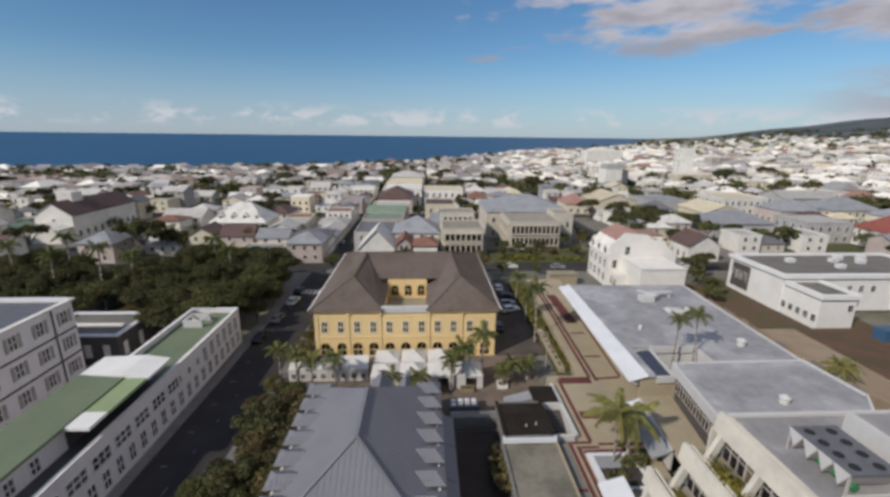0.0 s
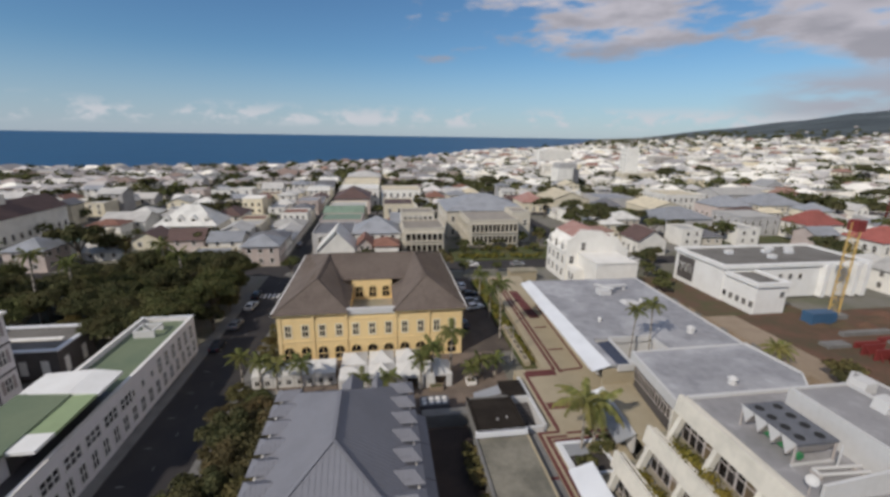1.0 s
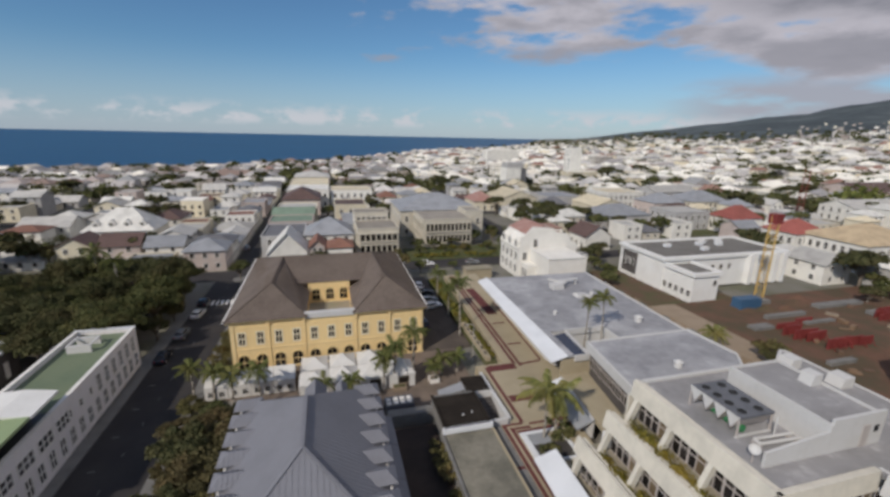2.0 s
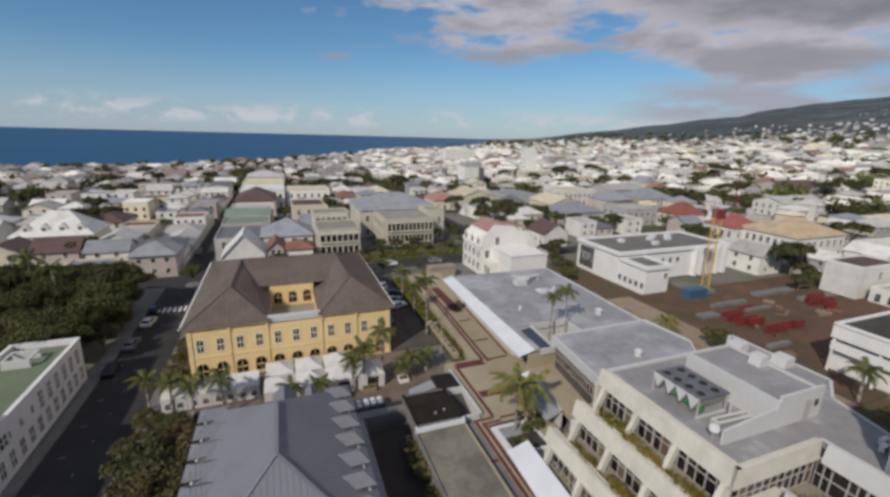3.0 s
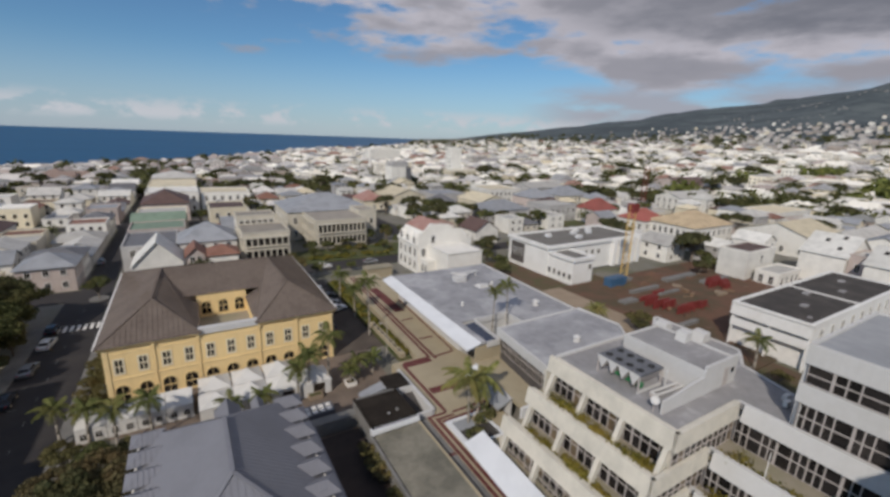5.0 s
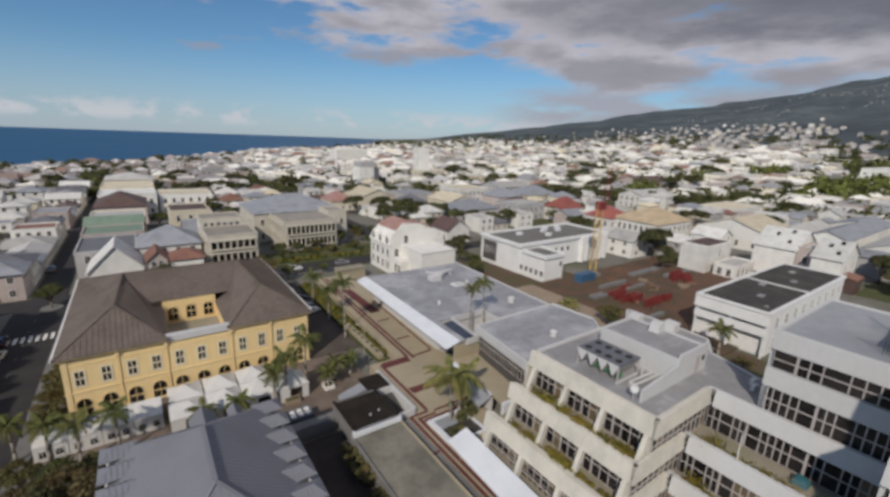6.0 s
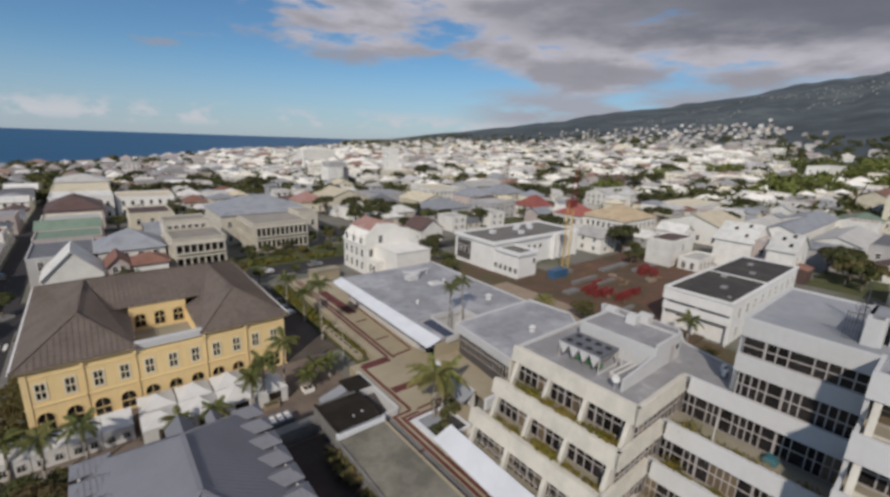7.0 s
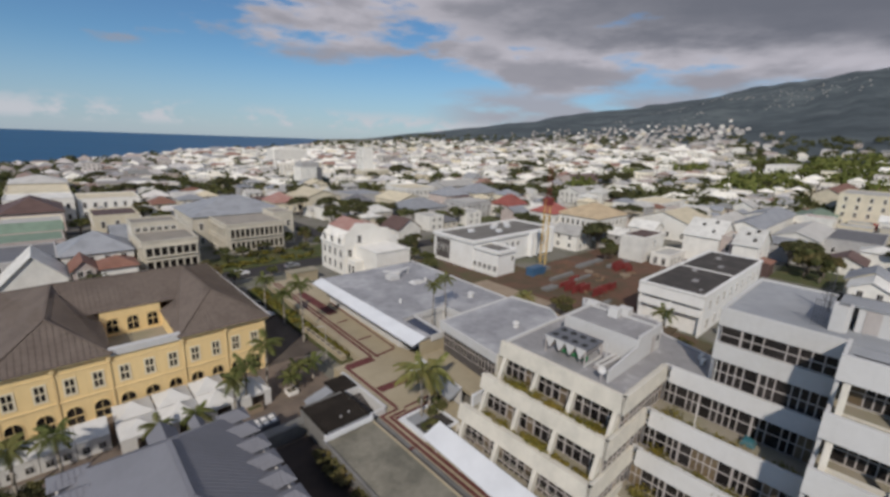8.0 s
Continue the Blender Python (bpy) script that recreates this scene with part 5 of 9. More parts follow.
for r_, h_ in ((0.95, 0.32), (0.65, 0.15), (0.35, 0.05)):
    ring_ = [dc + (d1 * math.cos(6.2832 * i / n) + d2 * math.sin(6.2832 * i / n)) * r_ + da * h_ for i in range(n)]
    mb = MB()
    for a_, b_ in zip(ring_, ring_[1:] + ring_[:1]):
        mb.bar(a_, b_, 0.035, 0.035)
    part("dish_ring", mb, M["darkmetal"], mast)
for i in range(0, n, 2):
    v_ = d1 * math.cos(6.2832 * i / n) + d2 * math.sin(6.2832 * i / n)
    part("dish_rib", MB().bar(dc, dc + v_ * 0.95 + da * 0.32, 0.03, 0.03), M["darkmetal"], mast)
part("dish_arm", MB().bar(dc, (43.3, 6.15, TZ + 1.5), 0.06, 0.06), M["darkmetal"], mast)

# rooftop plant
RZ1 = 13.65
ac = thing("chiller_unit", (29.3, 24.6, RZ1), "rooftop chiller with zigzag coils and dark fan grilles", "chiller")
bx0, bx1, by0, by1 = 27.3, 31.0, 22.3, 27.3
part("deck", MB().box(bx0, by0, RZ1 + 1.75, bx1, by1, RZ1 + 1.95), M["deck"], ac, "dark grey top deck")
for i in range(2):
    for j in range(4):
        cx, cy = bx0 + 0.95 + 1.75 * i, by0 + 0.7 + 1.2 * j
        part("fan", MB().tube((cx, cy, RZ1 + 1.95), (cx, cy, RZ1 + 1.99), 0.36, 0.36, 14), M["tyre"], ac)
for j in range(4):
    y = by0 + 0.05 + 1.24 * j
    mb = MB().hull([(bx0, y, RZ1 + 1.75), (bx0, y + 0.62, RZ1 + 0.55), (bx0, y + 1.18, RZ1 + 1.75)], [(bx1, y, RZ1 + 1.75), (bx1, y + 0.62, RZ1 + 0.55), (bx1, y + 1.18, RZ1 + 1.75)])
    part("coil", mb, M["alu"], ac, "zigzag condenser coil")
    mb = MB().hull([(bx0 - 0.03, y - 0.1, RZ1 + 1.95), (bx0 - 0.03, y + 0.05, RZ1 + 1.75), (bx0 - 0.03, y + 0.62, RZ1 + 0.7), (bx0 - 0.03, y + 1.15, RZ1 + 1.75), (bx0 - 0.03, y + 1.3, RZ1 + 1.95)],
                   [(bx0, y - 0.1, RZ1 + 1.95), (bx0, y + 0.05, RZ1 + 1.75), (bx0, y + 0.62, RZ1 + 0.7), (bx0, y + 1.15, RZ1 + 1.75), (bx0, y + 1.3, RZ1 + 1.95)])
    part("end_plate", mb, M["white"], ac)
for x in (bx0 + 0.1, bx1 - 0.1):
    for y in (by0 + 0.1, by1 - 0.1):
        part("leg", MB().box(x - 0.07, y - 0.07, RZ1, x + 0.07, y + 0.07, RZ1 + 1.75), M["alu"], ac)
part("base_rail", MB().box(bx0, by0, RZ1 + 0.02, bx1, by0 + 0.15, RZ1 + 0.2), M["white"], ac)
part("compressor", MB().tube((bx0 + 1.1, by0 + 0.4, RZ1 + 0.45), (bx0 + 1.1, by1 - 1.5, RZ1 + 0.45), 0.32, 0.32, 12), material("green_enamel", (0.04, 0.2, 0.08), 0.4), ac, "green enamelled compressor drum")
pipes = thing("chiller_pipework", (30.5, 21.3, RZ1), "white insulated pipes beside the chiller", "pipes")
part("pipe", MB().tube((28.3, 21.6, RZ1 + 0.35), (32.2, 21.4, RZ1 + 0.35), 0.13, 0.13, 8), M["white"], pipes)
part("pipe", MB().tube((28.3, 21.0, RZ1 + 0.35), (32.2, 20.8, RZ1 + 0.35), 0.13, 0.13, 8), M["white"], pipes)
part("pipe", MB().tube((28.3, 21.6, RZ1 + 0.35), (28.3, 21.0, RZ1 + 0.35), 0.13, 0.13, 8), M["white"], pipes)
part("support", MB().box(28.2, 20.9, RZ1, 28.4, 21.7, RZ1 + 0.24), M["alu"], pipes)
part("support", MB().box(31.6, 20.7, RZ1, 31.8, 21.6, RZ1 + 0.24), M["alu"], pipes)
part("riser", MB().tube((30.2, 21.5, RZ1 + 0.4), (30.2, 21.5, RZ1 + 2.2), 0.07, 0.07, 8), M["white"], pipes)
plant = thing("plant_house", (35, 23, RZ1), "low white rooftop plant house with a grey roof", "rooftop structure")
mb = MB()
mb.box(32.6, 19.2, RZ1, 32.85, 28.2, RZ1 + 2.6)
mb.box(32.85, 19.2, RZ1, 38.6, 19.45, RZ1 + 3.0)
mb.box(38.4, 19.45, RZ1, 38.6, 28.2, RZ1 + 2.6)
mb.box(32.85, 28.0, RZ1, 38.4, 28.2, RZ1 + 2.6)
part("wall", mb, M["white"], plant)
part("roof", MB().box(32.85, 19.45, RZ1 + 2.1, 38.4, 28.0, RZ1 + 2.4), M["flatroof"], plant)
part("door", MB().box(36.2, 19.16, RZ1 + 0.02, 37.0, 19.2, RZ1 + 2.0), M["alu"], plant, "grey metal door")
part("window", MB().box(37.5, 19.16, RZ1 + 1.2, 38.0, 19.2, RZ1 + 1.8), M["glass"], plant)
part("screen_wall", MB().hull([(26.4, 19.2, RZ1), (32.6, 19.2, RZ1), (32.6, 19.4, RZ1), (26.4, 19.4, RZ1)], [(26.4, 19.2, RZ1 + 1.3), (32.6, 19.2, RZ1 + 2.0), (32.6, 19.4, RZ1 + 2.0), (26.4, 19.4, RZ1 + 1.3)]), M["white"], plant, "sloping white screen wall")
for x, y, s in ((43.6, 30.4, 0.75), (45.0, 26.4, 0.8), (37.6, 24.5, 0.6)):
    z = RZ1 if x > 39 else RZ1 + 2.4
    t = thing("roof_hatch", (x, y, z), "white wedge-shaped roof hatch", "roof hatch", "roof hatches")
    part("body", MB().hull([(x - s, y - s, z), (x + s, y - s, z), (x + s, y + s, z), (x - s, y + s, z)], [(x - s * 0.6, y - s, z + 1.0), (x + s, y - s, z + 1.1), (x + s, y + s, z + 1.1), (x - s * 0.6, y + s, z + 1.0)]), M["white"], t)
dish = thing("satellite_dish", (26.1, 19.9, RZ1), "white satellite dish on a short post", "satellite dish")
part("post", MB().tube((26.1, 19.9, RZ1), (26.1, 19.9, RZ1 + 1.1), 0.05, 0.05, 6), M["alu"], dish)
mb = MB()
n = 14
c, ax = Vector((26.0, 19.8, RZ1 + 1.25)), Vector((-0.6, -0.45, 0.6)).normalized()
a1 = ax.orthogonal().normalized()
b1 = ax.cross(a1)
rings = [[c + (a1 * math.cos(6.2832 * i / n) + b1 * math.sin(6.2832 * i / n)) * r + ax * h for i in range(n)] for r, h in ((0.2, 0.05), (0.4, 0.18), (0.4, 0.15), (0.2, 0.02))]
mb.add([p for ring in rings for p in ring], [tuple(range(n))] + [(k * n + (i + 1) % n, k * n + i, (k + 1) * n + i, (k + 1) * n + (i + 1) % n) for k in range(3) for i in range(n)] + [tuple(range(4 * n - 1, 3 * n - 1, -1))])
part("reflector", mb, M["white"], dish)

# ---- low flat-roofed halls beside the plaza ----
low = thing("low_hall", (40, 68, 0), "low hall with a stained grey flat roof and white fascia", "public building")
AZ = 6.5
cf, cn = (27.8, 85.0), (25.6, 48.9)
part("roof", MB().prism([(28.2, 49.3), (29.6, 49.3), (29.9, 57.2), (39.7, 57.2), (39.7, 52.6), (52.2, 52.6), (53.3, 84.0), (29.0, 84.6)], AZ - 0.35, AZ), M["flatroof_stained"], low, "stained grey roof membrane")
part("fascia", MB().hull([(25.9, 49.0, AZ - 0.6), (28.5, 49.0, AZ + 0.1), (28.5, 49.2, AZ - 0.2), (25.9, 49.2, AZ - 0.8)], [(27.2, 84.8, AZ - 0.6), (29.3, 84.8, AZ + 0.1), (29.3, 84.6, AZ - 0.2), (27.2, 84.6, AZ - 0.8)]), M["whitefascia"], low, "broad white sloping eaves of sheet metal")
mb = MB()
mb.prism([(30.0, 57.5), (30.3, 57.5), (31.4, 84.4), (31.1, 84.4)], 0.9, AZ - 0.36)
mb.prism([(31.4, 84.1), (53.0, 83.4), (53.0, 83.7), (31.4, 84.4)], 0, AZ - 0.36)
mb.prism([(51.8, 52.8), (52.1, 52.8), (53.1, 83.4), (52.8, 83.4)], 0, AZ - 0.36)
mb.box(39.9, 52.7, 0, 51.8, 53.0, AZ - 0.36)
mb.box(30.3, 57.22, 0, 39.9, 57.5, AZ - 0.36)
mb.box(39.72, 53.0, 0, 39.98, 57.2, AZ - 0.36)
part("wall", mb, M["white"], low)
part("kerb", MB().prism([(52.2, 52.6), (52.5, 52.6), (53.6, 84.2), (53.3, 84.2)], AZ - 0.35, AZ + 0.2), M["white"], low)
part("kerb", MB().box(39.45, 52.35, AZ - 0.9, 52.5, 52.6, AZ + 0.2), M["white"], low)
part("kerb", MB().box(32.7, 56.95, AZ - 0.9, 39.45, 57.2, AZ + 0.12), M["white"], low)
part("kerb", MB().box(39.45, 52.6, AZ - 0.9, 39.7, 57.2, AZ + 0.12), M["white"], low)
mb = MB().slab([(29.7, 49.4, AZ - 0.35), (31.6, 49.4, AZ - 0.1), (32.2, 56.4, AZ - 0.1), (30.2, 56.4, AZ - 0.35)], 0.12)
part("rooflight", mb, M["solar"], low, "dark blue sloping rooflight")
mb = MB()
mb.prism([(31.6, 49.2), (32.0, 49.2), (32.6, 56.6), (32.2, 56.6)], AZ - 0.9, AZ + 0.1)
mb.box(29.6, 48.95, AZ - 0.9, 32.0, 49.2, AZ + 0.05)
part("kerb", mb, M["white"], low, "white upstand round the rooflight")
part("end_wall", MB().box(27.6, 49.24, 0.9, 32.6, 49.5, AZ - 0.66), M["beige"], low, "beige end wall below the eaves")
part("end_wall", MB().prism([(32.3, 49.5), (32.6, 49.5), (33.1, 57.2), (32.8, 57.2)], 0.9, AZ - 0.4), M["white"], low)
for x, y, r, h in ((47.0, 57.4, 0.6, 0.85), (34.2, 63.2, 0.3, 0.5), (46.4, 70.5, 0.35, 0.5)):
    t = thing("roof_vent", (x, y, AZ), "white domed roof ventilator", "roof vent", "roof vents")
    part("drum", MB().tube((x, y, AZ), (x, y, AZ + h), r, r, 12), M["white"], t)
    part("cap", MB().tube((x, y, AZ + h), (x, y, AZ + h + 0.3), r * 1.25, r * 0.4, 12), M["white"], t)
t = thing("roof_structure", (46.5, 79, AZ), "white rooftop duct housing", "rooftop structure")
part("body", MB().box(40.2, 74.6, AZ, 42.6, 76.6, AZ + 1.0), M["white"], t)
part("arm", MB().bar((40.8, 78.2, AZ + 1.15), (43.4, 75.2, AZ + 1.15), 0.8, 0.22), M["white"], t)
part("arm", MB().bar((42.0, 76.6, AZ + 1.1), (47.2, 77.4, AZ + 1.1), 0.8, 0.22), M["white"], t)
part("leg", MB().box(46.6, 77.1, AZ, 47.0, 77.6, AZ + 1.0), M["white"], t)
part("hood", MB().hull([(42.6, 69.6, AZ), (46.0, 69.6, AZ), (46.0, 71.6, AZ), (42.6, 71.6, AZ)], [(43.0, 69.8, AZ + 0.5), (45.2, 69.8, AZ + 0.35), (45.2, 71.2, AZ + 0.35), (43.0, 71.2, AZ + 0.5)]), M["white"], t)

hall2 = thing("middle_hall", (40, 44, 0), "flat-roofed hall with a ribbon of windows above a terrace", "public building")
BZ = 8.7
part("roof", MB().prism([(29.9, 36.0), (46.0, 36.5), (49.6, 41.0), (48.9, 49.1), (31.4, 48.7)], BZ - 0.6, BZ - 0.12), M["flatroof_stained"], hall2, "stained grey roof membrane")
mb = MB()
mb.prism([(29.0, 31.75), (29.3, 31.75), (31.45, 48.9), (31.15, 48.9)], BZ - 1.3, BZ)
mb.prism([(31.15, 48.9), (31.3, 48.6), (48.8, 48.9), (49.1, 49.2)], BZ - 1.3, BZ - 0.05)
mb.prism([(48.8, 48.9), (49.5, 41.0), (49.8, 41.0), (49.1, 49.2)], BZ - 1.3, BZ + 0.1)
mb.prism([(45.8, 36.4), (46.1, 36.2), (49.8, 41.0), (49.5, 41.0)], BZ - 1.3, BZ + 0.1)
part("fascia", mb, M["white"], hall2, "white roof edge")
part("roof", MB().prism([(29.3, 31.75), (45.8, 33.5), (46.0, 36.5), (29.9, 36.0)], BZ - 0.6, BZ - 0.12), M["flatroof_stained"], hall2)
part("wall", MB().prism([(30.1, 31.75), (30.4, 31.75), (32.3, 48.6), (32.0, 48.6)], 3.0, BZ - 0.6), M["darkwall"], hall2)
part("wall", MB().prism([(32.0, 48.3), (48.6, 48.6), (48.6, 48.88), (32.0, 48.6)], 0, BZ - 0.6), M["white"], hall2)
part("wall", MB().prism([(48.5, 48.7), (49.2, 40.9), (49.5, 40.9), (48.8, 48.8)], 0, BZ - 0.6), M["white"], hall2)
part("wall", MB().prism([(45.6, 36.6), (45.9, 36.4), (49.4, 41.0), (49.2, 41.2)], 0, BZ - 0.6), M["white"], hall2)
n = 12
meshes = pane_meshes(1.38, 2.6, 2, 2, "hall_window")
for i in range(n):
    u = i / n
    x, y = 29.95 + (31.85 - 29.95) * u, 31.8 + 16.7 * u
    window(meshes, hall2, pose(x, y, 4.8, 0, 0, -6.5))
part("terrace", MB().prism([(26.5, 37.0), (30.2, 37.0), (32.0, 49.2), (27.5, 49.2)], 3.0, 3.55), M["beige"], hall2, "bare beige concrete terrace")
# nearer stretch takes a grey material for its shade, the farther one stays white
for y0_, y1_, m_ in ((38.9, 45.4, "flatroof_light"), (45.7, 48.7, "whitefascia")):
    xa, xb = 24.1 + (y0_ - 38.9) * 0.1, 24.1 + (y1_ - 38.9) * 0.1
    part("terrace_eave", MB().hull([(xa, y0_, 2.7), (xa + 2.4, y0_, 3.6), (xa + 2.4, y0_, 3.35), (xa, y0_, 2.5)], [(xb, y1_, 2.7), (xb + 2.4, y1_, 3.6), (xb + 2.4, y1_, 3.35), (xb, y1_, 2.5)]), M[m_], hall2, "sloping white eaves along the plaza, nearer stretch greyed for shade")
part("terrace_wall", MB().prism([(26.2, 38.9), (26.5, 38.9), (27.5, 48.7), (27.2, 48.7)], 1.0, 3.62), M["white"], hall2)
part("terrace_wall", MB().box(26.3, 36.6, 1.0, 30.2, 37.0, 3.5), M["whitefascia"], hall2)
for x, y in ((39.0, 40.1),):
    t = thing("roof_vent", (x, y, BZ - 0.12), "white domed roof ventilator", "roof vent", "roof vents")
    part("drum", MB().tube((x, y, BZ - 0.12), (x, y, BZ + 0.6), 0.5, 0.5, 12), M["white"], t)
    part("cap", MB().tube((x, y, BZ + 0.6), (x, y, BZ + 0.9), 0.62, 0.2, 12), M["white"], t)

# white entrance canopy at the foot of the terraces
can = thing("entrance_canopy", (18.3, 27, 1.0), "long white sheet canopy sloping over the plaza edge", "canopy")
part("roof", MB().hull([(15.5, 9.0, 2.9), (18.3, 9.0, 3.7), (18.3, 9.0, 3.5), (15.5, 9.0, 2.7)], [(16.6, 35.4, 2.9), (19.2, 35.4, 3.7), (19.2, 35.4, 3.5), (16.6, 35.4, 2.7)]), M["whitefascia"], can)
for k in range(7):
    part("post", MB().box(17.5, 10.0 + 4.0 * k, 0.9, 17.7, 10.2 + 4.0 * k, 3.1), M["alu"], can)
part("wall", MB().prism([(18.35, 9.0), (18.55, 9.0), (19.45, 35.4), (19.25, 35.4)], 0.9, 3.4), M["cream"], can)


# ---- west side of the street ----
M["boardwall"] = M["pinkwall"]
win_sq = window_meshes("square_window", 1.0, 1.5, False, 0.1, M["trim"], M["paleglass"], (1, 1), 0.06, 0.12)
win_block = window_meshes("block_window", 1.2, 2.0, False, 0.12, M["trim"], M["paleglass"], (1, 1), 0.07, 0.12)
win_small = window_meshes("small_window", 0.7, 0.9, False, 0.08, M["trim"], M["glass"], (0, 1), 0.05, 0.1)
win_wide = window_meshes("wide_window", 2.5, 1.5, False, 0.08, M["trim"], M["paleglass"], (2, 1), 0.07, 0.1)
win_low = window_meshes("street_window", 1.0, 2.1, False, 0.08, M["trim"], M["glass"], (1, 1), 0.06, 0.12)
win_tall = window_meshes("tall_window", 1.0, 2.3, False, 0.12, M["trim"], M["glass"], (1, 2), 0.06, 0.12)


def shutter_mesh(h):
    mb = MB().box(-0.26, -0.09, 0, 0.26, -0.03, h)
    for k in range(5):
        mb.box(-0.2, -0.11, 0.12 + k * (h - 0.2) / 5, 0.2, -0.088, 0.12 + (k + 0.6) * (h - 0.2) / 5)
    return mb.mesh("shutter", M["shutter"])


M["shutter"] = material("weathered_grey_shutter", (0.36, 0.32, 0.31), 0.8, vary=0.4, scale=1.0)
SHUT = shutter_mesh(2.0)
longb = thing("long_street_building", (-38, 40, 0), "long white street building with green flat roofs", "public building")
low_y = [8.0 + 2.05 * i for i in range(32)]
Yl0, Yl1 = 6.0, 72.9
mb = MB()
holes = [(y - 0.5 - Yl0, y + 0.5 - Yl0, 0.7, 2.8) for y in low_y]
up_y = [9.0 + 3.3 * i for i in range(14)]
holes += [(y - 1.25 - Yl0, y + 1.25 - Yl0, 3.7, 5.2) for y in up_y]
sm_y = [53.4, 55.8, 58.2]
holes += [(y - 0.35 - Yl0, y + 0.35 - Yl0, 4.0, 4.9) for y in sm_y]
tl_y = [60.4 + 2.15 * i for i in range(6)]
holes += [(y - 0.5 - Yl0, y + 0.5 - Yl0, 3.3, 5.6) for y in tl_y]
holed(mb, (-34.4, Yl0, 0), (0, 1), Yl1 - Yl0, 6.6, 0.35, holes)
part("street_wall", mb, M["boardwall"], longb, "whitish rendered street wall")
for y in low_y:
    window(win_low, longb, facing(-34.4, y, 0.7, 90))
for y in up_y:
    window(win_wide, longb, facing(-34.4, y, 3.7, 90))
for y in sm_y:
    window(win_small, longb, facing(-34.4, y, 4.0, 90))
for y in tl_y:
    window(win_tall, longb, facing(-34.4, y, 3.3, 90))
part("end_wall", MB().box(-42.3, 72.55, 0, -34.75, 72.9, 6.6), M["boardwall"], longb)
part("back_wall", MB().box(-42.3, 51.9, 0, -41.95, 72.55, 6.6), M["boardwall"], longb)
part("coping", MB().box(-42.4, 72.5, 6.6, -34.3, 73.0, 6.75), M["whitefascia"], longb)
part("coping", MB().box(-34.8, 6.0, 6.6, -34.3, 72.5, 6.72), M["trim"], longb)
part("coping", MB().box(-42.4, 51.9, 6.6, -41.9, 72.5, 6.72), M["trim"], longb)
part("roof", MB().box(-41.95, 51.9, 5.6, -34.75, 72.55, 5.95), M["greenroof"], longb, "green coated flat roof")
# dark colour holds the shadow band below the oversailing roof
part("ledge_roof", MB().box(-37.6, 6.0, 5.6, -34.75, 51.9, 5.9), M["darkmetal"], longb, "ledge roof coloured dark for the shade below the eaves")
part("rooflight", MB().box(-40.6, 66.5, 5.95, -37.6, 66.8, 7.1), M["white"], longb, "white rooflight frame")
part("rooflight", MB().box(-40.6, 69.3, 5.95, -37.6, 69.6, 7.1), M["white"], longb)
part("rooflight", MB().box(-40.6, 66.8, 6.9, -40.3, 69.3, 7.1), M["white"], longb)
part("rooflight", MB().box(-37.9, 66.8, 6.9, -37.6, 69.3, 7.1), M["white"], longb)
mb = MB()
uy = [14.0 + 2.6 * i for i in range(9)]
holed(mb, (-37.2, 6.0, 5.6), (0, 1), 32.4, 2.9, 0.3, [(y - 0.5 - 6, y + 0.5 - 6, 0.6, 2.1) for y in uy])
part("upper_wall", mb, M["boardwall"], longb)
for y in uy:
    window(win_sq, longb, facing(-37.2, y, 6.2, 90))
# this stretch of wall is coloured dark for the shade under the roof
part("upper_wall", MB().box(-37.5, 38.4, 5.6, -37.2, 51.6, 8.3), M["darkwall"], longb)
part("upper_wall", MB().box(-42.3, 51.6, 5.95, -37.2, 51.9, 8.5), M["boardwall"], longb)
part("upper_wall", MB().box(-42.3, 6.0, 0, -42.0, 51.6, 8.5), M["boardwall"], longb)
part("roof", MB().box(-42.5, 6.0, 8.5, -36.7, 37.9, 8.8), M["greenroof"], longb, "green coated flat roof")
part("roof", MB().box(-42.5, 37.9, 8.5, -36.8, 47.6, 8.8), M["greenroof"], longb, "green coated flat roof")
part("roof", MB().box(-36.8, 40.5, 8.3, -34.25, 47.0, 8.62), M["greenroof_light"], longb, "fresh pale green roof strip")
part("roof", MB().box(-37.1, 37.9, 8.32, -34.3, 40.5, 8.66), M["bright"], longb, "white coated roof section")
mb = MB().slab([(-42.5, 47.6, 8.75), (-37.2, 47.0, 9.0), (-37.2, 52.0, 9.0), (-42.5, 52.0, 8.75)], 0.3)
mb.slab([(-37.2, 47.0, 9.0), (-34.1, 47.0, 8.62), (-34.1, 51.8, 8.62), (-37.2, 52.0, 9.0)], 0.3)
part("roof", mb, M["bright"], longb, "white coated roof section")
for y in (40.4, 46.9, 51.6):
    part("roof_bracket", MB().box(-37.2, y - 0.12, 8.0, -34.5, y + 0.12, 8.3), M["darkmetal"], longb)

three = thing("three_storey_block", (-62, 48, 0), "grey-white three-storey block with shuttered windows and string courses", "apartment building")
mb = MB()
wy = [36.5 + 4.15 * i for i in range(7)]
rows = [1.2, 5.2, 9.2]
holed(mb, (-54.6, 33.0, 0), (0, 1), 30.2, 12.2, 0.4, [(y - 0.6 - 33, y + 0.6 - 33, z, z + 2.0) for y in wy for z in rows])
part("wall", mb, M["boardwall"], three)
for y in wy:
    for z in rows:
        w = window(win_block, three, facing(-54.6, y, z, 90))
        for s in (-0.95, 0.95):
            put("shutter", SHUT, w, facing(-54.6, y + s, z, 90), "open louvred shutter")
part("end_wall", MB().box(-70.0, 62.85, 0, -55.0, 63.2, 12.2), M["boardwall"], three)
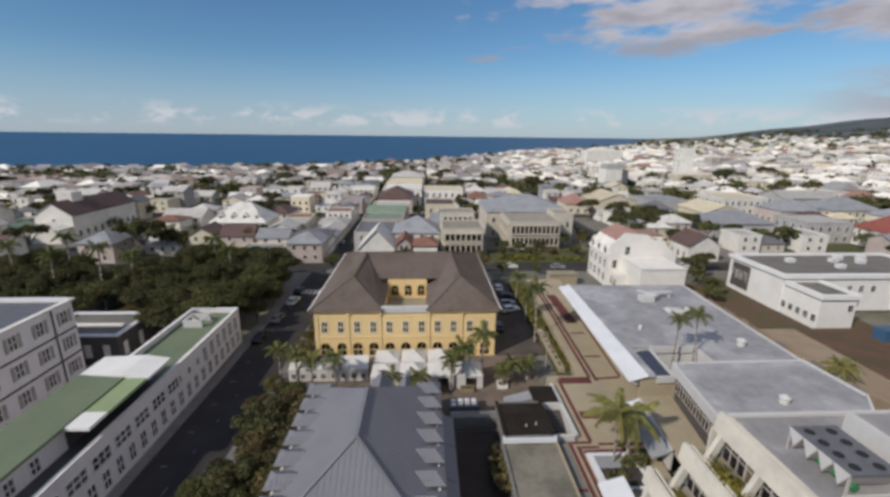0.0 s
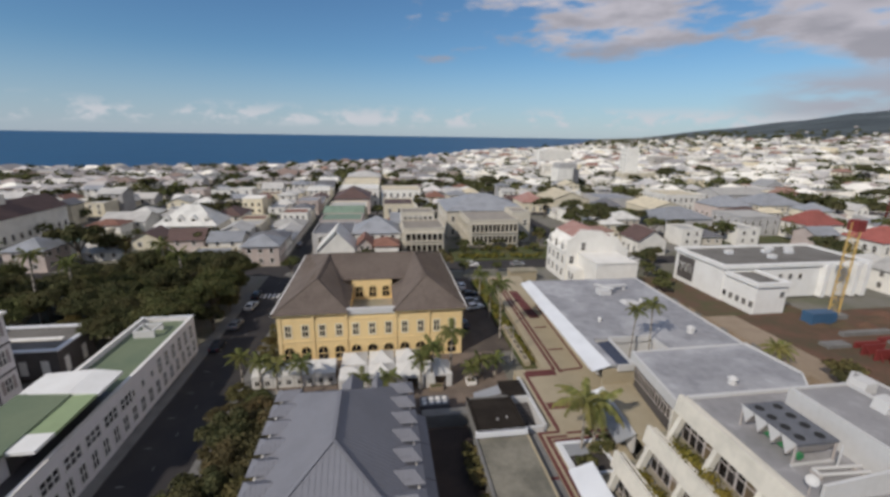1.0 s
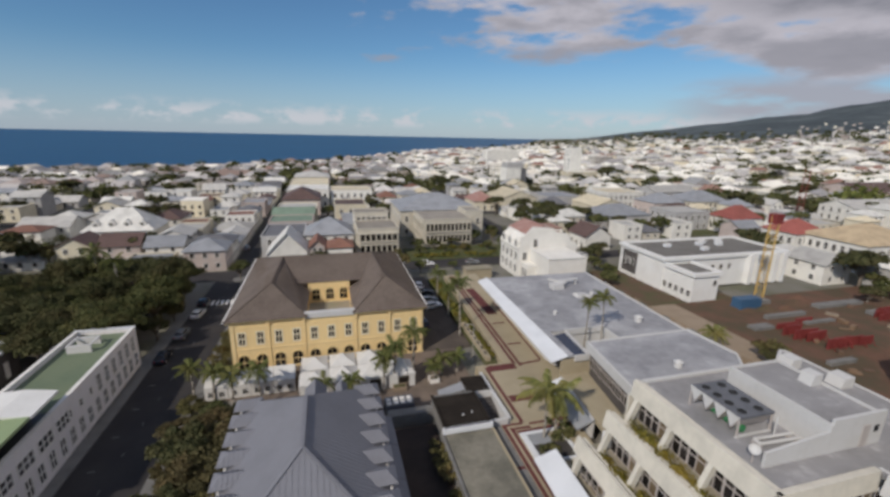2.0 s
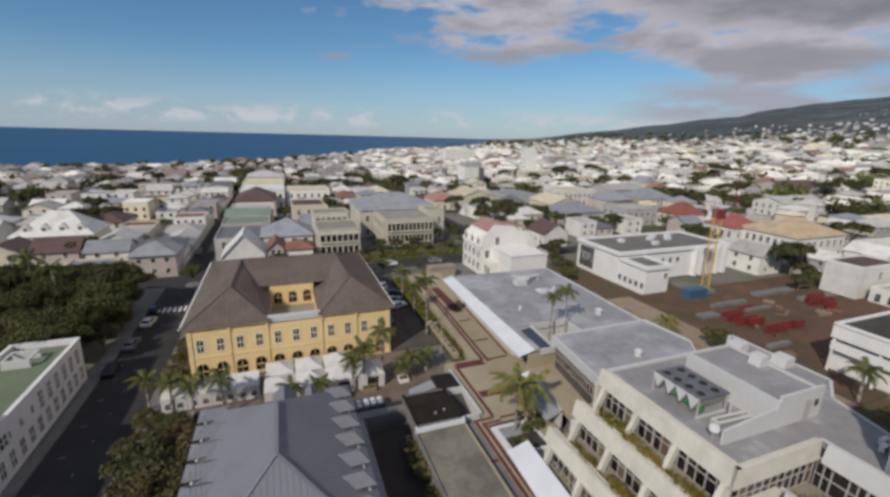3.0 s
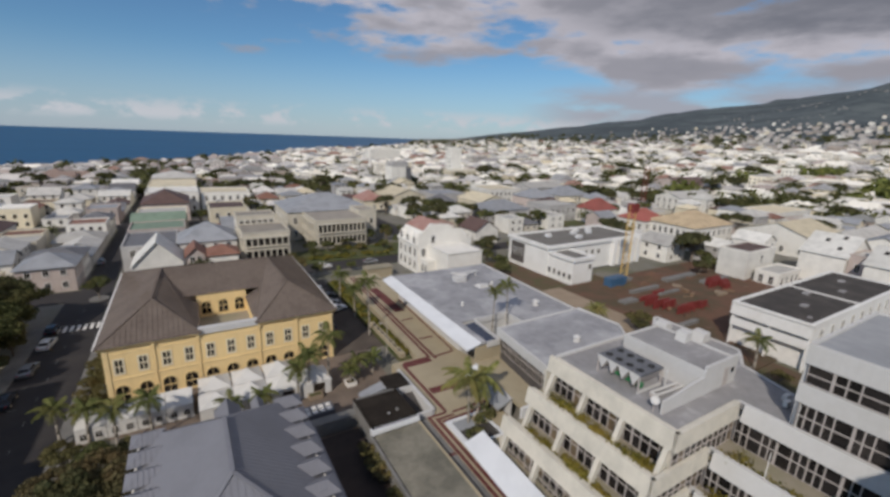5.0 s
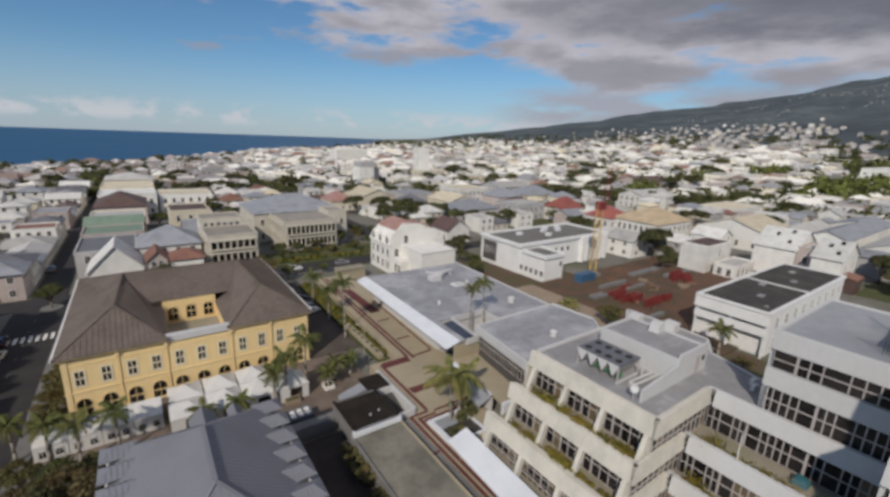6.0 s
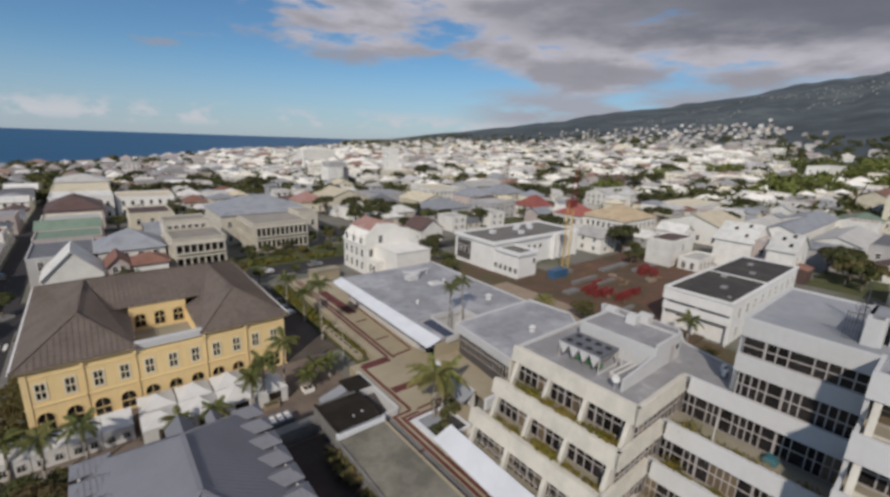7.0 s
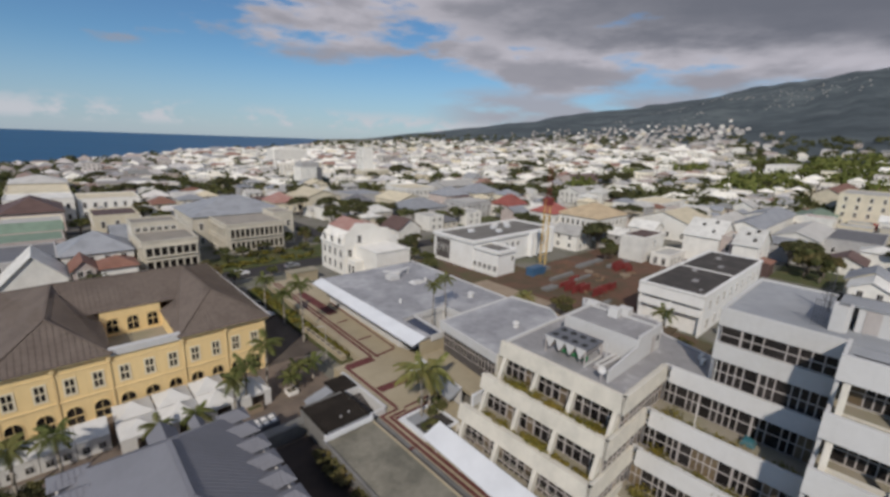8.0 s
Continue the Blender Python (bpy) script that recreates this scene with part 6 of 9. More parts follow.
part("back_wall", MB().box(-70.0, 33.0, 0, -69.6, 62.85, 12.2), M["boardwall"], three)
for z in (3.9, 7.9):
    part("string_course", MB().box(-54.6, 33.0, z, -54.45, 63.2, z + 0.22), M["darkwall"], three, "dark string course")
part("cornice", MB().box(-54.9, 33.0, 12.2, -54.2, 63.5, 12.5), M["trim"], three)
part("cornice", MB().box(-70.2, 62.9, 12.2, -54.9, 63.5, 12.55), M["whitefascia"], three)
part("roof", MB().box(-69.6, 33.0, 11.7, -54.95, 62.85, 12.0), M["deck"], three, "dark flat roof")
part("downpipe", MB().tube((-54.4, 59.3, 0), (-54.4, 59.3, 12.1), 0.1, 0.1, 6), M["darkmetal"], three)

dark = thing("dark_flat_building", (-57.5, 71, 0), "low dark building with a pale-rimmed flat roof", "public building")
mb = MB()
holed(mb, (-51.4, 66.4, 0), (0, 1), 8.6, 4.7, 0.3, [(1.2, 2.4, 0.3, 2.9), (5.2, 6.4, 0.3, 2.9)])
holed(mb, (-64.0, 66.4, 0), (1, 0), 12.3, 4.7, 0.3, [(7.0, 8.2, 0.6, 3.0), (10.0, 11.2, 0.6, 3.0)])
mb.box(-64.0, 74.7, 0, -51.7, 75.0, 4.7)
mb.box(-64.0, 66.7, 0, -63.7, 74.7, 4.7)
part("wall", mb, M["darkwall"], dark, "dark brown wall with pale doors")
for y in (68.2, 72.2):
    part("door", MB().box(-51.6, y - 0.6, 0.3, -51.5, y + 0.6, 2.9), M["trim"], dark, "pale door")
for x in (-56.4, -53.4):
    part("door", MB().box(x - 0.6, 66.5, 0.6, x + 0.6, 66.6, 3.0), M["trim"], dark)
part("roof", MB().box(-63.7, 66.7, 4.3, -51.7, 74.7, 4.6), M["brownfelt"], dark)
mb = MB()
mb.box(-64.5, 65.9, 4.7, -50.9, 66.5, 5.0)
mb.box(-64.5, 74.9, 4.7, -50.9, 75.5, 5.05)
mb.box(-64.5, 66.5, 4.7, -63.9, 74.9, 5.0)
mb.box(-51.5, 66.5, 4.7, -50.9, 74.9, 5.0)
part("roof_rim", mb, M["whitefascia"], dark, "pale concrete roof rim")
part("rooflight", MB().box(-62.0, 70.2, 4.6, -53.0, 71.0, 4.85), M["trim"], dark)

# the park
rnd = random.Random(21)
kinds = ["big_a", "big_b", "big_c", "big_a", "mid_a", "big_b"]
spots = []
while len(spots) < 50:
    x, y = rnd.uniform(-125, -38), rnd.uniform(79, 106.5)
    if x > -66 and y < 80:
        continue
    if all((x - a) ** 2 + (y - b) ** 2 > 5.4 ** 2 for a, b in spots):
        spots.append((x, y))
for i, (x, y) in enumerate(spots):
    k = kinds[i % 6]
    tree(k, x, y, land(x, y) - 0.05, rnd.uniform(0.8, 1.12), rnd.uniform(0, 360), "broad dark green shade tree in the park", "park trees", sz=rnd.uniform(0.72, 0.95))
for i in range(22):
    x, y = -37.6 - 5.2 * (i % 5) - rnd.uniform(0, 2.5), 76.5 + 6.6 * (i // 5) + rnd.uniform(-1, 1)
    tree(["big_c", "mid_a", "big_b", "mid_c", "mid_b"][i % 5], x, y, land(x, y) - 0.05, rnd.uniform(0.8, 1.05), rnd.uniform(0, 360), "leafy tree at the park's edge beside the street", "park trees", sz=rnd.uniform(0.75, 0.95))
for k, x, y, s in (("mid_a", -27.0, 117.5, 0.8), ("big_a", -39.5, 103.5, 1.0), ("big_b", -44.0, 107.0, 1.05), ("big_c", -50.0, 106.0, 1.0), ("big_a", -57.0, 107.0, 1.0), ("mid_b", -35.2, 92.0, 0.8), ("mid_a", -35.6, 100.0, 0.9), ("mid_c", -35.4, 83.0, 0.9)):
    tree(k, x, y, land(x, y) + 0.05, s, 40 * x, "street tree beside the asphalt", "street trees")
single("kerb_island", MB().tube((-27.0, 117.5, land(-27, 117.5) - 0.1), (-27.0, 117.5, land(-27, 117.5) + 0.24), 1.9, 1.8, 20), M["pavement"], "round kerbed island of pale concrete with a tree", "traffic island")
for i, (x, y, h) in enumerate(((-78, 88, 12.5), (-70, 90, 13.5), (-62, 88, 12.5), (-95, 98, 12), (-105, 103, 12.5), (-52, 104, 12), (-47, 100, 11), (-86, 103, 13))):
    palm(x, y, land(x, y), h, "tall royal palm with a pale trunk in the park", 1.05, 13, 0.24, 40 * i, "park palms", 100 + i)
# garden between the street and the grey roof
for i, (k, x, y, s) in enumerate((("mid_a", -19.4, 53.0, 0.62), ("mid_b", -22.9, 56.5, 0.6), ("dry", -18.2, 49.2, 0.95), ("dry", -21.8, 49.5, 0.85), ("dry", -17.4, 45.0, 1.15),
                                  ("mid_c", -19.8, 45.0, 1.15), ("dry", -18.0, 40.6, 1.1), ("dry", -20.6, 41.6, 0.6), ("mid_b", -16.9, 36.6, 0.92), ("mid_c", -20.0, 36.0, 1.04),
                                  ("mid_a", -22.8, 34.2, 0.75), ("mid_a", -17.6, 31.5, 0.85), ("mid_b", -20.4, 30.0, 0.85), ("mid_c", -17.0, 53.6, 0.5), ("dry", -22.2, 44.6, 0.55))):
    tree(k, x, y, land(x, y) - 0.05, s, 77 * i, "dense olive-green garden tree beside the street", "garden trees")
for i in range(16):
    x, y = rnd.uniform(-22.4, -15.2), rnd.uniform(26, 57)
    tree("bush", x, y, land(x, y) - 0.05, rnd.uniform(0.7, 1.2), rnd.uniform(0, 360), "bushy olive shrub in the garden", "garden shrubs", "shrub")
for i in range(17):
    x, y = rnd.uniform(-22.2, -21.2), 66.0 + 2.2 * i
    tree("bush" if i % 3 else "mid_b", x, y, land(x, y) - 0.05, rnd.uniform(0.7, 1.1) if i % 3 else 0.55, rnd.uniform(0, 360), "yellow-green shrub along the hall's side", "side shrubs", "shrub")
mb = MB().box(-22.75, 24.0, -0.2, -22.5, 58.5, 0.9)
tagged(new("garden_wall", mb.mesh("garden_wall", M["stone"])), "low grey stone garden wall beside the pavement", "wall", kind="structure")

# royal palms round the tents and along the lot
for i, (x, y, h, s) in enumerate(((-21.0, 60.5, 4.0, 0.85), (-18.0, 57.9, 4.6, 0.8), (-14.4, 57.5, 4.9, 0.85), (-5.7, 55.6, 3.2, 0.8), (-1.9, 55.4, 3.3, 0.85), (7.6, 58.7, 8.2, 0.95), (4.6, 58.2, 6.2, 0.9), (2.9, 57.4, 4.8, 0.9),
                                 (-24.0, 62.0, 4.0, 0.85), (19.5, 72.7, 10.4, 1.05), (19.8, 82.0, 6.0, 0.9), (19.8, 92.0, 6.2, 0.9), (12.6, 60.0, 2.4, 0.8), (15.2, 60.2, 2.2, 0.75), (10.9, 58.4, 2.0, 0.75))):
    palm(x, y, -0.62, h, "royal palm with arching green fronds on the forecourt", s, 14, 0.17, 60 * i, "forecourt palms", 200 + i)
for i, (x, y, h) in enumerate(((20.6, 40.4, 6.6), (22.4, 40.9, 5.8))):
    palm(x, y, 0.95, h, "leaning coconut palm rising from a planting well", 1.28, 11, 0.15, 150 + 60 * i, "coconut palms", 230 + i, shaft=False, leaves=COCO)
for i, (x, y, h) in enumerate(((35.5, 55.6, 11.0), (38.6, 55.4, 11.6))):
    palm(x, y, 0.0, h, "slender palm growing through the roof well", 0.75, 13, 0.13, 30 + 90 * i, "court palms", 240 + i)
for i, (x, y, h) in enumerate(((62.0, 55.5, 3.6), (73.5, 30.5, 5.2))):
    palm(x, y, 0.05, h, "young palm beside the lane", 1.0, 16, 0.2, 30 + 90 * i, "lane palms", 250 + i, shaft=False, leaves=COCO if i == 0 else FRONDS)
greenery("court_shrubs", [(33.0, 50.2, 0.0, 39.2, 56.6, 4.6)], 1500, 0.25, "leaf_mid", "dark green shrubs in the roof well", "plants", 71)
greenery("hedge", [(21.7, 61.5, 0.1, 22.5, 104.0, 1.1), (20.7, 76.0, 0.1, 21.5, 104.0, 0.9)], 3600, 0.2, "hedge", "uneven yellow-green hedge beside the plaza", "hedge", 72)

bed = thing("planter_wall", (21.1, 68, 0.1), "pale slotted planter wall beside the hedge", "planter")
part("wall", MB().box(20.6, 61.0, 0.0, 21.5, 75.5, 0.85), M["beige"], bed)
# thin dark boxes on the top stand in for the slots' dark openings
for k in range(7):
    part("slot", MB().box(20.85, 62.0 + 1.9 * k, 0.85, 21.25, 63.2 + 1.9 * k, 0.87), M["blackroof"], bed, "dark plate in place of an open slot")
lamp = thing("lamp_post", (18.9, 63.0, -0.6), "slender grey lamp post with a short arm", "street lamp")
part("pole", MB().tube((18.9, 63.0, -0.7), (18.9, 63.0, 6.2), 0.07, 0.05, 8), M["alu"], lamp)
part("arm", MB().bar((18.9, 63.0, 6.15), (18.0, 63.0, 6.3), 0.07, 0.07), M["alu"], lamp)
part("lamp_head", MB().box(17.5, 62.88, 6.24, 18.1, 63.12, 6.36), M["alu"], lamp)

# kiosk, sunken stair and walls by the plaza
kiosk = thing("flat_kiosk", (11.5, 46.4, 0), "small white kiosk with a dark brown flat roof", "kiosk")
mb = MB()
mb.box(8.4, 42.8, -0.3, 14.4, 43.05, 2.6)
mb.box(8.4, 43.05, -0.3, 8.65, 49.8, 2.6)
mb.box(14.15, 43.05, -0.3, 14.4, 49.8, 2.6)
mb.box(8.65, 49.55, -0.3, 14.15, 49.8, 2.6)
part("wall", mb, M["pavement"], kiosk, "grey concrete wall")
part("roof", MB().box(8.65, 43.05, 2.1, 14.15, 49.55, 2.52), M["darkfelt"], kiosk, "dark mossy felt roof")
part("coping", MB().box(8.2, 42.6, 1.9, 14.6, 43.1, 2.6), M["whitefascia"], kiosk, "white coping")
part("coping", MB().box(8.3, 43.1, 2.6, 8.7, 49.9, 2.68), M["darkfelt"], kiosk)
part("coping", MB().box(14.1, 43.1, 2.6, 14.5, 49.9, 2.68), M["darkfelt"], kiosk)
for x, y in ((11.4, 44.9), (12.7, 45.2)):
    part("vent", MB().tube((x, y, 2.4), (x, y, 2.75), 0.1, 0.1, 8), M["white"], kiosk)
stair = thing("stair_well", (16.2, 48, 0), "walled stair well with white parapets beside the plaza", "stair well")
mb = MB()
mb.box(17.3, 44.2, -0.7, 17.75, 55.4, 1.75)
mb.box(14.6, 43.9, -0.7, 17.3, 44.3, 1.75)
mb.box(14.6, 50.2, -0.7, 17.3, 50.5, 1.9)
part("parapet", mb, M["white"], stair, "white painted parapet")
# steps and slab are coloured dark for the shaded void of the well
for k in range(10):
    part("step", MB().box(14.8, 44.5 + 0.55 * k, -0.6, 17.2, 45.05 + 0.55 * k, -0.45 + 0.17 * k), M["darkwall"], stair)
part("canopy", MB().box(13.9, 50.5, 1.8, 17.2, 54.3, 2.0), M["darkfelt"], stair, "canopy slab coloured near-black for the dark void")
for y in (50.7, 54.1):
    part("post", MB().box(14.0, y - 0.08, -0.7, 14.16, y + 0.08, 1.8), M["darkmetal"], stair)
part("canopy", MB().slab([(9.6, 50.2, 2.0), (13.6, 50.9, 2.2), (13.6, 52.9, 2.2), (9.8, 51.8, 2.0)], 0.12), M["flatroof_light"], stair, "pale sheet canopy")
part("post", MB().box(9.9, 50.8, -0.7, 10.05, 51.0, 1.9), M["alu"], stair)
well = thing("planting_well", (20.5, 39.2, 0.9), "white-walled planting well in the plaza", "planter")
mb = MB()
mb.box(17.8, 36.2, 0.9, 18.5, 41.6, 1.25)
mb.box(18.5, 41.2, 0.9, 23.4, 41.6, 1.25)
mb.box(23.0, 36.2, 0.9, 23.4, 41.2, 1.25)
mb.box(18.5, 36.2, 0.9, 23.0, 36.5, 1.25)
part("wall", mb, M["whitefascia"], well)
part("paving", MB().box(18.5, 39.3, 0.9, 21.2, 41.2, 1.12), M["flatroof_light"], well, "pale slab inside the planting well")
# level black fill stands in for the dark depth of a sunken well
part("soil", MB().box(18.5, 36.5, 0.9, 23.0, 39.3, 1.1), M["blackroof"], well, "dark soil, black in place of the well's sunken depth")
greenery("well_plants", [(19.2, 36.7, 1.1, 22.8, 38.9, 1.8), (21.4, 39.3, 1.1, 25.0, 43.2, 1.9)], 700, 0.22, "leaf_mid", "low green plants in the planting well", "plants", 73)
box = thing("transformer_box", (4.2, 52.5, -0.6), "flat grey cabinet with white panels on its lid", "cabinet")
part("body", MB().box(2.4, 51.4, -0.62, 6.4, 53.6, 0.8), M["deck"], box, "dark grey cabinet body")
for k in range(4):
    for m_ in range(2):
        part("panel", MB().box(2.65 + 0.95 * k, 51.65 + 0.95 * m_, 0.8, 3.25 + 0.95 * k, 52.3 + 0.95 * m_, 0.86), M["trim"], box, "white lid panel")
for x, y, w, d in ((10.9, 58.4, 1.5, 1.5), (5.3, 57.4, 2.0, 1.2)):
    t = thing("planter_box", (x, y, -0.62), "low concrete planter box on the forecourt", "planter", "forecourt planters")
    mb = MB().box(x - w / 2, y - d / 2, -0.7, x + w / 2, y - d / 2 + 0.12, 0.0)
    mb.box(x - w / 2, y + d / 2 - 0.12, -0.7, x + w / 2, y + d / 2, 0.0)
    mb.box(x - w / 2, y - d / 2 + 0.12, -0.7, x - w / 2 + 0.12, y + d / 2 - 0.12, 0.0)
    mb.box(x + w / 2 - 0.12, y - d / 2 + 0.12, -0.7, x + w / 2, y + d / 2 - 0.12, 0.0)
    part("rim", mb, M["trim"] if x > 8 else M["sand"], t)
    part("soil", MB().box(x - w / 2 + 0.12, y - d / 2 + 0.12, -0.7, x + w / 2 - 0.12, y + d / 2 - 0.12, -0.1), M["yard"], t, "brown soil")
low_wall = MB().box(2.3, 48.4, -0.62, 8.4, 49.8, 1.3)
single("retaining_wall", low_wall, M["pavement"], "grey concrete retaining wall at the lane's end", "wall", kind="structure")
for i in range(12):
    x, y = 6.9 + 1.1 * rnd.random(), 16.0 + 2.3 * i + rnd.random()
    tree("bush", x, y, 0.0, rnd.uniform(0.7, 1.1), rnd.uniform(0, 360), "green shrub between lane and court", "lane shrubs", "shrub")
mb = MB().box(8.0, 10, 0, 8.28, 43.2, 1.95)
tagged(new("court_wall_low", mb.mesh("court_wall_low", M["pavement"])), "low concrete wall between lane and court", "wall", kind="structure")


# ---- white gabled house behind the flat roofs ----
def gable_roof(mb, x0, y0, x1, y1, eave, ridge, along_y, over=0.5, t=0.14):
    if along_y:
        cx = (x0 + x1) / 2
        k = (ridge - eave) / (cx - x0)
        mb.slab([(x0 - over, y1 + over, eave - k * over), (x0 - over, y0 - over, eave - k * over), (cx, y0 - over, ridge), (cx, y1 + over, ridge)], t)
        mb.slab([(x1 + over, y0 - over, eave - k * over), (x1 + over, y1 + over, eave - k * over), (cx, y1 + over, ridge), (cx, y0 - over, ridge)], t)
    else:
        cy = (y0 + y1) / 2
        k = (ridge - eave) / (cy - y0)
        mb.slab([(x0 - over, y0 - over, eave - k * over), (x1 + over, y0 - over, eave - k * over), (x1 + over, cy, ridge), (x0 - over, cy, ridge)], t)
        mb.slab([(x1 + over, y1 + over, eave - k * over), (x0 - over, y1 + over, eave - k * over), (x0 - over, cy, ridge), (x1 + over, cy, ridge)], t)
    return mb


def hip_roof(mb, x0, y0, x1, y1, eave, ridge, over=0.5, t=0.14):
    x0, y0, x1, y1 = x0 - over, y0 - over, x1 + over, y1 + over
    w, d = x1 - x0, y1 - y0
    if w < d:
        a, b = ((x0 + x1) / 2, y0 + w / 2, ridge), ((x0 + x1) / 2, y1 - w / 2, ridge)
        mb.slab([(x0, y1, eave), (x0, y0, eave), a, b], t)
        mb.slab([(x1, y0, eave), (x1, y1, eave), b, a], t)
        mb.slab([(x0, y0, eave), (x1, y0, eave), a], t)
        mb.slab([(x1, y1, eave), (x0, y1, eave), b], t)
    else:
        a, b = (x0 + d / 2, (y0 + y1) / 2, ridge), (x1 - d / 2, (y0 + y1) / 2, ridge)
        mb.slab([(x0, y0, eave), (x1, y0, eave), b, a], t)
        mb.slab([(x1, y1, eave), (x0, y1, eave), a, b], t)
        mb.slab([(x0, y1, eave), (x0, y0, eave), a], t)
        mb.slab([(x1, y0, eave), (x1, y1, eave), b], t)
    return mb


ROOFS = {}
for nm, c in dict(white=(0.67, 0.655, 0.61), pale=(0.48, 0.465, 0.435), grey=(0.27, 0.28, 0.30), dark=(0.15, 0.15, 0.16), red=(0.33, 0.10, 0.08), rust=(0.24, 0.12, 0.085), tan=(0.58, 0.45, 0.29), cream=(0.66, 0.58, 0.42), brown=(0.12, 0.075, 0.065), green=(0.2, 0.27, 0.2), beige=(0.30, 0.27, 0.23)).items():
    ROOFS[nm] = material("roof_" + nm, c, 0.7, vary=0.35, scale=0.35, fine=2.0, bump=0.1, random_vary=0.18, streak=0.05)
WALLS = {}
for nm, c in dict(white=(0.74, 0.72, 0.665), cream=(0.66, 0.60, 0.46), grey=(0.42, 0.41, 0.40), ochre=(0.55, 0.42, 0.22), pink=(0.52, 0.44, 0.40), concrete=(0.55, 0.51, 0.425)).items():
    WALLS[nm] = material("wall_" + nm, c, 0.85, vary=0.25, scale=0.3, fine=2.0, bump=0.1, random_vary=0.12, streak=0.06)

wsmall = window_meshes("house_window", 1.05, 1.45, False, 0.1, M["trim"], M["glass"], (1, 0), 0.06, 0.03)
wtall = window_meshes("house_french_window", 1.15, 2.1, False, 0.1, M["trim"], M["glass"], (1, 1), 0.06, 0.03)
warch = window_meshes("house_arched_window", 1.25, 2.2, True, 0.12, M["trim"], M["glass"], (1, 1), 0.06, 0.03)


def rows_of_windows(h, meshes, axis, fixed_at, lo, hi, zs, n, deg):
    """n windows along a face in each row; they sit 2 cm proud of the wall."""
    for z in zs:
        for i in range(n):
            u = lo + (hi - lo) * (i + 0.5) / n
            m = facing(u, fixed_at - 0.02, z, 0) if deg == 0 else facing(fixed_at + (0.02 if deg == 90 else -0.02), u, z, deg)
            window(meshes, h, m)



def block(x0, y0, x1, y1, base, top, roof, rise, wall, rmat, label, cat="house", storeys=2, nx=4, ny=4, along_y=None, group="", name="house", win=None, faces=(0, 90), parapet=True):
    """A plain building: body, roof of the given kind, window rows on its seen faces."""
    h = thing(name, ((x0 + x1) / 2, (y0 + y1) / 2, base), label, cat, group)
    if along_y is None:
        along_y = (y1 - y0) > (x1 - x0)
    mb = MB()
    if roof == "gable" and along_y:
        cx = (x0 + x1) / 2
        ring = [(x0, base - 1.2), (x1, base - 1.2), (x1, top - 0.05), (cx, top + rise - 0.15), (x0, top - 0.05)]
        mb.hull([(a, y1, z) for a, z in ring], [(a, y0, z) for a, z in ring])
    elif roof == "gable":
        cy = (y0 + y1) / 2
        ring = [(y0, base - 1.2), (y1, base - 1.2), (y1, top - 0.05), (cy, top + rise - 0.15), (y0, top - 0.05)]
        mb.hull([(x0, a, z) for a, z in ring], [(x1, a, z) for a, z in ring])
    else:
        mb.box(x0, y0, base - 1.2, x1, y1, top)
    part("wall", mb, WALLS[wall], h)
    mb = MB()
    if roof == "flat":
        mb.box(x0 + 0.25, y0 + 0.25, top, x1 - 0.25, y1 - 0.25, top + 0.06)
        part("roof", mb, ROOFS[rmat], h)
        if parapet:
            p = MB()
            p.box(x0 - 0.08, y0 - 0.08, top, x1 + 0.08, y0 + 0.25, top + 0.45)
            p.box(x0 - 0.08, y1 - 0.25, top, x1 + 0.08, y1 + 0.08, top + 0.45)
            p.box(x0 - 0.08, y0 + 0.25, top, x0 + 0.25, y1 - 0.25, top + 0.45)
            p.box(x1 - 0.25, y0 + 0.25, top, x1 + 0.08, y1 - 0.25, top + 0.45)
            part("parapet", p, WALLS[wall], h)
    elif roof == "hip":
        part("roof", hip_roof(mb, x0, y0, x1, y1, top, top + rise), ROOFS[rmat], h)
    else:
        part("roof", gable_roof(mb, x0, y0, x1, y1, top, top + rise, along_y), ROOFS[rmat], h)
    step = (top - base) / storeys
    wm = win or (wsmall if step < 3.2 else wtall)
    zs = [base + step * k + (0.9 if wm is wsmall else 0.45) for k in range(storeys)]
    for f in faces:
        if f == 0:
            rows_of_windows(h, wm, "x", y0, x0 + 0.5, x1 - 0.5, zs, nx, 0)
        elif f == -90:
            rows_of_windows(h, wm, "y", x0, y0 + 0.5, y1 - 0.5, zs, ny, -90)
        else:
            rows_of_windows(h, wm, "y", x1, y0 + 0.5, y1 - 0.5, zs, ny, 90)
    return h


def fins(h, axis, at, lo, hi, rows, pitch, mat, deep=0.5):
    """Tiers of dark glazing behind upright concrete fins, on the front (x) or the western side (y)."""
    for z0, z1 in rows:
        if axis == "x":
            part("glazing_band", MB().box(lo, at - 0.05, z0, hi, at, z1), M["glass"], h, "dark window band")
        else:
            part("glazing_band", MB().box(at - 0.05, lo, z0, at, hi, z1), M["glass"], h, "dark window band")
        n = int((hi - lo) / pitch)
        for i in range(n + 1):
            u = lo + (hi - lo) * i / n
            b = (u - 0.17, at - deep, z0, u + 0.17, at - 0.05, z1) if axis == "x" else (at - deep, u - 0.17, z0, at - 0.05, u + 0.17, z1)
            part("fin", MB().box(*b), WALLS[mat], h)
        for zz in (z0 - 0.35, z1):
            b = (lo - 0.2, at - deep - 0.1, zz, hi + 0.2, at, zz + 0.35) if axis == "x" else (at - deep - 0.1, lo - 0.2, zz, at, hi + 0.2, zz + 0.35)
            part("ledge", MB().box(*b), WALLS[mat], h)


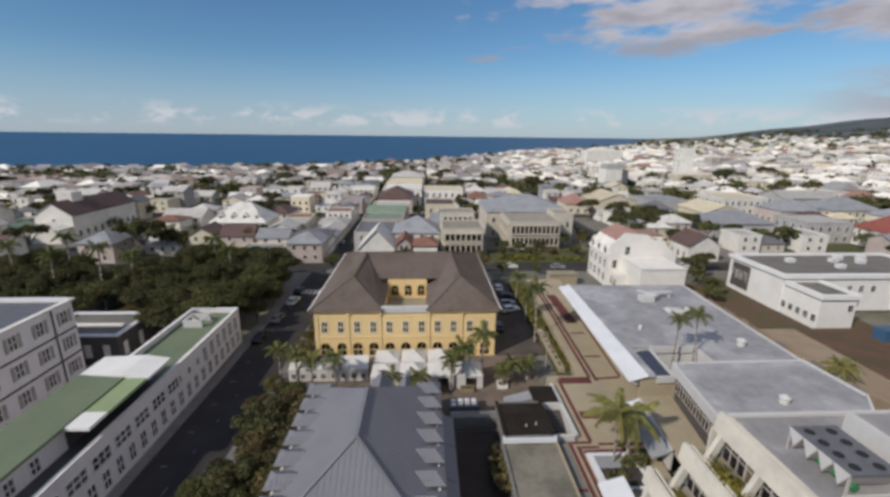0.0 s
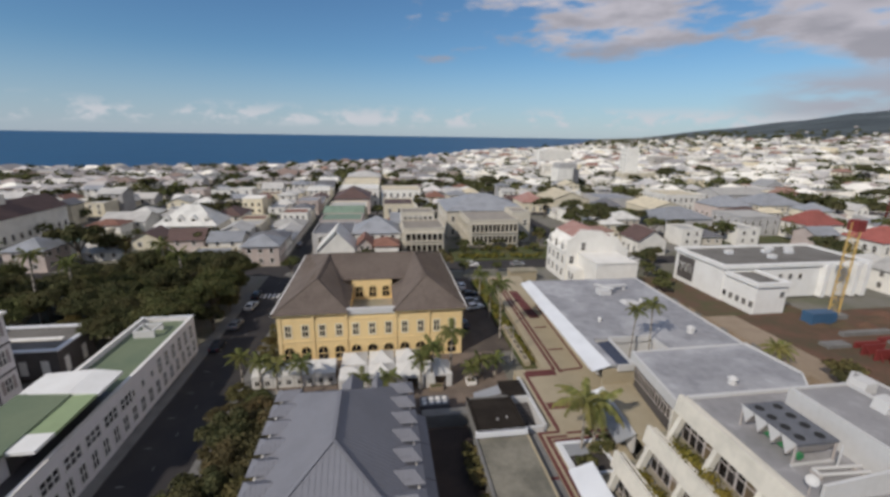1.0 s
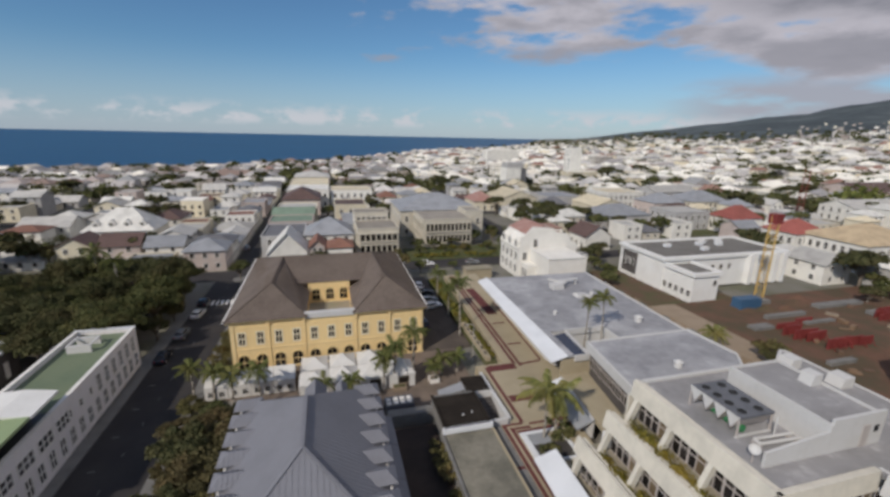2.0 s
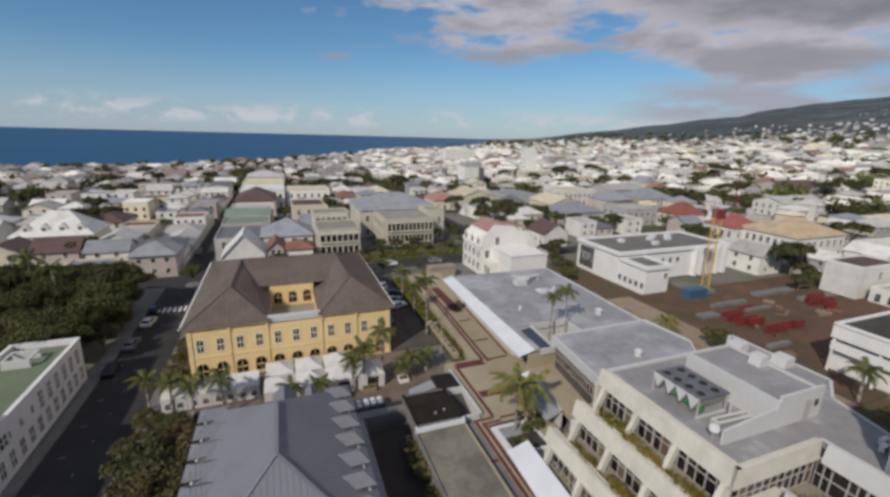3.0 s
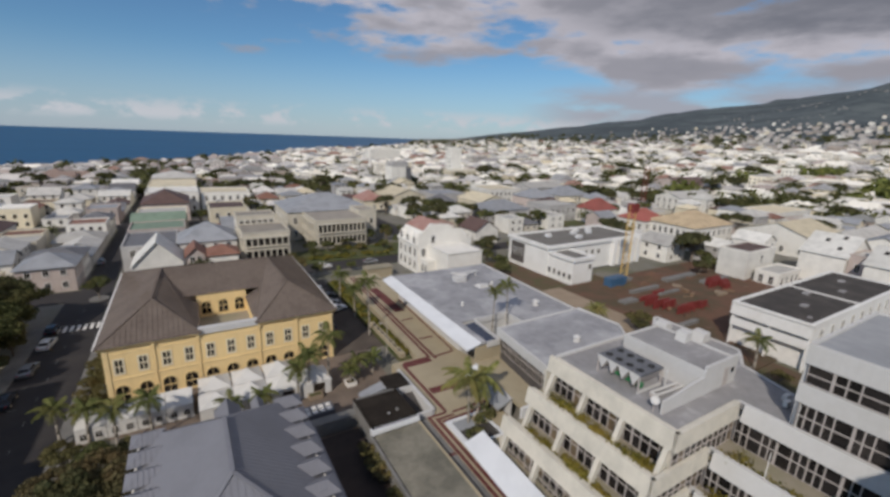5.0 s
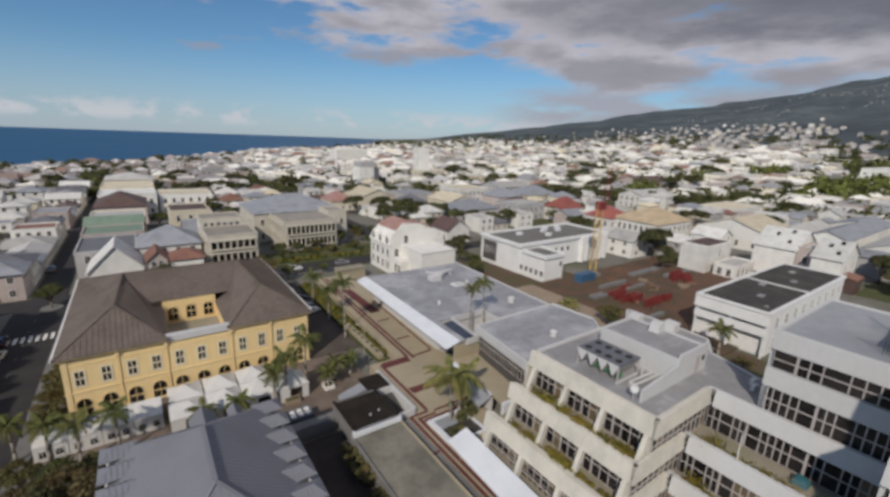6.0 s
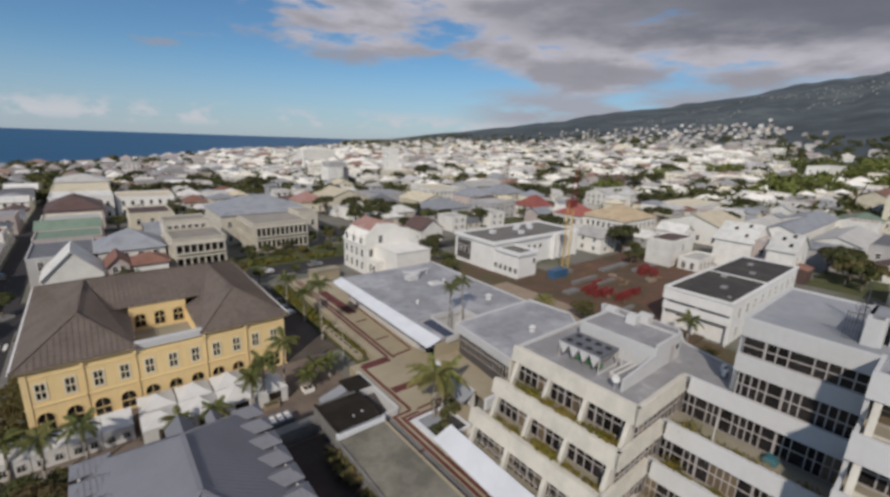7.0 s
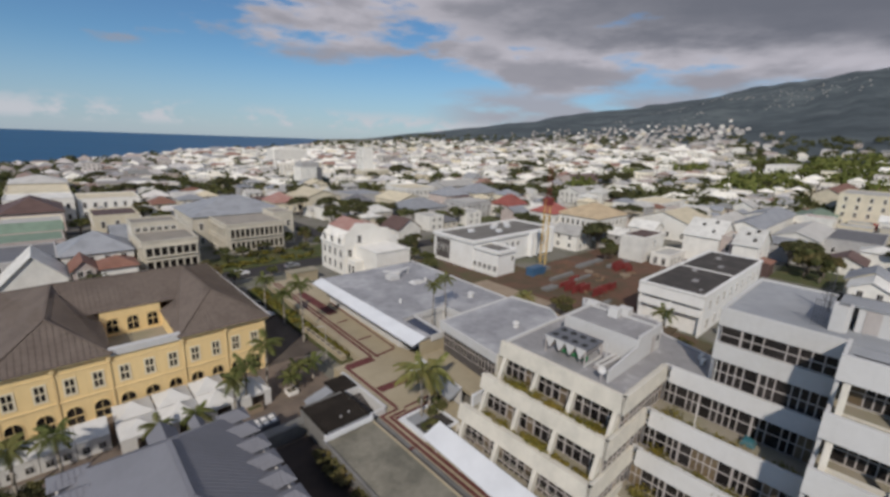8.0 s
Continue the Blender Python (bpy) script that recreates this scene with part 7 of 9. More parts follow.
wh = thing("white_gabled_house", (54, 108, -0.9), "tall white house with a shouldered gable and a faded red roof", "house")
part("wall", MB().box(46.0, 104.0, -2.0, 63.6, 117.0, 7.2), M["ivory"], wh)
GABLE = [(46.0, 7.2), (63.6, 7.2), (63.2, 8.3), (61.6, 9.0), (60.2, 11.0), (57.2, 11.5), (55.6, 12.7), (49.6, 13.2), (47.6, 11.2), (46.2, 10.4)]
mb = MB().hull([(x, 104.4, z) for x, z in GABLE], [(x, 104.0, z) for x, z in GABLE])
part("gable", mb, M["ivory"], wh, "white shouldered gable wall")
part("mansard", MB().slab([(45.6, 117.2, 7.1), (45.6, 104.5, 7.1), (48.6, 104.5, 11.0), (48.6, 117.2, 11.0)], 0.2), M["ivory"], wh, "white mansard slope")
part("mansard", MB().slab([(64.0, 104.5, 7.1), (64.0, 117.2, 7.1), (59.6, 117.2, 10.9), (59.6, 104.5, 10.9)], 0.2), M["ivory"], wh, "white mansard slope")
mb = MB().slab([(48.4, 117.4, 10.9), (48.4, 104.9, 10.9), (53.2, 104.9, 13.1), (53.2, 117.4, 13.1)], 0.15)
mb.slab([(59.8, 104.9, 10.8), (59.8, 117.4, 10.8), (53.2, 117.4, 13.1), (53.2, 104.9, 13.1)], 0.15)
part("roof", mb, M["pinkroof"], wh, "faded red sheet roof")
for y in (106.4, 110.6, 114.8):
    part("dormer", MB().hull([(45.9, y - 1.2, 7.0), (45.9, y + 1.2, 7.0), (45.9, y + 1.2, 8.9), (45.9, y, 10.2), (45.9, y - 1.2, 8.9)], [(48.6, y - 1.2, 7.0), (48.6, y + 1.2, 7.0), (48.6, y + 1.2, 8.9), (48.6, y, 10.2), (48.6, y - 1.2, 8.9)]), M["ivory"], wh, "white arched dormer")
    window(warch, wh, facing(45.86, y, 7.0, -90))
rows_of_windows(wh, wtall, "y", 46.0, 104.6, 116.6, (0.2, 3.7), 4, -90)
for x, z in ((47.6, 4.0), (50.6, 7.6), (50.6, 4.0), (47.6, 0.4)):
    window(wtall, wh, facing(x, 103.98, z, 0))
part("lower_wing", MB().box(49.2, 93.2, -1.5, 60.0, 104.0, 7.0), M["ivory"], wh, "blank white lower wing")
part("wing_coping", MB().box(49.0, 93.0, 7.0, 60.2, 93.5, 7.25), M["ivory"], wh)
part("wing_coping", MB().box(49.0, 93.5, 7.0, 49.5, 103.98, 7.25), M["ivory"], wh)
part("wing_roof", MB().box(49.5, 93.5, 7.0, 60.0, 103.9, 7.12), M["ivory"], wh)
part("porch", MB().box(46.6, 99.6, -1.5, 49.18, 103.9, 3.6), M["ivory"], wh, "low white porch")
for y in (100.6, 102.4):
    window(wtall, wh, facing(46.58, y, 0.3, -90))

# ---- white modern block ----
wb = thing("white_modern_block", (95, 90, 0), "white flat-roofed modern block with a projecting front wing", "public building")
MBW, MBT = 77.6, 7.6
part("wall", MB().box(MBW, 86.0, -0.5, 118.0, 103.0, MBT), M["bright"], wb)
part("roof", MB().box(MBW + 0.6, 86.6, MBT, 117.4, 102.4, MBT + 0.1), M["brownfelt"], wb, "brown gravelled flat roof")
for b in ((MBW - 0.5, 85.5, 118.4, 86.6), (MBW - 0.5, 102.4, 118.4, 103.4), (MBW - 0.5, 86.6, MBW + 0.6, 102.4), (117.4, 86.6, 118.4, 102.4)):
    part("roof_rim", MB().box(b[0], b[1], MBT - 0.3, b[2], b[3], MBT + 0.55), M["bright"], wb)
part("recess", MB().box(MBW - 0.1, 95.8, 0.6, MBW - 0.002, 101.8, 6.6), M["darkwall"], wb, "dark recessed panel")
for y in (97.4, 99.2, 100.8):
    window(warch, wb, facing(MBW - 0.12, y, 2.6, -90))
part("front_wing", MB().box(77.9, 76.6, -0.5, 85.4, 86.0, 6.4), M["bright"], wb)
part("wing_roof", MB().box(78.3, 77.0, 6.4, 85.0, 85.5, 6.5), M["brownfelt"], wb)
for b in ((77.4, 76.1, 85.9, 77.0), (77.4, 77.0, 78.3, 85.5), (85.0, 77.0, 85.9, 85.5)):
    part("roof_rim", MB().box(b[0], b[1], 6.1, b[2], b[3], 7.0), M["bright"], wb)
for i in range(5):
    window(wsmall, wb, facing(77.88, 77.6 + 1.9 * i, 1.0, -90))
window(wsmall, wb, facing(84.2, 76.58, 3.4, 0))
rows_of_windows(wb, wsmall, "x", 86.0, 86.2, 100.0, (4.0,), 5, 0)
rows_of_windows(wb, wtall, "x", 86.0, 86.2, 97.0, (0.6,), 4, 0)
for i in range(5):
    part("pilaster", MB().box(104.2 + 2.9 * i, 84.6, -0.5, 105.4 + 2.9 * i, 85.98, MBT + 0.1), M["bright"], wb)
for k in range(5):
    part("window_band", MB().box(105.6 + 2.9 * k, 85.9, 1.0, 106.9 + 2.9 * k, 85.98, 6.6), WALLS["grey"], wb, "grey panel between pilasters")
for x, y in ((99, 97), (102, 99), (105, 96), (108, 99), (96, 92), (88, 97)):
    t = thing("roof_vent", (x, y, 7.7), "white rooftop air unit", "roof vent", "roof vents")
    part("body", MB().box(x - 0.9, y - 0.6, 7.7, x + 0.9, y + 0.6, 8.5), M["whitefascia"], t)
    part("cap", MB().box(x - 1.0, y - 0.7, 8.5, x + 1.0, y + 0.7, 8.6), M["trim"], t)

# ---- black-roofed block ----
bb = thing("black_roofed_block", (96, 32, 0), "white two-storey block with a black bitumen flat roof", "public building")
part("wall", MB().box(81.0, 26.0, -0.3, 125.0, 38.4, 8.2), M["bright"], bb)
part("balcony", MB().box(79.9, 26.0, 4.1, 81.0, 38.4, 4.4), M["bright"], bb)
part("balcony", MB().box(79.7, 26.0, 4.0, 79.95, 38.4, 5.5), M["bright"], bb)
part("upper_parapet", MB().box(79.6, 25.8, 6.1, 80.0, 38.6, 8.3), M["bright"], bb)
# grey plate over the white wall paints the gallery's shade
part("recess", MB().box(80.9, 27.0, 5.5, 81.0, 37.5, 7.1), M["pavement"], bb, "gallery wall plate coloured grey for its shade")
part("recess", MB().box(80.9, 27.0, 0.3, 81.0, 37.5, 3.6), M["trim"], bb)
for y in (26.1, 32.0, 38.1):
    part("post", MB().box(79.8, y - 0.15, -0.3, 80.1, y + 0.15, 7.2), M["bright"], bb)
for x0, x1 in ((80.2, 101.4), (101.9, 124.6)):
    part("roof", MB().box(x0, 26.4, 8.3, x1, 38.0, 8.42), M["blackroof"], bb, "black bitumen roof")
part("roof_divider", MB().box(101.4, 26.4, 8.2, 101.9, 38.0, 8.6), M["trim"], bb)
for b in ((79.6, 25.8, 125.2, 26.4), (79.6, 38.0, 125.2, 38.6), (79.6, 26.4, 80.2, 38.0), (124.6, 26.4, 125.2, 38.0)):
    part("roof_rim", MB().box(b[0], b[1], 8.2, b[2], b[3], 8.7), M["bright"], bb)
rows_of_windows(bb, wtall, "x", 26.0, 82, 124, (0.8, 4.8), 9, 0)
for i in range(4):
    t = thing("roof_patch_box", (90 + 9.0 * i, 31 + (i % 2) * 3, 8.42), "pale low roof box on bitumen", "roof vent", "roof boxes")
    part("body", MB().box(89.2 + 9.0 * i, 30.5 + (i % 2) * 3, 8.42, 90.8 + 9.0 * i, 31.5 + (i % 2) * 3, 8.7), M["flatroof"], t)
part("water_tank", MB().tube((84.0, 28.0, 8.42), (84.0, 28.0, 8.6), 0.4, 0.4, 10), M["flatroof"], bb)
for i, (k, x, y, s) in enumerate((("mid_c", 84.5, 22.0, 0.6), ("mid_a", 78.0, 16.0, 0.6), ("bush", 74, 20, 1.1), ("bush", 72, 26, 1.0), ("mid_b", 70, 12, 0.7), ("bush", 68.6, 50.0, 1.8), ("mid_c", 66.9, 47.5, 0.6))):
    tree(k, x, y, 0, s, 50 * i, "dark green tree behind the office block", "yard trees")

# ---- building site ----
rnd = random.Random(5)
for i in range(26):
    x, y = rnd.choice([(rnd.uniform(84, 92), rnd.uniform(50, 60)), (rnd.uniform(86, 94), rnd.uniform(48, 62)), (rnd.uniform(112, 119), rnd.uniform(54, 61)), (rnd.uniform(84, 90), rnd.uniform(50, 57))])
    w, d, h = rnd.uniform(2.5, 5.5), rnd.uniform(0.15, 0.3), rnd.uniform(1.0, 2.0)
    t = thing("formwork_panel", (x, y, 0.1), "red steel formwork panel standing on bare soil", "formwork", "formwork")
    part("sheet", MB().box(x - w / 2, y - d / 2, 0.1, x + w / 2, y + d / 2, 0.1 + h), M["redsteel"], t)
    for k in (-0.35, 0.35):
        part("brace", MB().bar((x + k * w, y - d / 2, 0.1 + h * 0.8), (x + k * w, y - d / 2 - 0.9, 0.12), 0.1, 0.1), M["redsteel"], t)
for i, (x0, y0, x1, y1, h) in enumerate(((78, 60, 83, 62, 0.7), (86, 64, 97, 65, 0.9), (92, 60, 100, 61, 0.6), (104, 66, 118, 68, 0.8), (78, 46, 84, 47, 0.8), (112, 60, 124, 62, 0.9))):
    single("concrete_footing", MB().box(x0, y0, 0, x1, y1, h), M["pavement"], "low grey concrete footing on the site", "footing", "footings")
for i in range(5):
    x, y = rnd.uniform(80, 120), rnd.uniform(62, 74)
    mb = MB()
    n = 12
    r = rnd.uniform(2, 4)
    rim = [(x + r * math.cos(6.283 * k / n) * rnd.uniform(0.8, 1.2), y + r * 0.7 * math.sin(6.283 * k / n), 0.08) for k in range(n)]
    tip = (x, y, rnd.uniform(0.9, 1.7))
    mb.add(rim + [tip], [(k, (k + 1) % n, n) for k in range(n)] + [tuple(range(n - 1, -1, -1))])
    single("dirt_mound", mb, M["soil"], "mound of red-brown soil on the site", "dirt mound", "dirt mounds")
timber = palette("site_timber", [(0.20, 0.13, 0.08), (0.15, 0.09, 0.06), (0.24, 0.19, 0.14), (0.12, 0.075, 0.05)], island=False)
for i in range(18):
    x, y = rnd.uniform(77, 122), rnd.uniform(43, 73)
    w, d, h, a = rnd.uniform(0.8, 3.2), rnd.uniform(0.4, 1.1), rnd.uniform(0.15, 0.7), rnd.uniform(0, 3.1)
    u, v = Vector((math.cos(a), math.sin(a))) * w / 2, Vector((-math.sin(a), math.cos(a))) * d / 2
    o = Vector((x, y))
    single("timber_block", MB().prism([tuple(o - u - v), tuple(o + u - v), tuple(o + u + v), tuple(o - u + v)], 0.08, 0.1 + h), timber, "stack of weathered boards on bare soil", "building material", "site stacks")
cont = thing("site_container", (87.5, 70.5, 0.1), "blue steel site container", "container")
part("body", MB().box(84.5, 69.3, 0.1, 90.5, 71.7, 2.6), M["blue"], cont)
for k in range(12):
    part("rib", MB().box(84.6 + 0.5 * k, 69.22, 0.3, 84.75 + 0.5 * k, 69.3, 2.4), M["blue"], cont)
fence = thing("site_fence", (62, 75, 0), "dusty sheet fence along the dirt lane", "fence")
for k in range(34):
    y = 44.5 + 1.8 * k
    part("panel", MB().box(62.35, y, 0, 62.45, y + 1.75, 1.8 + 0.15 * ((k * 7) % 3)), M["sand"] if k % 4 else M["pavement"], fence)


def lattice(mb, p, q, w, bay):
    """A square lattice mast or jib between p and q."""
    p, q = Vector(p), Vector(q)
    d = (q - p).normalized()
    a = d.orthogonal().normalized()
    b = d.cross(a)
    n = max(int((q - p).length / bay), 1)
    cs = [a * (sx * w / 2) + b * (sy * w / 2) for sx, sy in ((-1, -1), (1, -1), (1, 1), (-1, 1))]
    for c in cs:
        mb.bar(p + c, q + c, 0.12, 0.12)
    for i in range(n):
        p0, p1 = p.lerp(q, i / n), p.lerp(q, (i + 1) / n)
        for j in range(4):
            mb.bar(p0 + cs[j], p1 + cs[(j + 1) % 4], 0.05, 0.05)
            mb.bar(p0 + cs[j], p0 + cs[(j + 1) % 4], 0.05, 0.05)
    return mb


crane = thing("tower_crane", (94, 73, 0.1), "yellow lattice tower crane on the building site", "crane")
part("base", MB().box(92.2, 71.2, 0.0, 95.8, 74.8, 1.0), M["pavement"], crane)
part("mast", lattice(MB(), (94, 73, 1.0), (94, 73, 21.0), 1.6, 1.6), M["yellowsteel"], crane)
part("cab", MB().box(92.9, 71.8, 19.2, 95.0, 73.9, 21.4), M["redsteel"], crane)
rcrane = thing("tower_crane", (213, 152, 0), "red lattice crane behind the houses", "crane")
part("mast", lattice(MB(), (213, 152, land(213, 152)), (213, 152, 25), 2.0, 2.2), M["redsteel"], rcrane)

# ---- further landmarks to the east ----
block(127, 57.5, 143, 65.5, 0, 8.0, "flat", 0, "white", "brown", "plain white block with a dark roof beside the building site", "house", 2, 1, 2, faces=(0,))
block(129, 50, 142, 56, 0, 3.4, "flat", 0, "white", "pale", "low white annex with a pale roof", "house", 1, 4, 2, faces=(0, -90))
block(150, 86, 176, 106, -0.5, 7.6, "hip", 4.6, "white", "tan", "white building under a sandy mansard roof", "apartment building", 2, 7, 8, faces=(0, -90))
block(146, 104, 160, 116, -0.5, 7.4, "hip", 4.0, "white", "red", "white house with a red hipped roof", "house", 2, 4, 4, faces=(0, -90))
for gx0_, gy0_, gx1_, gy1_, gr in ((145.5, 41.8, 163, 52.4, 4.8), (142.6, 30.6, 158, 37.2, 4.2)):
    g = block(gx0_, gy0_, gx1_, gy1_, 0, 8.8, "gable", gr, "white", "white", "white gabled building with small dark skylights", "house", 2, 2, 1, along_y=True, faces=(0,))
    cx_ = (gx0_ + gx1_) / 2
    for u, v in ((0.25, 0.3), (0.62, 0.62), (0.3, 0.82)):
        px_, pz_, py_ = gx0_ + (cx_ - gx0_) * v, 8.8 + gr * v, gy0_ + (gy1_ - gy0_) * u
        part("skylight", MB().hull([(px_ - 0.5, py_ - 0.45, pz_ - 0.20), (px_ + 0.5, py_ - 0.45, pz_ + 0.36), (px_ + 0.5, py_ + 0.45, pz_ + 0.36), (px_ - 0.5, py_ + 0.45, pz_ - 0.20)], [(px_ - 0.5, py_ - 0.45, pz_ + 0.02), (px_ + 0.5, py_ - 0.45, pz_ + 0.60), (px_ + 0.5, py_ + 0.45, pz_ + 0.60), (px_ - 0.5, py_ + 0.45, pz_ + 0.02)]), M["glass"], g, "small dark skylight")
block(146.5, 37.4, 158, 41.6, 0, 9.4, "flat", 0, "pink", "pale", "low link between two white gabled buildings", "house", 2, 1, 1, faces=(-90,))
shed = thing("brown_shed", (147.5, 28.8, 0), "brown timber shed beside a small lawn", "shed")
part("wall", MB().box(144.0, 27.2, -0.2, 151.0, 30.2, 3.9), ROOFS["brown"], shed)
part("roof", MB().slab([(143.7, 26.9, 3.9), (151.3, 26.9, 3.9), (151.3, 30.5, 4.5), (143.7, 30.5, 4.5)], 0.12), ROOFS["rust"], shed)
road_piece("hall_lawn", rect(124, 139.5, 158, 149.4), -1.15, M["lawn"], "lawn before the grey concrete hall", "lawn")
road_piece("small_lawn", rect(145.0, 10.0, 168.0, 27.0), 0.02, M["lawn"], "small lawn behind the black-roofed block", "lawn")
block(178, 60, 205, 84, 0, 6.5, "gable", 4.2, "white", "cream", "cream hall under a broad pale roof", "hall", 1, 5, 4, faces=(0, -90))
block(168, 8, 182, 17, 0, 3.8, "gable", 2.2, "white", "brown", "low house with a dark red-brown roof", "house", 1, 4, 2, faces=(0, -90))
block(205, 6, 240, 22, 0, 5.2, "flat", 0, "grey", "dark", "wide grey flat-roofed building", "house", 1, 6, 3, faces=(0, -90))
block(285, 8, 322, 28, 2, 17.5, "flat", 0, "cream", "pale", "cream four-storey apartment block", "apartment building", 4, 9, 4, faces=(0, -90))
block(258, 26, 288, 42, 1, 6.5, "gable", 2.5, "white", "green", "low white house with a greenish roof", "house", 1, 6, 3, faces=(0, -90))
block(330, 30, 420, 44, 6, 13.5, "gable", 3.5, "cream", "rust", "long building with a rusty red roof", "house", 1, 12, 3, faces=(0, -90))
block(480, 84, 560, 100, 14, 25, "flat", 0, "white", "white", "long white official building on the rise", "public building", 2, 16, 3, faces=(0, -90))
for i, (x0, y0, w, d) in enumerate(((190, 22, 40, 14), (192, 40, 44, 12), (196, 54, 36, 10), (236, 40, 30, 16))):
    block(x0, y0, x0 + w, y0 + d, 0, 6.0 + (i % 2), "gable", 2.4, "white", "grey" if i % 2 else "pale", "wide hall under a grey sheet roof", "hall", 1, 6, 3, along_y=False, faces=(0, -90))
block(160, 140, 176, 152, -1, 5.0, "hip", 5.0, "white", "red", "house with a bright red roof", "house", 1, 4, 4, faces=(0, -90))
block(112, 160, 136, 178, -1.2, 4.0, "hip", 4.0, "grey", "grey", "low house under a wide blue-grey hip roof", "house", 1, 6, 4, faces=(0, -90))
block(140, 150, 158, 166, -1.2, 6.2, "flat", 0, "grey", "pale", "grey concrete building with a flat roof", "house", 2, 5, 4, faces=(0, -90))


# ---- landmarks towards the sea ----
oh = block(27.5, 141.5, 45, 160, -1, 8.2, "flat", 0, "concrete", "beige", "concrete-framed office with rows of dark openings", "office building", 2, 9, 4, faces=(), name="office_house")
block(22.5, 160, 54, 186, -1, 8.6, "hip", 5.0, "concrete", "grey", "large official building under a grey hipped roof", "public building", 2, 8, 6, faces=(0, -90), name="official_building")
block(45.2, 150, 52, 160, -1, 9.4, "flat", 0, "concrete", "beige", "plain concrete stair block with few windows", "office building", 2, 2, 3, faces=(0, -90), name="office_house")
oh2 = block(4.6, 133, 17.6, 147, -1, 7.6, "flat", 0, "concrete", "beige", "concrete-framed building with two tiers of dark windows", "office building", 2, 6, 5, faces=(), name="office_house")
block(4.6, 147.2, 16, 156, -1, 10.2, "flat", 0, "concrete", "beige", "taller concrete rear block with beige roof", "office building", 3, 6, 4, faces=(0, -90), name="office_house")
fins(oh, "x", 141.5, 28.2, 44.4, ((0.4, 2.9), (4.4, 7.0)), 1.35, "concrete")
fins(oh, "y", 27.5, 143, 159, ((0.4, 2.9), (4.4, 7.0)), 2.0, "concrete")
fins(oh2, "x", 133, 5.2, 17.0, ((0.2, 2.6), (4.0, 6.2)), 1.5, "concrete")
fins(oh2, "y", 4.6, 134, 146, ((0.2, 2.6), (4.0, 6.2)), 2.0, "concrete")
block(-21.2, 126.6, -10.4, 138, -1, 3.4, "gable", 5.6, "white", "white", "white house with a steep bright gable", "house", 1, 3, 4, along_y=True, faces=(0, -90))
block(-9.6, 127, -5.4, 136, -1, 4.6, "gable", 2.0, "pink", "rust", "small house with a rusty roof", "house", 2, 2, 3, faces=(0, -90))
block(-4.6, 127, 2.6, 135, -1, 4.0, "hip", 2.0, "white", "rust", "small house with a red-brown roof", "house", 1, 2, 3, faces=(0, -90))
block(-11, 138, 3.4, 152, -1.2, 5.5, "hip", 4.4, "white", "grey", "house under a blue-grey pyramid roof", "house", 2, 4, 4, faces=(0, -90))
church = block(-139, 156, -126, 190, -1, 7.6, "gable", 4.4, "white", "brown", "long white church with a dark roof", "church", 1, 1, 9, along_y=True, faces=(90,), name="church", win=warch)
part("porch", MB().box(-138, 150.5, -2, -127, 156, 3.6), WALLS["white"], church)
part("porch_roof", gable_roof(MB(), -138, 150.5, -127, 156, 3.6, 5.4, True), ROOFS["white"], church)
part("bell_tower", MB().box(-136.5, 164, 8, -131.0, 169, 14.5), WALLS["white"], church, "low white bell tower")
window(warch, church, facing(-132.5, 155.98, 3.9, 0))
mans = block(-80, 159, -60, 174, -1.2, 4.4, "hip", 6.5, "white", "white", "white mansion with a steep white roof and dormers", "house", 1, 8, 5, faces=(0, 90), name="mansion")
for i in range(4):
    x = -76.5 + 4.4 * i
    part("dormer", MB().hull([(x - 1.1, 160.2, 5.2), (x + 1.1, 160.2, 5.2), (x + 1.1, 160.2, 6.8), (x, 160.2, 7.8), (x - 1.1, 160.2, 6.8)], [(x - 1.1, 164.5, 5.2), (x + 1.1, 164.5, 5.2), (x + 1.1, 164.5, 6.8), (x, 164.5, 7.8), (x - 1.1, 164.5, 6.8)]), WALLS["white"], mans)
    window(wsmall, mans, facing(x, 160.17, 5.3, 0))
block(216, 364, 227, 376, -4, 26, "flat", 0, "white", "white", "slim white residential tower", "tower block", 8, 2, 2, faces=(-90,), name="tower_block")
block(206, 350, 236, 363.5, -4, 5.5, "flat", 0, "cream", "white", "cream podium before the slim tower", "tower block", 2, 5, 3, faces=(0,), name="tower_podium")
gt = block(134.5, 322, 147, 336, -3.6, 11.5, "flat", 0, "white", "pale", "white office tower with a grey plant storey on top", "tower block", 4, 3, 3, faces=(), name="tower_block")
part("plant_storey", MB().box(135.5, 323, 11.6, 150, 335, 15.5), WALLS["grey"], gt, "grey plant storey")
part("dark_side", MB().box(147.05, 322.6, -4, 152, 335.4, 11.2), ROOFS["dark"], gt, "dark side wing of the tower")
arch = block(215, 580, 262, 600, -4, 15, "flat", 0, "white", "white", "wide white hall with a curved top by the shore", "public building", 4, 12, 4, faces=(), name="white_hall")
part("vault", MB().hull([(215 + 47 * i / 8, 580, 15 + 4.5 * math.sin(math.pi * i / 8)) for i in range(9)] + [(262, 580, 14.9), (215, 580, 14.9)], [(215 + 47 * i / 8, 600, 15 + 4.5 * math.sin(math.pi * i / 8)) for i in range(9)] + [(262, 600, 14.9), (215, 600, 14.9)]), WALLS["white"], arch)
ch = thing("chimney", (178, 482, -6), "tall white chimney among far houses", "chimney")
part("shaft", MB().tube((178, 482, -8), (178, 482, 19.5), 1.9, 1.3, 10), WALLS["white"], ch)

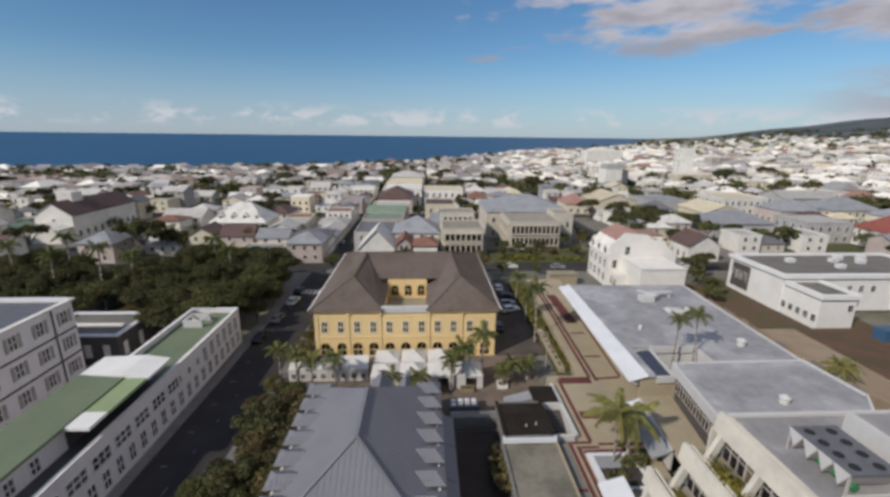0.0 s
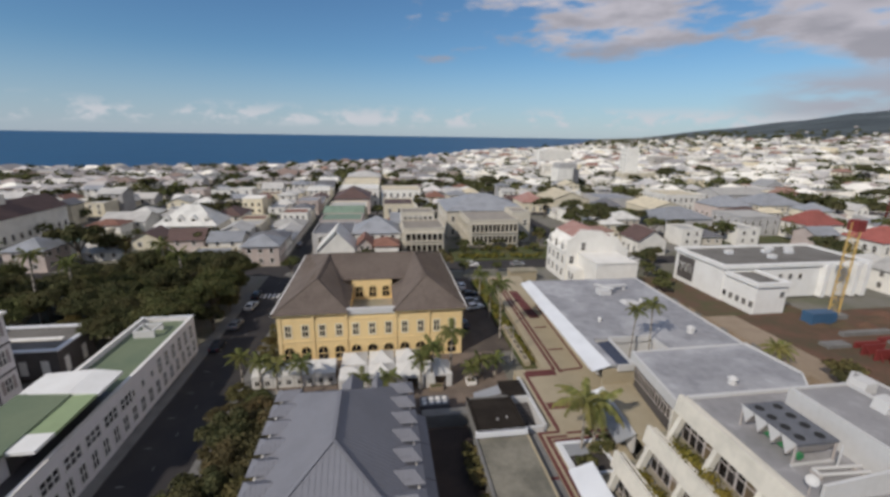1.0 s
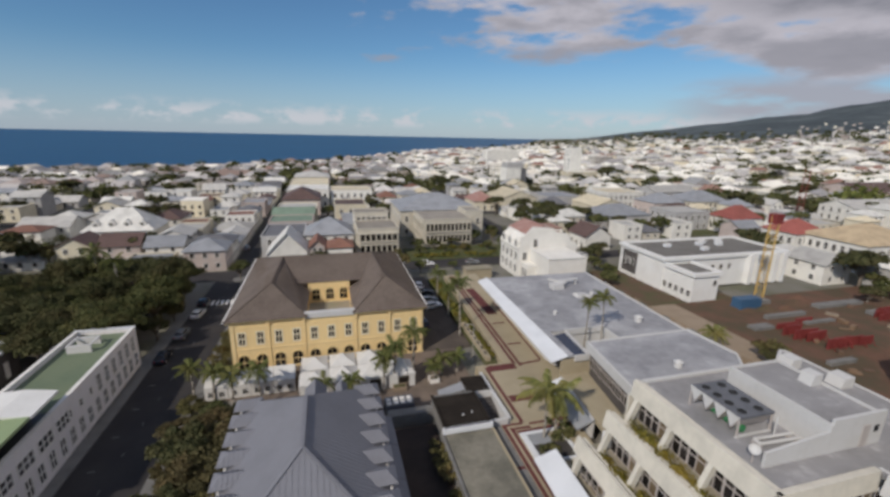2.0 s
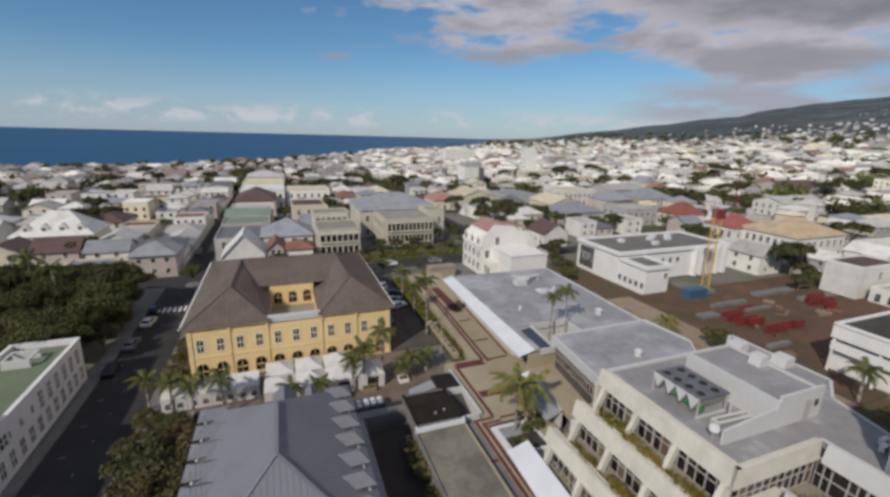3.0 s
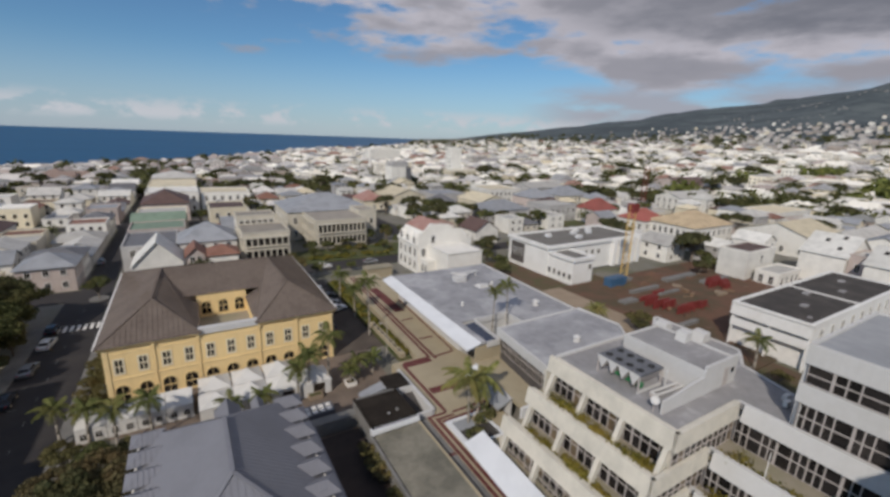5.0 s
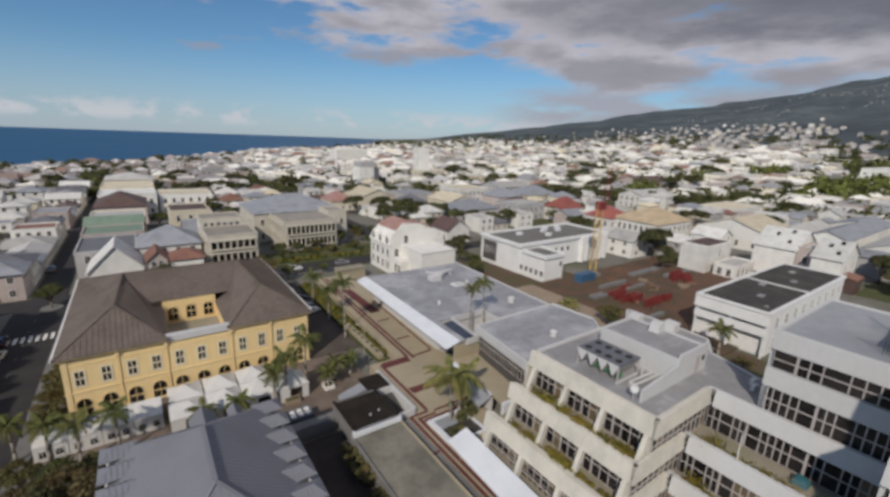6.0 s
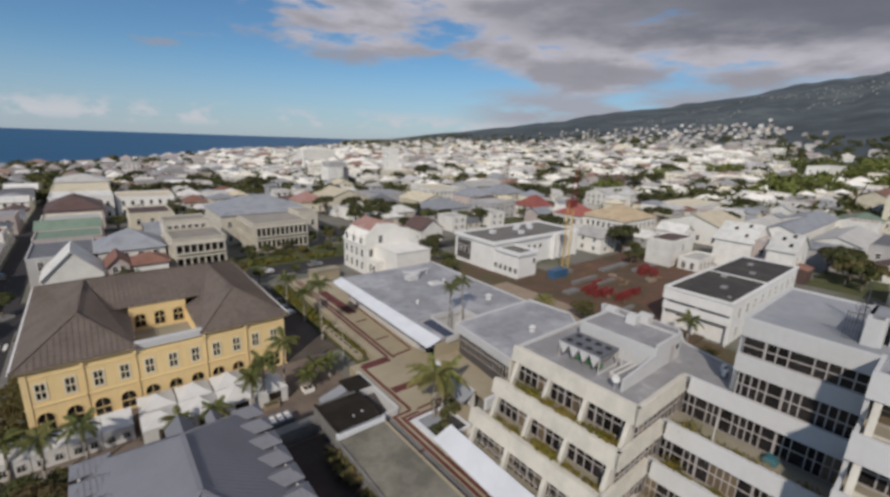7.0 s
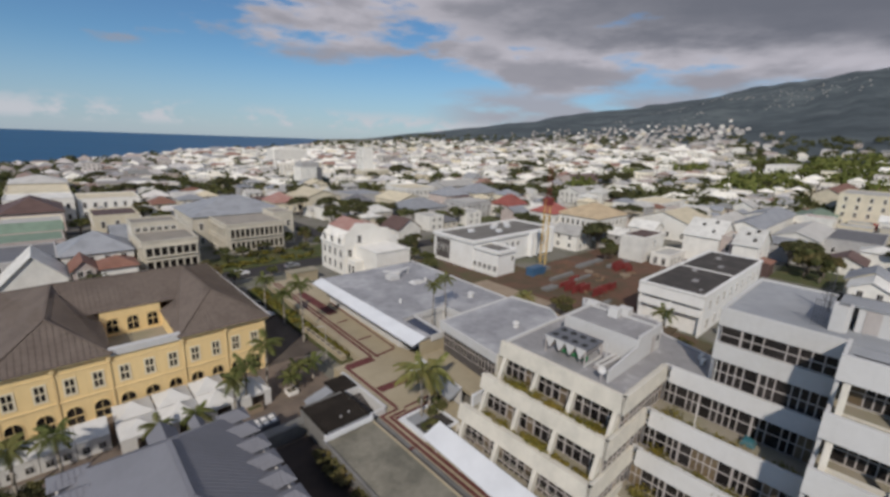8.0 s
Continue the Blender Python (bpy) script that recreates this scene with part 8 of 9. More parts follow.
# larger roofs of the middle distance
TOWN = [
    (-24.4, 139, -11.6, 158, 5.0, "flat", 0, "grey", "dark", 2, "two-storey grey street house with a dark flat roof"),
    (-24.4, 158.4, -9.4, 172, 5.6, "flat", 0, "pink", "green", 2, "street house with a dull green sheet roof"),
    (-24.4, 172.3, -9.4, 186, 6.2, "gable", 1.6, "grey", "green", 2, "street house under a low grey-green roof"),
    (-24.4, 186.3, -8.5, 203, 5.4, "flat", 0, "cream", "pale", 2, "cream street house with a pale flat roof"),
    (-24.4, 214, -7.5, 238, 5.4, "hip", 4.6, "pink", "brown", 2, "large street house under a steep brown-grey roof"),
    (-24.4, 240, -3, 262, 6.6, "flat", 0, "white", "white", 2, "long bright white flat-roofed street block"),
    (-24.4, 262.5, -3, 291, 7.4, "flat", 0, "cream", "cream", 2, "long cream-yellow flat-roofed street block"),
    (-24.4, 305, -2, 330, 7.0, "hip", 3.4, "pink", "pale", 2, "wide pinkish house with a pale hipped roof"),
    (-2, 242, 20, 262, 5.6, "flat", 0, "white", "cream", 2, "broad white block with a cream flat roof"),
    (-1, 187, 12, 203.5, 6.6, "flat", 0, "cream", "brown", 2, "plain beige block with a brown flat roof"),
    (70.5, 214, 83, 230, 3.0, "hip", 4.4, "cream", "pinkred", 1, "house under a faded red hipped roof"),
    (86, 214, 107, 236, 4.2, "gable", 4.0, "cream", "cream", 1, "pale hall under a wide cream-green roof"),
    (113, 214, 134, 234, 4.4, "flat", 0, "grey", "grey", 1, "low grey hall with a flat grey roof"),
    (82, 127.5, 92, 138.5, 3.8, "gable", 3.4, "white", "brown", 1, "small white house with a dark red-brown roof"),
    (122, 182, 140.5, 203, 4.6, "gable", 3.2, "cream", "cream", 1, "cream hall under a pale sheet roof"),
    (160, 186, 179, 202, 4.6, "hip", 4.4, "pink", "grey", 1, "house under a broad grey hipped roof"),
    (182, 184, 206, 203, 5.2, "hip", 5.0, "cream", "grey", 2, "large house under a blue-grey hipped roof"),
    (152, 214, 176, 236, 6.0, "flat", 0, "white", "cream", 2, "white block with a cream flat roof"),
    (184, 214, 214, 232, 6.4, "gable", 3.0, "grey", "pale", 2, "long grey warehouse with a pale roof"),
    (322, 192, 366, 224, 7.0, "gable", 4.6, "pink", "brown", 1, "big hall under a dull brown roof"),
    (246, 150, 282, 166, 6.0, "gable", 3.0, "white", "pale", 2, "long white building with a pale roof"),
    (240, 96, 276, 114, 6.0, "flat", 0, "white", "cream", 2, "wide cream flat-roofed building"),
]
ROOFS["pinkred"] = M["pinkroof"]
for x0_, y0_, x1_, y1_, top_, kind_, rise_, wall_, roof_, st_, lab_ in TOWN:
    zb_ = land((x0_ + x1_) / 2, (y0_ + y1_) / 2)
    block(x0_, y0_, x1_, y1_, zb_, top_, kind_, rise_, wall_, roof_, lab_, "house", st_, max(int((x1_ - x0_) / 3.4), 2), max(int((y1_ - y0_) / 3.6), 2), group="large town buildings", name="town_building", faces=(0, -90) if y1_ < 240 else (0,))

# ground already taken, and streets
NEAR_PLOTS = [(20, 86, 47, 122), (-46, -60, 22, 108), (-140, 20, 26, 76), (-130, 76, -36, 122), (-72, 28, -50, 78), (17, -20, 60, 92), (44, 88, 66, 119), (54, 30, 76, 112), (62, 28, 128, 76), (74, 74, 121, 106), (78, 20, 128, 40), (50, -20, 80, 30), (120, 46, 146, 68), (148, 84, 178, 118), (140, 10, 166, 60), (176, 58, 207, 86), (166, 6, 184, 19)]
FAR_PLOTS = [(203, 4, 242, 24), (283, 6, 324, 30), (256, 24, 290, 44), (188, 20, 240, 66), (158, 138, 178, 154), (110, 158, 160, 180), (20, 139, 56, 188), (3, 122, 19, 158), (-22, 121, 5, 154), (-141, 148, -124, 192), (-82, 157, -58, 176), (144, 102, 162, 118),
        (240, 38, 268, 58), (80, 10, 168, 28), (328, 28, 422, 46), (62, 106, 130, 132), (18, 121, 58, 141)]
KEEP = NEAR_PLOTS + FAR_PLOTS + [(t_[0] - 0.6, t_[1] - 0.6, t_[2] + 0.6, t_[3] + 0.6) for t_ in TOWN] + [(204, 348, 238, 378), (132, 320, 154, 338)]
ROADS = [(-36, -60, -22, 122), (-32, 120, -24.9, 480)] + [(-330, 116.8, 340, 126.6)] + [(x - 1, 120, x + 8, 420) for x in (-118, 62, 142, 230)] + [(-330, y - 1, 420, y + 8) for y in (205, 295, 385)]


def free(x0, y0, x1, y1):
    return not any(x0 < b[2] and x1 > b[0] and y0 < b[3] and y1 > b[1] for b in KEEP + ROADS)


def in_view(x, y, margin=2.0):
    az = math.degrees(math.atan2(x + 6, y + 2))
    return -45 - margin < az < 92 + margin


# house rows that line the street towards the sea
rnd = random.Random(77)
y = 127.0
while y < 330:
    if 203 < y < 213 or 293 < y < 303:
        y += 9.5
    d, w = rnd.uniform(8.5, 13.0), rnd.uniform(8.0, 12.5)
    first = y < 134
    z, x1 = land(-28, y), -32.2
    x0 = -42.5 if first else x1 - w
    d = 9.5 if first else d
    st = rnd.choice([1, 2, 2])
    top = z + 2.75 * st + rnd.uniform(0.2, 0.9)
    kind = rnd.choice(["hip", "gable", "hip", "gable", "flat"])
    wm, rm = rnd.choice(["white", "cream", "grey", "pink", "white"]), rnd.choice(["grey", "pale", "brown", "rust", "grey", "pale", "white", "dark"])
    if first:
        st, top, kind, wm, rm = 2, z + 5.9, "hip", "pink", "grey"
    block(x0, y, x1, y + d, z, top, kind, min(w, d) * rnd.uniform(0.18, 0.28), wm, rm, f"{'one' if st == 1 else 'two'}-storey {wm} street house with a {rm} {'hipped' if kind == 'hip' else kind} roof", "house", st, 3 if w < 10 else 4, max(int(d / 2.8), 2), group="street houses", faces=(0, 90) if y < 200 else (0,))
    KEEP.append((x0 - 0.5, y - 0.5, x1 + 0.5, y + d + 0.5))
    y += d + rnd.choice([0.3, 0.5, 0.5, 2.5])

rnd = random.Random(12)
lots, wide = [], []
for step, r0, r1 in ((11.4, 0, 330), (13.5, 330, 620), (20.0, 620, 1100), (30.0, 1100, 1700), (44.0, 1700, 2600)):
    n = int(r1 / step) + 2
    for i in range(-n, n):
        for j in range(-2, n):
            x, y = (i + rnd.uniform(0.38, 0.62)) * step, (j + rnd.uniform(0.38, 0.62)) * step
            r = math.hypot(x, y)
            if not (r0 <= r < r1) or not in_view(x, y) or y > coast_y(x) - 45:
                continue
            w, d = step * rnd.uniform(0.62, 0.98), step * rnd.uniform(0.62, 0.98)
            if not free(x - w / 2, y - d / 2, x + w / 2, y + d / 2):
                continue
            if r < 700 and any(abs(x - b[0]) < (w + b[2]) / 2 and abs(y - b[1]) < (d + b[3]) / 2 for b in wide):
                continue
            if step < 21 and rnd.random() < 0.16:
                w2, d2 = (w * 1.9, d * 1.15) if rnd.random() < 0.6 else (w * 1.15, d * 1.9)
                if free(x - w2 / 2, y - d2 / 2, x + w2 / 2, y + d2 / 2) and not any(abs(x - l[1]) < (w2 + l[3]) / 2 and abs(y - l[2]) < (d2 + l[4]) / 2 for l in lots):
                    w, d = w2, d2
                    wide.append((x, y, w, d))
            lots.append((r, x, y, w, d))
lots.sort()
near_lots = [l for l in lots if rnd.random() > 0.06][:245]
near_set = set(near_lots)
roof_pick = ["pale", "white", "grey", "pale", "dark", "white", "rust", "grey", "pale", "brown", "pale", "grey", "cream", "white", "grey", "dark", "pale", "red", "white"]
# duller roof mix west of x = 45, for the cloud shade there
dim_pick = ["grey", "pale", "brown", "grey", "pale", "rust", "pale", "dark", "white", "grey", "pale", "brown", "green", "white"]
wall_pick = ["white", "cream", "white", "grey", "pink", "white", "cream", "concrete", "white"]
for r, x, y, w, d in near_lots:
    z = land(x, y)
    st = rnd.choice([1, 1, 1, 2, 2, 2, 3 if r > 215 else 2]) if r > 140 else rnd.choice([1, 1, 2])
    top = z + 2.7 * st + rnd.uniform(0.0, 0.7)
    kind = rnd.choice(["hip", "hip", "gable", "gable", "flat", "flat"])
    rm, wm = rnd.choice(dim_pick if x < 45 else roof_pick), rnd.choice(wall_pick)
    lab = f"{'one' if st == 1 else 'two' if st == 2 else 'three'}-storey {wm} town house with a {rm} {kind if kind != 'hip' else 'hipped'} roof"
    block(x - w / 2, y - d / 2, x + w / 2, y + d / 2, z, top, kind, min(w, d) * rnd.uniform(0.19, 0.32), wm, rm, lab, "house", st, max(int(w / 3.4), 2), max(int(d / 3.6), 2), group="town houses",
          faces=((0, 90) if x < -30 else (0, -90)) if r < 165 else (0,))

# houses too far off to be told apart
far_wall = palette("far_walls", [(0.86, 0.83, 0.75), (0.84, 0.78, 0.64), (0.78, 0.74, 0.66), (0.87, 0.84, 0.76), (0.56, 0.53, 0.48), (0.82, 0.73, 0.54)], 0.85)
far_roof = palette("far_roofs", [(0.84, 0.80, 0.71), (0.50, 0.48, 0.46), (0.86, 0.83, 0.75), (0.30, 0.30, 0.30), (0.72, 0.67, 0.57), (0.30, 0.18, 0.14), (0.86, 0.82, 0.74), (0.62, 0.59, 0.54), (0.85, 0.81, 0.72), (0.48, 0.46, 0.44)], 0.75)
# dimmer greys and browns that hold the cloud shade over the seaside
dim_wall = palette("dimmed_far_walls", [(0.62, 0.58, 0.54), (0.50, 0.46, 0.42), (0.40, 0.37, 0.34), (0.66, 0.62, 0.57), (0.44, 0.38, 0.33)], 0.85)
dim_roof = palette("dimmed_far_roofs", [(0.34, 0.32, 0.31), (0.24, 0.22, 0.21), (0.46, 0.43, 0.41), (0.26, 0.19, 0.16), (0.60, 0.57, 0.54), (0.30, 0.29, 0.29), (0.40, 0.34, 0.31), (0.22, 0.22, 0.21)], 0.75)
walls_a, roofs_a, walls_b, roofs_b, panes = MB(), MB(), MB(), MB(), MB()
for l in lots:
    if l in near_set:
        continue
    r, x, y, w, d = l
    az = math.degrees(math.atan2(x, y))
    if r > 420 and rnd.random() < (0.12 if r < 1000 else 0.25):
        continue
    if r > 1500 and rnd.random() < 0.35 + 0.35 * (r - 1500) / 1100:
        continue
    if land(x, y) > 36 and rnd.random() < (0.25 if 52 < az < 80 and land(x, y) < 115 else 0.95):
        continue
    if land(x, y) > 135:
        continue
    if az > 76 and r > 500 and rnd.random() < 0.75:
        continue
    z = land(x, y)
    # worn picks the dimmed palettes: cloud-shaded seaside, houses uphill, a few others
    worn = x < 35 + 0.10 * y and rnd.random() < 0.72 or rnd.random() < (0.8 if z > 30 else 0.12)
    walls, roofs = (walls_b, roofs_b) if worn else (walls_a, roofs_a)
    if r > 620:
        k = 0.95 if r < 1100 else 0.62 if r < 1700 else 0.36
        k *= 0.6 if z > 36 else 1.0
        w, d = w * k, d * k
    h = rnd.choice([3.2, 4.5, 5.4, 5.8, 6.6, 7.4]) if rnd.random() > 0.03 or r < 450 or y > coast_y(x) - 250 else rnd.uniform(9, 14)
    if y > coast_y(x) - 260 and x < 150:
        h = rnd.choice([2.6, 3.0, 3.4, 4.2])
    x0, y0, x1, y1 = x - w / 2, y - d / 2, x + w / 2, y + d / 2
    walls.box(x0, y0, z - 3, x1, y1, z + h)
    if h > 10 or rnd.random() < 0.4:
        roofs.box(x0 - 0.1, y0 - 0.1, z + h, x1 + 0.1, y1 + 0.1, z + h + 0.4)
    else:
        e, rr = z + h, z + h + min(w, d) * rnd.uniform(0.20, 0.36)
        o = 0.8
        if w > d:
            k = d * rnd.choice([0.5, 0.5, 0.02])
            a, b = (x0 + k, y, rr), (x1 - k, y, rr)
            roofs.add([(x0 - o, y0 - o, e), (x1 + o, y0 - o, e), (x1 + o, y1 + o, e), (x0 - o, y1 + o, e), a, b], [(0, 1, 5, 4), (1, 2, 5), (2, 3, 4, 5), (3, 0, 4), (3, 2, 1, 0)])
        else:
            k = w * rnd.choice([0.5, 0.5, 0.02])
            a, b = (x, y0 + k, rr), (x, y1 - k, rr)
            roofs.add([(x0 - o, y0 - o, e), (x1 + o, y0 - o, e), (x1 + o, y1 + o, e), (x0 - o, y1 + o, e), a, b], [(0, 1, 4), (1, 2, 5, 4), (2, 3, 5), (3, 0, 4, 5), (3, 2, 1, 0)])
    if r < 900:
        for f in range(max(int(h / 3), 1)):
            zz = z + 3.0 * f + 0.9
            n = max(int(w / 3), 1)
            for i in range(n):
                cx = x0 + w * (i + 0.5) / n
                panes.box(cx - 0.5, y0 - 0.05, zz, cx + 0.5, y0 + 0.1, zz + 1.4)
            n = max(int(d / 3), 1)
            for i in range(n):
                cy = y0 + d * (i + 0.5) / n
                panes.box(x0 - 0.05, cy - 0.5, zz, x0 + 0.1, cy + 0.5, zz + 1.4)
rnd = random.Random(58)
hill_mat = material("hill_house_render", (0.27, 0.265, 0.25), 0.85, vary=0.3, scale=0.02)
hills = MB()
for _ in range(620):
    a, r = radians(rnd.triangular(58, 92, 76)), rnd.uniform(2000, 3500)
    x, y = r * math.sin(a), r * math.cos(a)
    if noise.noise(Vector((x * 0.004, y * 0.004, 2.0))) < 0.02:
        continue
    z, w, d, h = land(x, y), rnd.uniform(4, 9), rnd.uniform(4, 7), rnd.uniform(1.8, 3.4)
    hills.box(x - w / 2, y - d / 2, z - 4, x + w / 2, y + d / 2, z + h)
tagged(new("hillside_houses", hills.mesh("hillside_houses", hill_mat)), "small pale houses scattered over the mountain slope", "far houses", kind="stuff")
tagged(new("far_town_walls", walls_a.mesh("far_town_walls", far_wall)), "far white and cream town houses", "far houses", kind="stuff")
tagged(new("far_town_roofs", roofs_a.mesh("far_town_roofs", far_roof)), "pale roofs of the far town", "far houses", kind="stuff")
tagged(new("seaside_town_walls", walls_b.mesh("seaside_town_walls", dim_wall)), "far houses in greys dimmed for cloud shade and the hill slope", "far houses", kind="stuff")
tagged(new("seaside_town_roofs", roofs_b.mesh("seaside_town_roofs", dim_roof)), "far roofs in greys and browns dimmed for cloud shade and the hill slope", "far houses", kind="stuff")
tagged(new("far_town_windows", panes.mesh("far_town_windows", M["glass"])), "dark windows of the far town", "far houses", kind="stuff")

# trees among the houses
rnd = random.Random(31)
placed = 0
while placed < 150:
    a, r = radians(rnd.uniform(-46, 92)), 105 + 330 * rnd.random() ** 1.3
    x, y = r * math.sin(a) - 5, r * math.cos(a)
    if not free(x - 2, y - 2, x + 2, y + 2) or y > coast_y(x) - 60:
        continue
    tree(rnd.choice(["town_a", "town_b", "town_c", "town_a"]), x, y, land(x, y) - 0.1, rnd.uniform(0.9, 1.45), rnd.uniform(0, 360), "leafy tree between town houses", "town trees")
    placed += 1
for k, x, y, s in (("town_b", 24, 131, 0.6), ("town_b", 33, 133, 0.5), ("town_c", 40, 134, 0.55), ("town_b", 48, 134, 0.6), ("town_b", 54, 132, 0.9), ("town_a", 60, 140, 0.8), ("town_b", 20.5, 114.0, 0.6), ("town_b", 30, 114.5, 0.5),
                   ("town_a", 74, 112, 0.7), ("town_a", 80, 116, 0.7), ("town_b", 70, 104, 0.8), ("town_c", 86, 110, 0.8), ("town_a", 92, 116, 0.6), ("town_b", 100, 112, 0.8), ("town_a", 72, 150, 0.8), ("town_a", 80, 156, 0.8), ("town_a", 90, 150, 0.7),
                   ("town_a", 120, 66.5, 0.6), ("town_b", 128, 68, 0.8), ("town_b", 132, 72, 0.9), ("town_a", 140, 66, 0.6), ("town_b", 160, 20, 1.3), ("town_a", 165, 26, 1.0), ("town_c", 158, 16, 1.4), ("town_a", 172, 24, 1.0), ("town_b", 150, 16, 1.2), ("town_c", 153, 20, 1.3), ("town_b", 66, 92, 0.7), ("town_b", 69, 96, 0.8)):
    tree(k, x, y, land(x, y) - 0.1, s, 40 * x, "dense dark green tree beside the houses", "block trees")
for k, x, y, s in (("town_a", 31.6, 288, 1.3), ("town_a", 37, 276, 1.2), ("town_b", 21, 200, 1.2), ("town_b", -4, 202, 1.0), ("town_a", 72, 294, 1.5), ("town_b", 86, 239, 1.2), ("town_a", 92, 240, 1.3), ("town_a", 99, 242, 1.3), ("town_a", 97, 174, 1.1), ("town_b", 102, 171, 1.4), ("town_a", 107, 168, 1.0), ("town_a", 87, 190, 1.2), ("town_b", 92, 187, 1.4), ("town_a", 82, 178, 1.0), ("town_b", 77, 168, 1.2),
                   ("town_a", 238, 345, 1.5), ("town_a", 254, 360, 1.6), ("town_b", 270, 362, 1.6), ("town_a", 295, 367, 1.7), ("town_c", 114, 149, 1.1), ("town_b", 119, 147, 1.1), ("town_c", 124, 149, 1.0), ("town_a", 116, 155, 0.8), ("town_b", 136, 148.5, 0.7), ("town_a", 350, 170, 1.8), ("town_a", 340, 180, 1.6), ("town_b", 282, 174, 1.7), ("town_a", 280, 208, 1.4), ("town_a", 391, 300, 1.9), ("town_a", 441, 201, 2.0), ("town_b", 452, 196, 2.0),
                   ("town_a", 146, 83.5, 0.6), ("town_b", 142.5, 86, 0.7), ("town_b", 30, 136.5, 0.7), ("town_a", 37, 138.5, 0.5), ("town_b", 46.5, 143.5, 0.9), ("town_c", 54.5, 146, 0.8), ("town_b", 57, 152, 0.8), ("town_b", 24.5, 137.5, 0.7)):
    tree(k, x, y, land(x, y) - 0.1, s, 37 * x, "broad dark green tree among town roofs", "roofline trees")
mb = MB()
rnd = random.Random(32)
count = 0
while count < 2900:
    a, r = radians(rnd.uniform(-46, 93)), 300 + 2700 * rnd.random() ** 2.1
    x, y = r * math.sin(a), r * math.cos(a)
    az = math.degrees(a)
    if y > coast_y(x) - 50:
        continue
    if rnd.random() < (0.62 if az < 50 else 0.45):
        continue
    if land(x, y) > 60:
        count += 1
        continue
    s = rnd.uniform(2.2, 4.6) * (1 + r / 1400) * (1.15 if az > 48 and r < 1200 else 1.0)
    z = land(x, y)
    leaf_cloud(mb, (x, y, z + s * 0.75), (s, s, s * 0.8), 64, s * 0.24, rnd)
    count += 1
town = 0
while town < 150:
    a, r = radians(rnd.uniform(-46, 92)), 130 + 260 * rnd.random()
    x, y = r * math.sin(a), r * math.cos(a)
    town += 1
    if not free(x - 2, y - 2, x + 2, y + 2) or y > coast_y(x) - 60:
        continue
    s = rnd.uniform(1.8, 3.4)
    leaf_cloud(mb, (x, y, land(x, y) + s * 1.3), (s, s, s), 170, s * 0.16, rnd)
tagged(new("far_trees", mb.mesh("far_trees", M["leaf_mid"])), "far green trees among houses and on the slopes", "far trees", kind="stuff")
M["leaf_grove"] = leafy("bright_grove_leaves", (0.065, 0.085, 0.024), (0.19, 0.215, 0.065))
mb = MB()
for cx, cy, n, sp in ((405, 92, 30, 20), (440, 84, 12, 14), (500, 170, 10, 16), (430, 196, 8, 14), (285, 174, 4, 8), (560, 40, 22, 40), (640, 70, 22, 50), (470, 30, 10, 24)):
    for _ in range(n):
        x, y = cx + rnd.gauss(0, sp), cy + rnd.gauss(0, sp * 0.5)
        s = rnd.uniform(5.5, 9.0)
        leaf_cloud(mb, (x, y, land(x, y) + s * 0.85), (s, s, s * 0.85), 150, s * 0.2, rnd)
tagged(new("far_grove", mb.mesh("far_grove", M["leaf_grove"])), "bright green grove of broad trees beyond the roofs", "far trees", kind="stuff")

greenery("front_hedge", [(22, 127.4, -1.0, 56, 130.2, 1.0), (30, 136.5, -1.0, 50, 139.6, 1.2)], 2600, 0.3, "hedge", "olive hedge before the concrete building", "hedge", 91)


# ---- parked cars ----
def car_meshes():
    body = MB()
    prof = [(-2.1, 0.35), (2.1, 0.35), (2.15, 0.62), (2.0, 0.82), (1.05, 0.95), (-1.75, 0.98), (-2.1, 0.85)]
    body.hull([(x, 0.86, z) for x, z in prof], [(x, -0.86, z) for x, z in prof])
    roof = [(0.45, 1.42), (-1.2, 1.42), (-1.75, 0.97), (1.1, 0.94)][::-1]
    body.hull([(0.95, 0.8, 0.94), (-1.7, 0.8, 0.96), (-1.25, 0.62, 1.42), (0.4, 0.62, 1.42)], [(0.95, -0.8, 0.94), (-1.7, -0.8, 0.96), (-1.25, -0.62, 1.42), (0.4, -0.62, 1.42)])
    glz = MB()
    glz.hull([(0.98, 0.70, 0.97), (0.98, -0.70, 0.97), (0.46, -0.55, 1.38), (0.46, 0.55, 1.38)], [(0.93, 0.70, 0.95), (0.93, -0.70, 0.95), (0.41, -0.55, 1.36), (0.41, 0.55, 1.36)])
    glz.hull([(-1.72, 0.7, 1.0), (-1.72, -0.7, 1.0), (-1.3, -0.55, 1.38), (-1.3, 0.55, 1.38)], [(-1.67, 0.7, 0.98), (-1.67, -0.7, 0.98), (-1.25, -0.55, 1.36), (-1.25, 0.55, 1.36)])
    for s in (-1, 1):
        glz.hull([(0.75, s * 0.79, 0.98), (-1.5, s * 0.79, 0.99), (-1.2, s * 0.65, 1.36), (0.33, s * 0.65, 1.36)], [(0.75, s * 0.75, 0.98), (-1.5, s * 0.75, 0.99), (-1.2, s * 0.61, 1.36), (0.33, s * 0.61, 1.36)])
    wheel = MB().tube((0, -0.1, 0), (0, 0.1, 0), 0.33, 0.33, 14)
    rim = MB().tube((0, -0.115, 0), (0, 0.115, 0), 0.19, 0.19, 10)
    return fixed(body.mesh("car_body")), fixed(glz.mesh("car_glazing", M["glass"])), wheel.mesh("car_tyre", M["tyre"]), rim.mesh("car_rim", M["alu"])


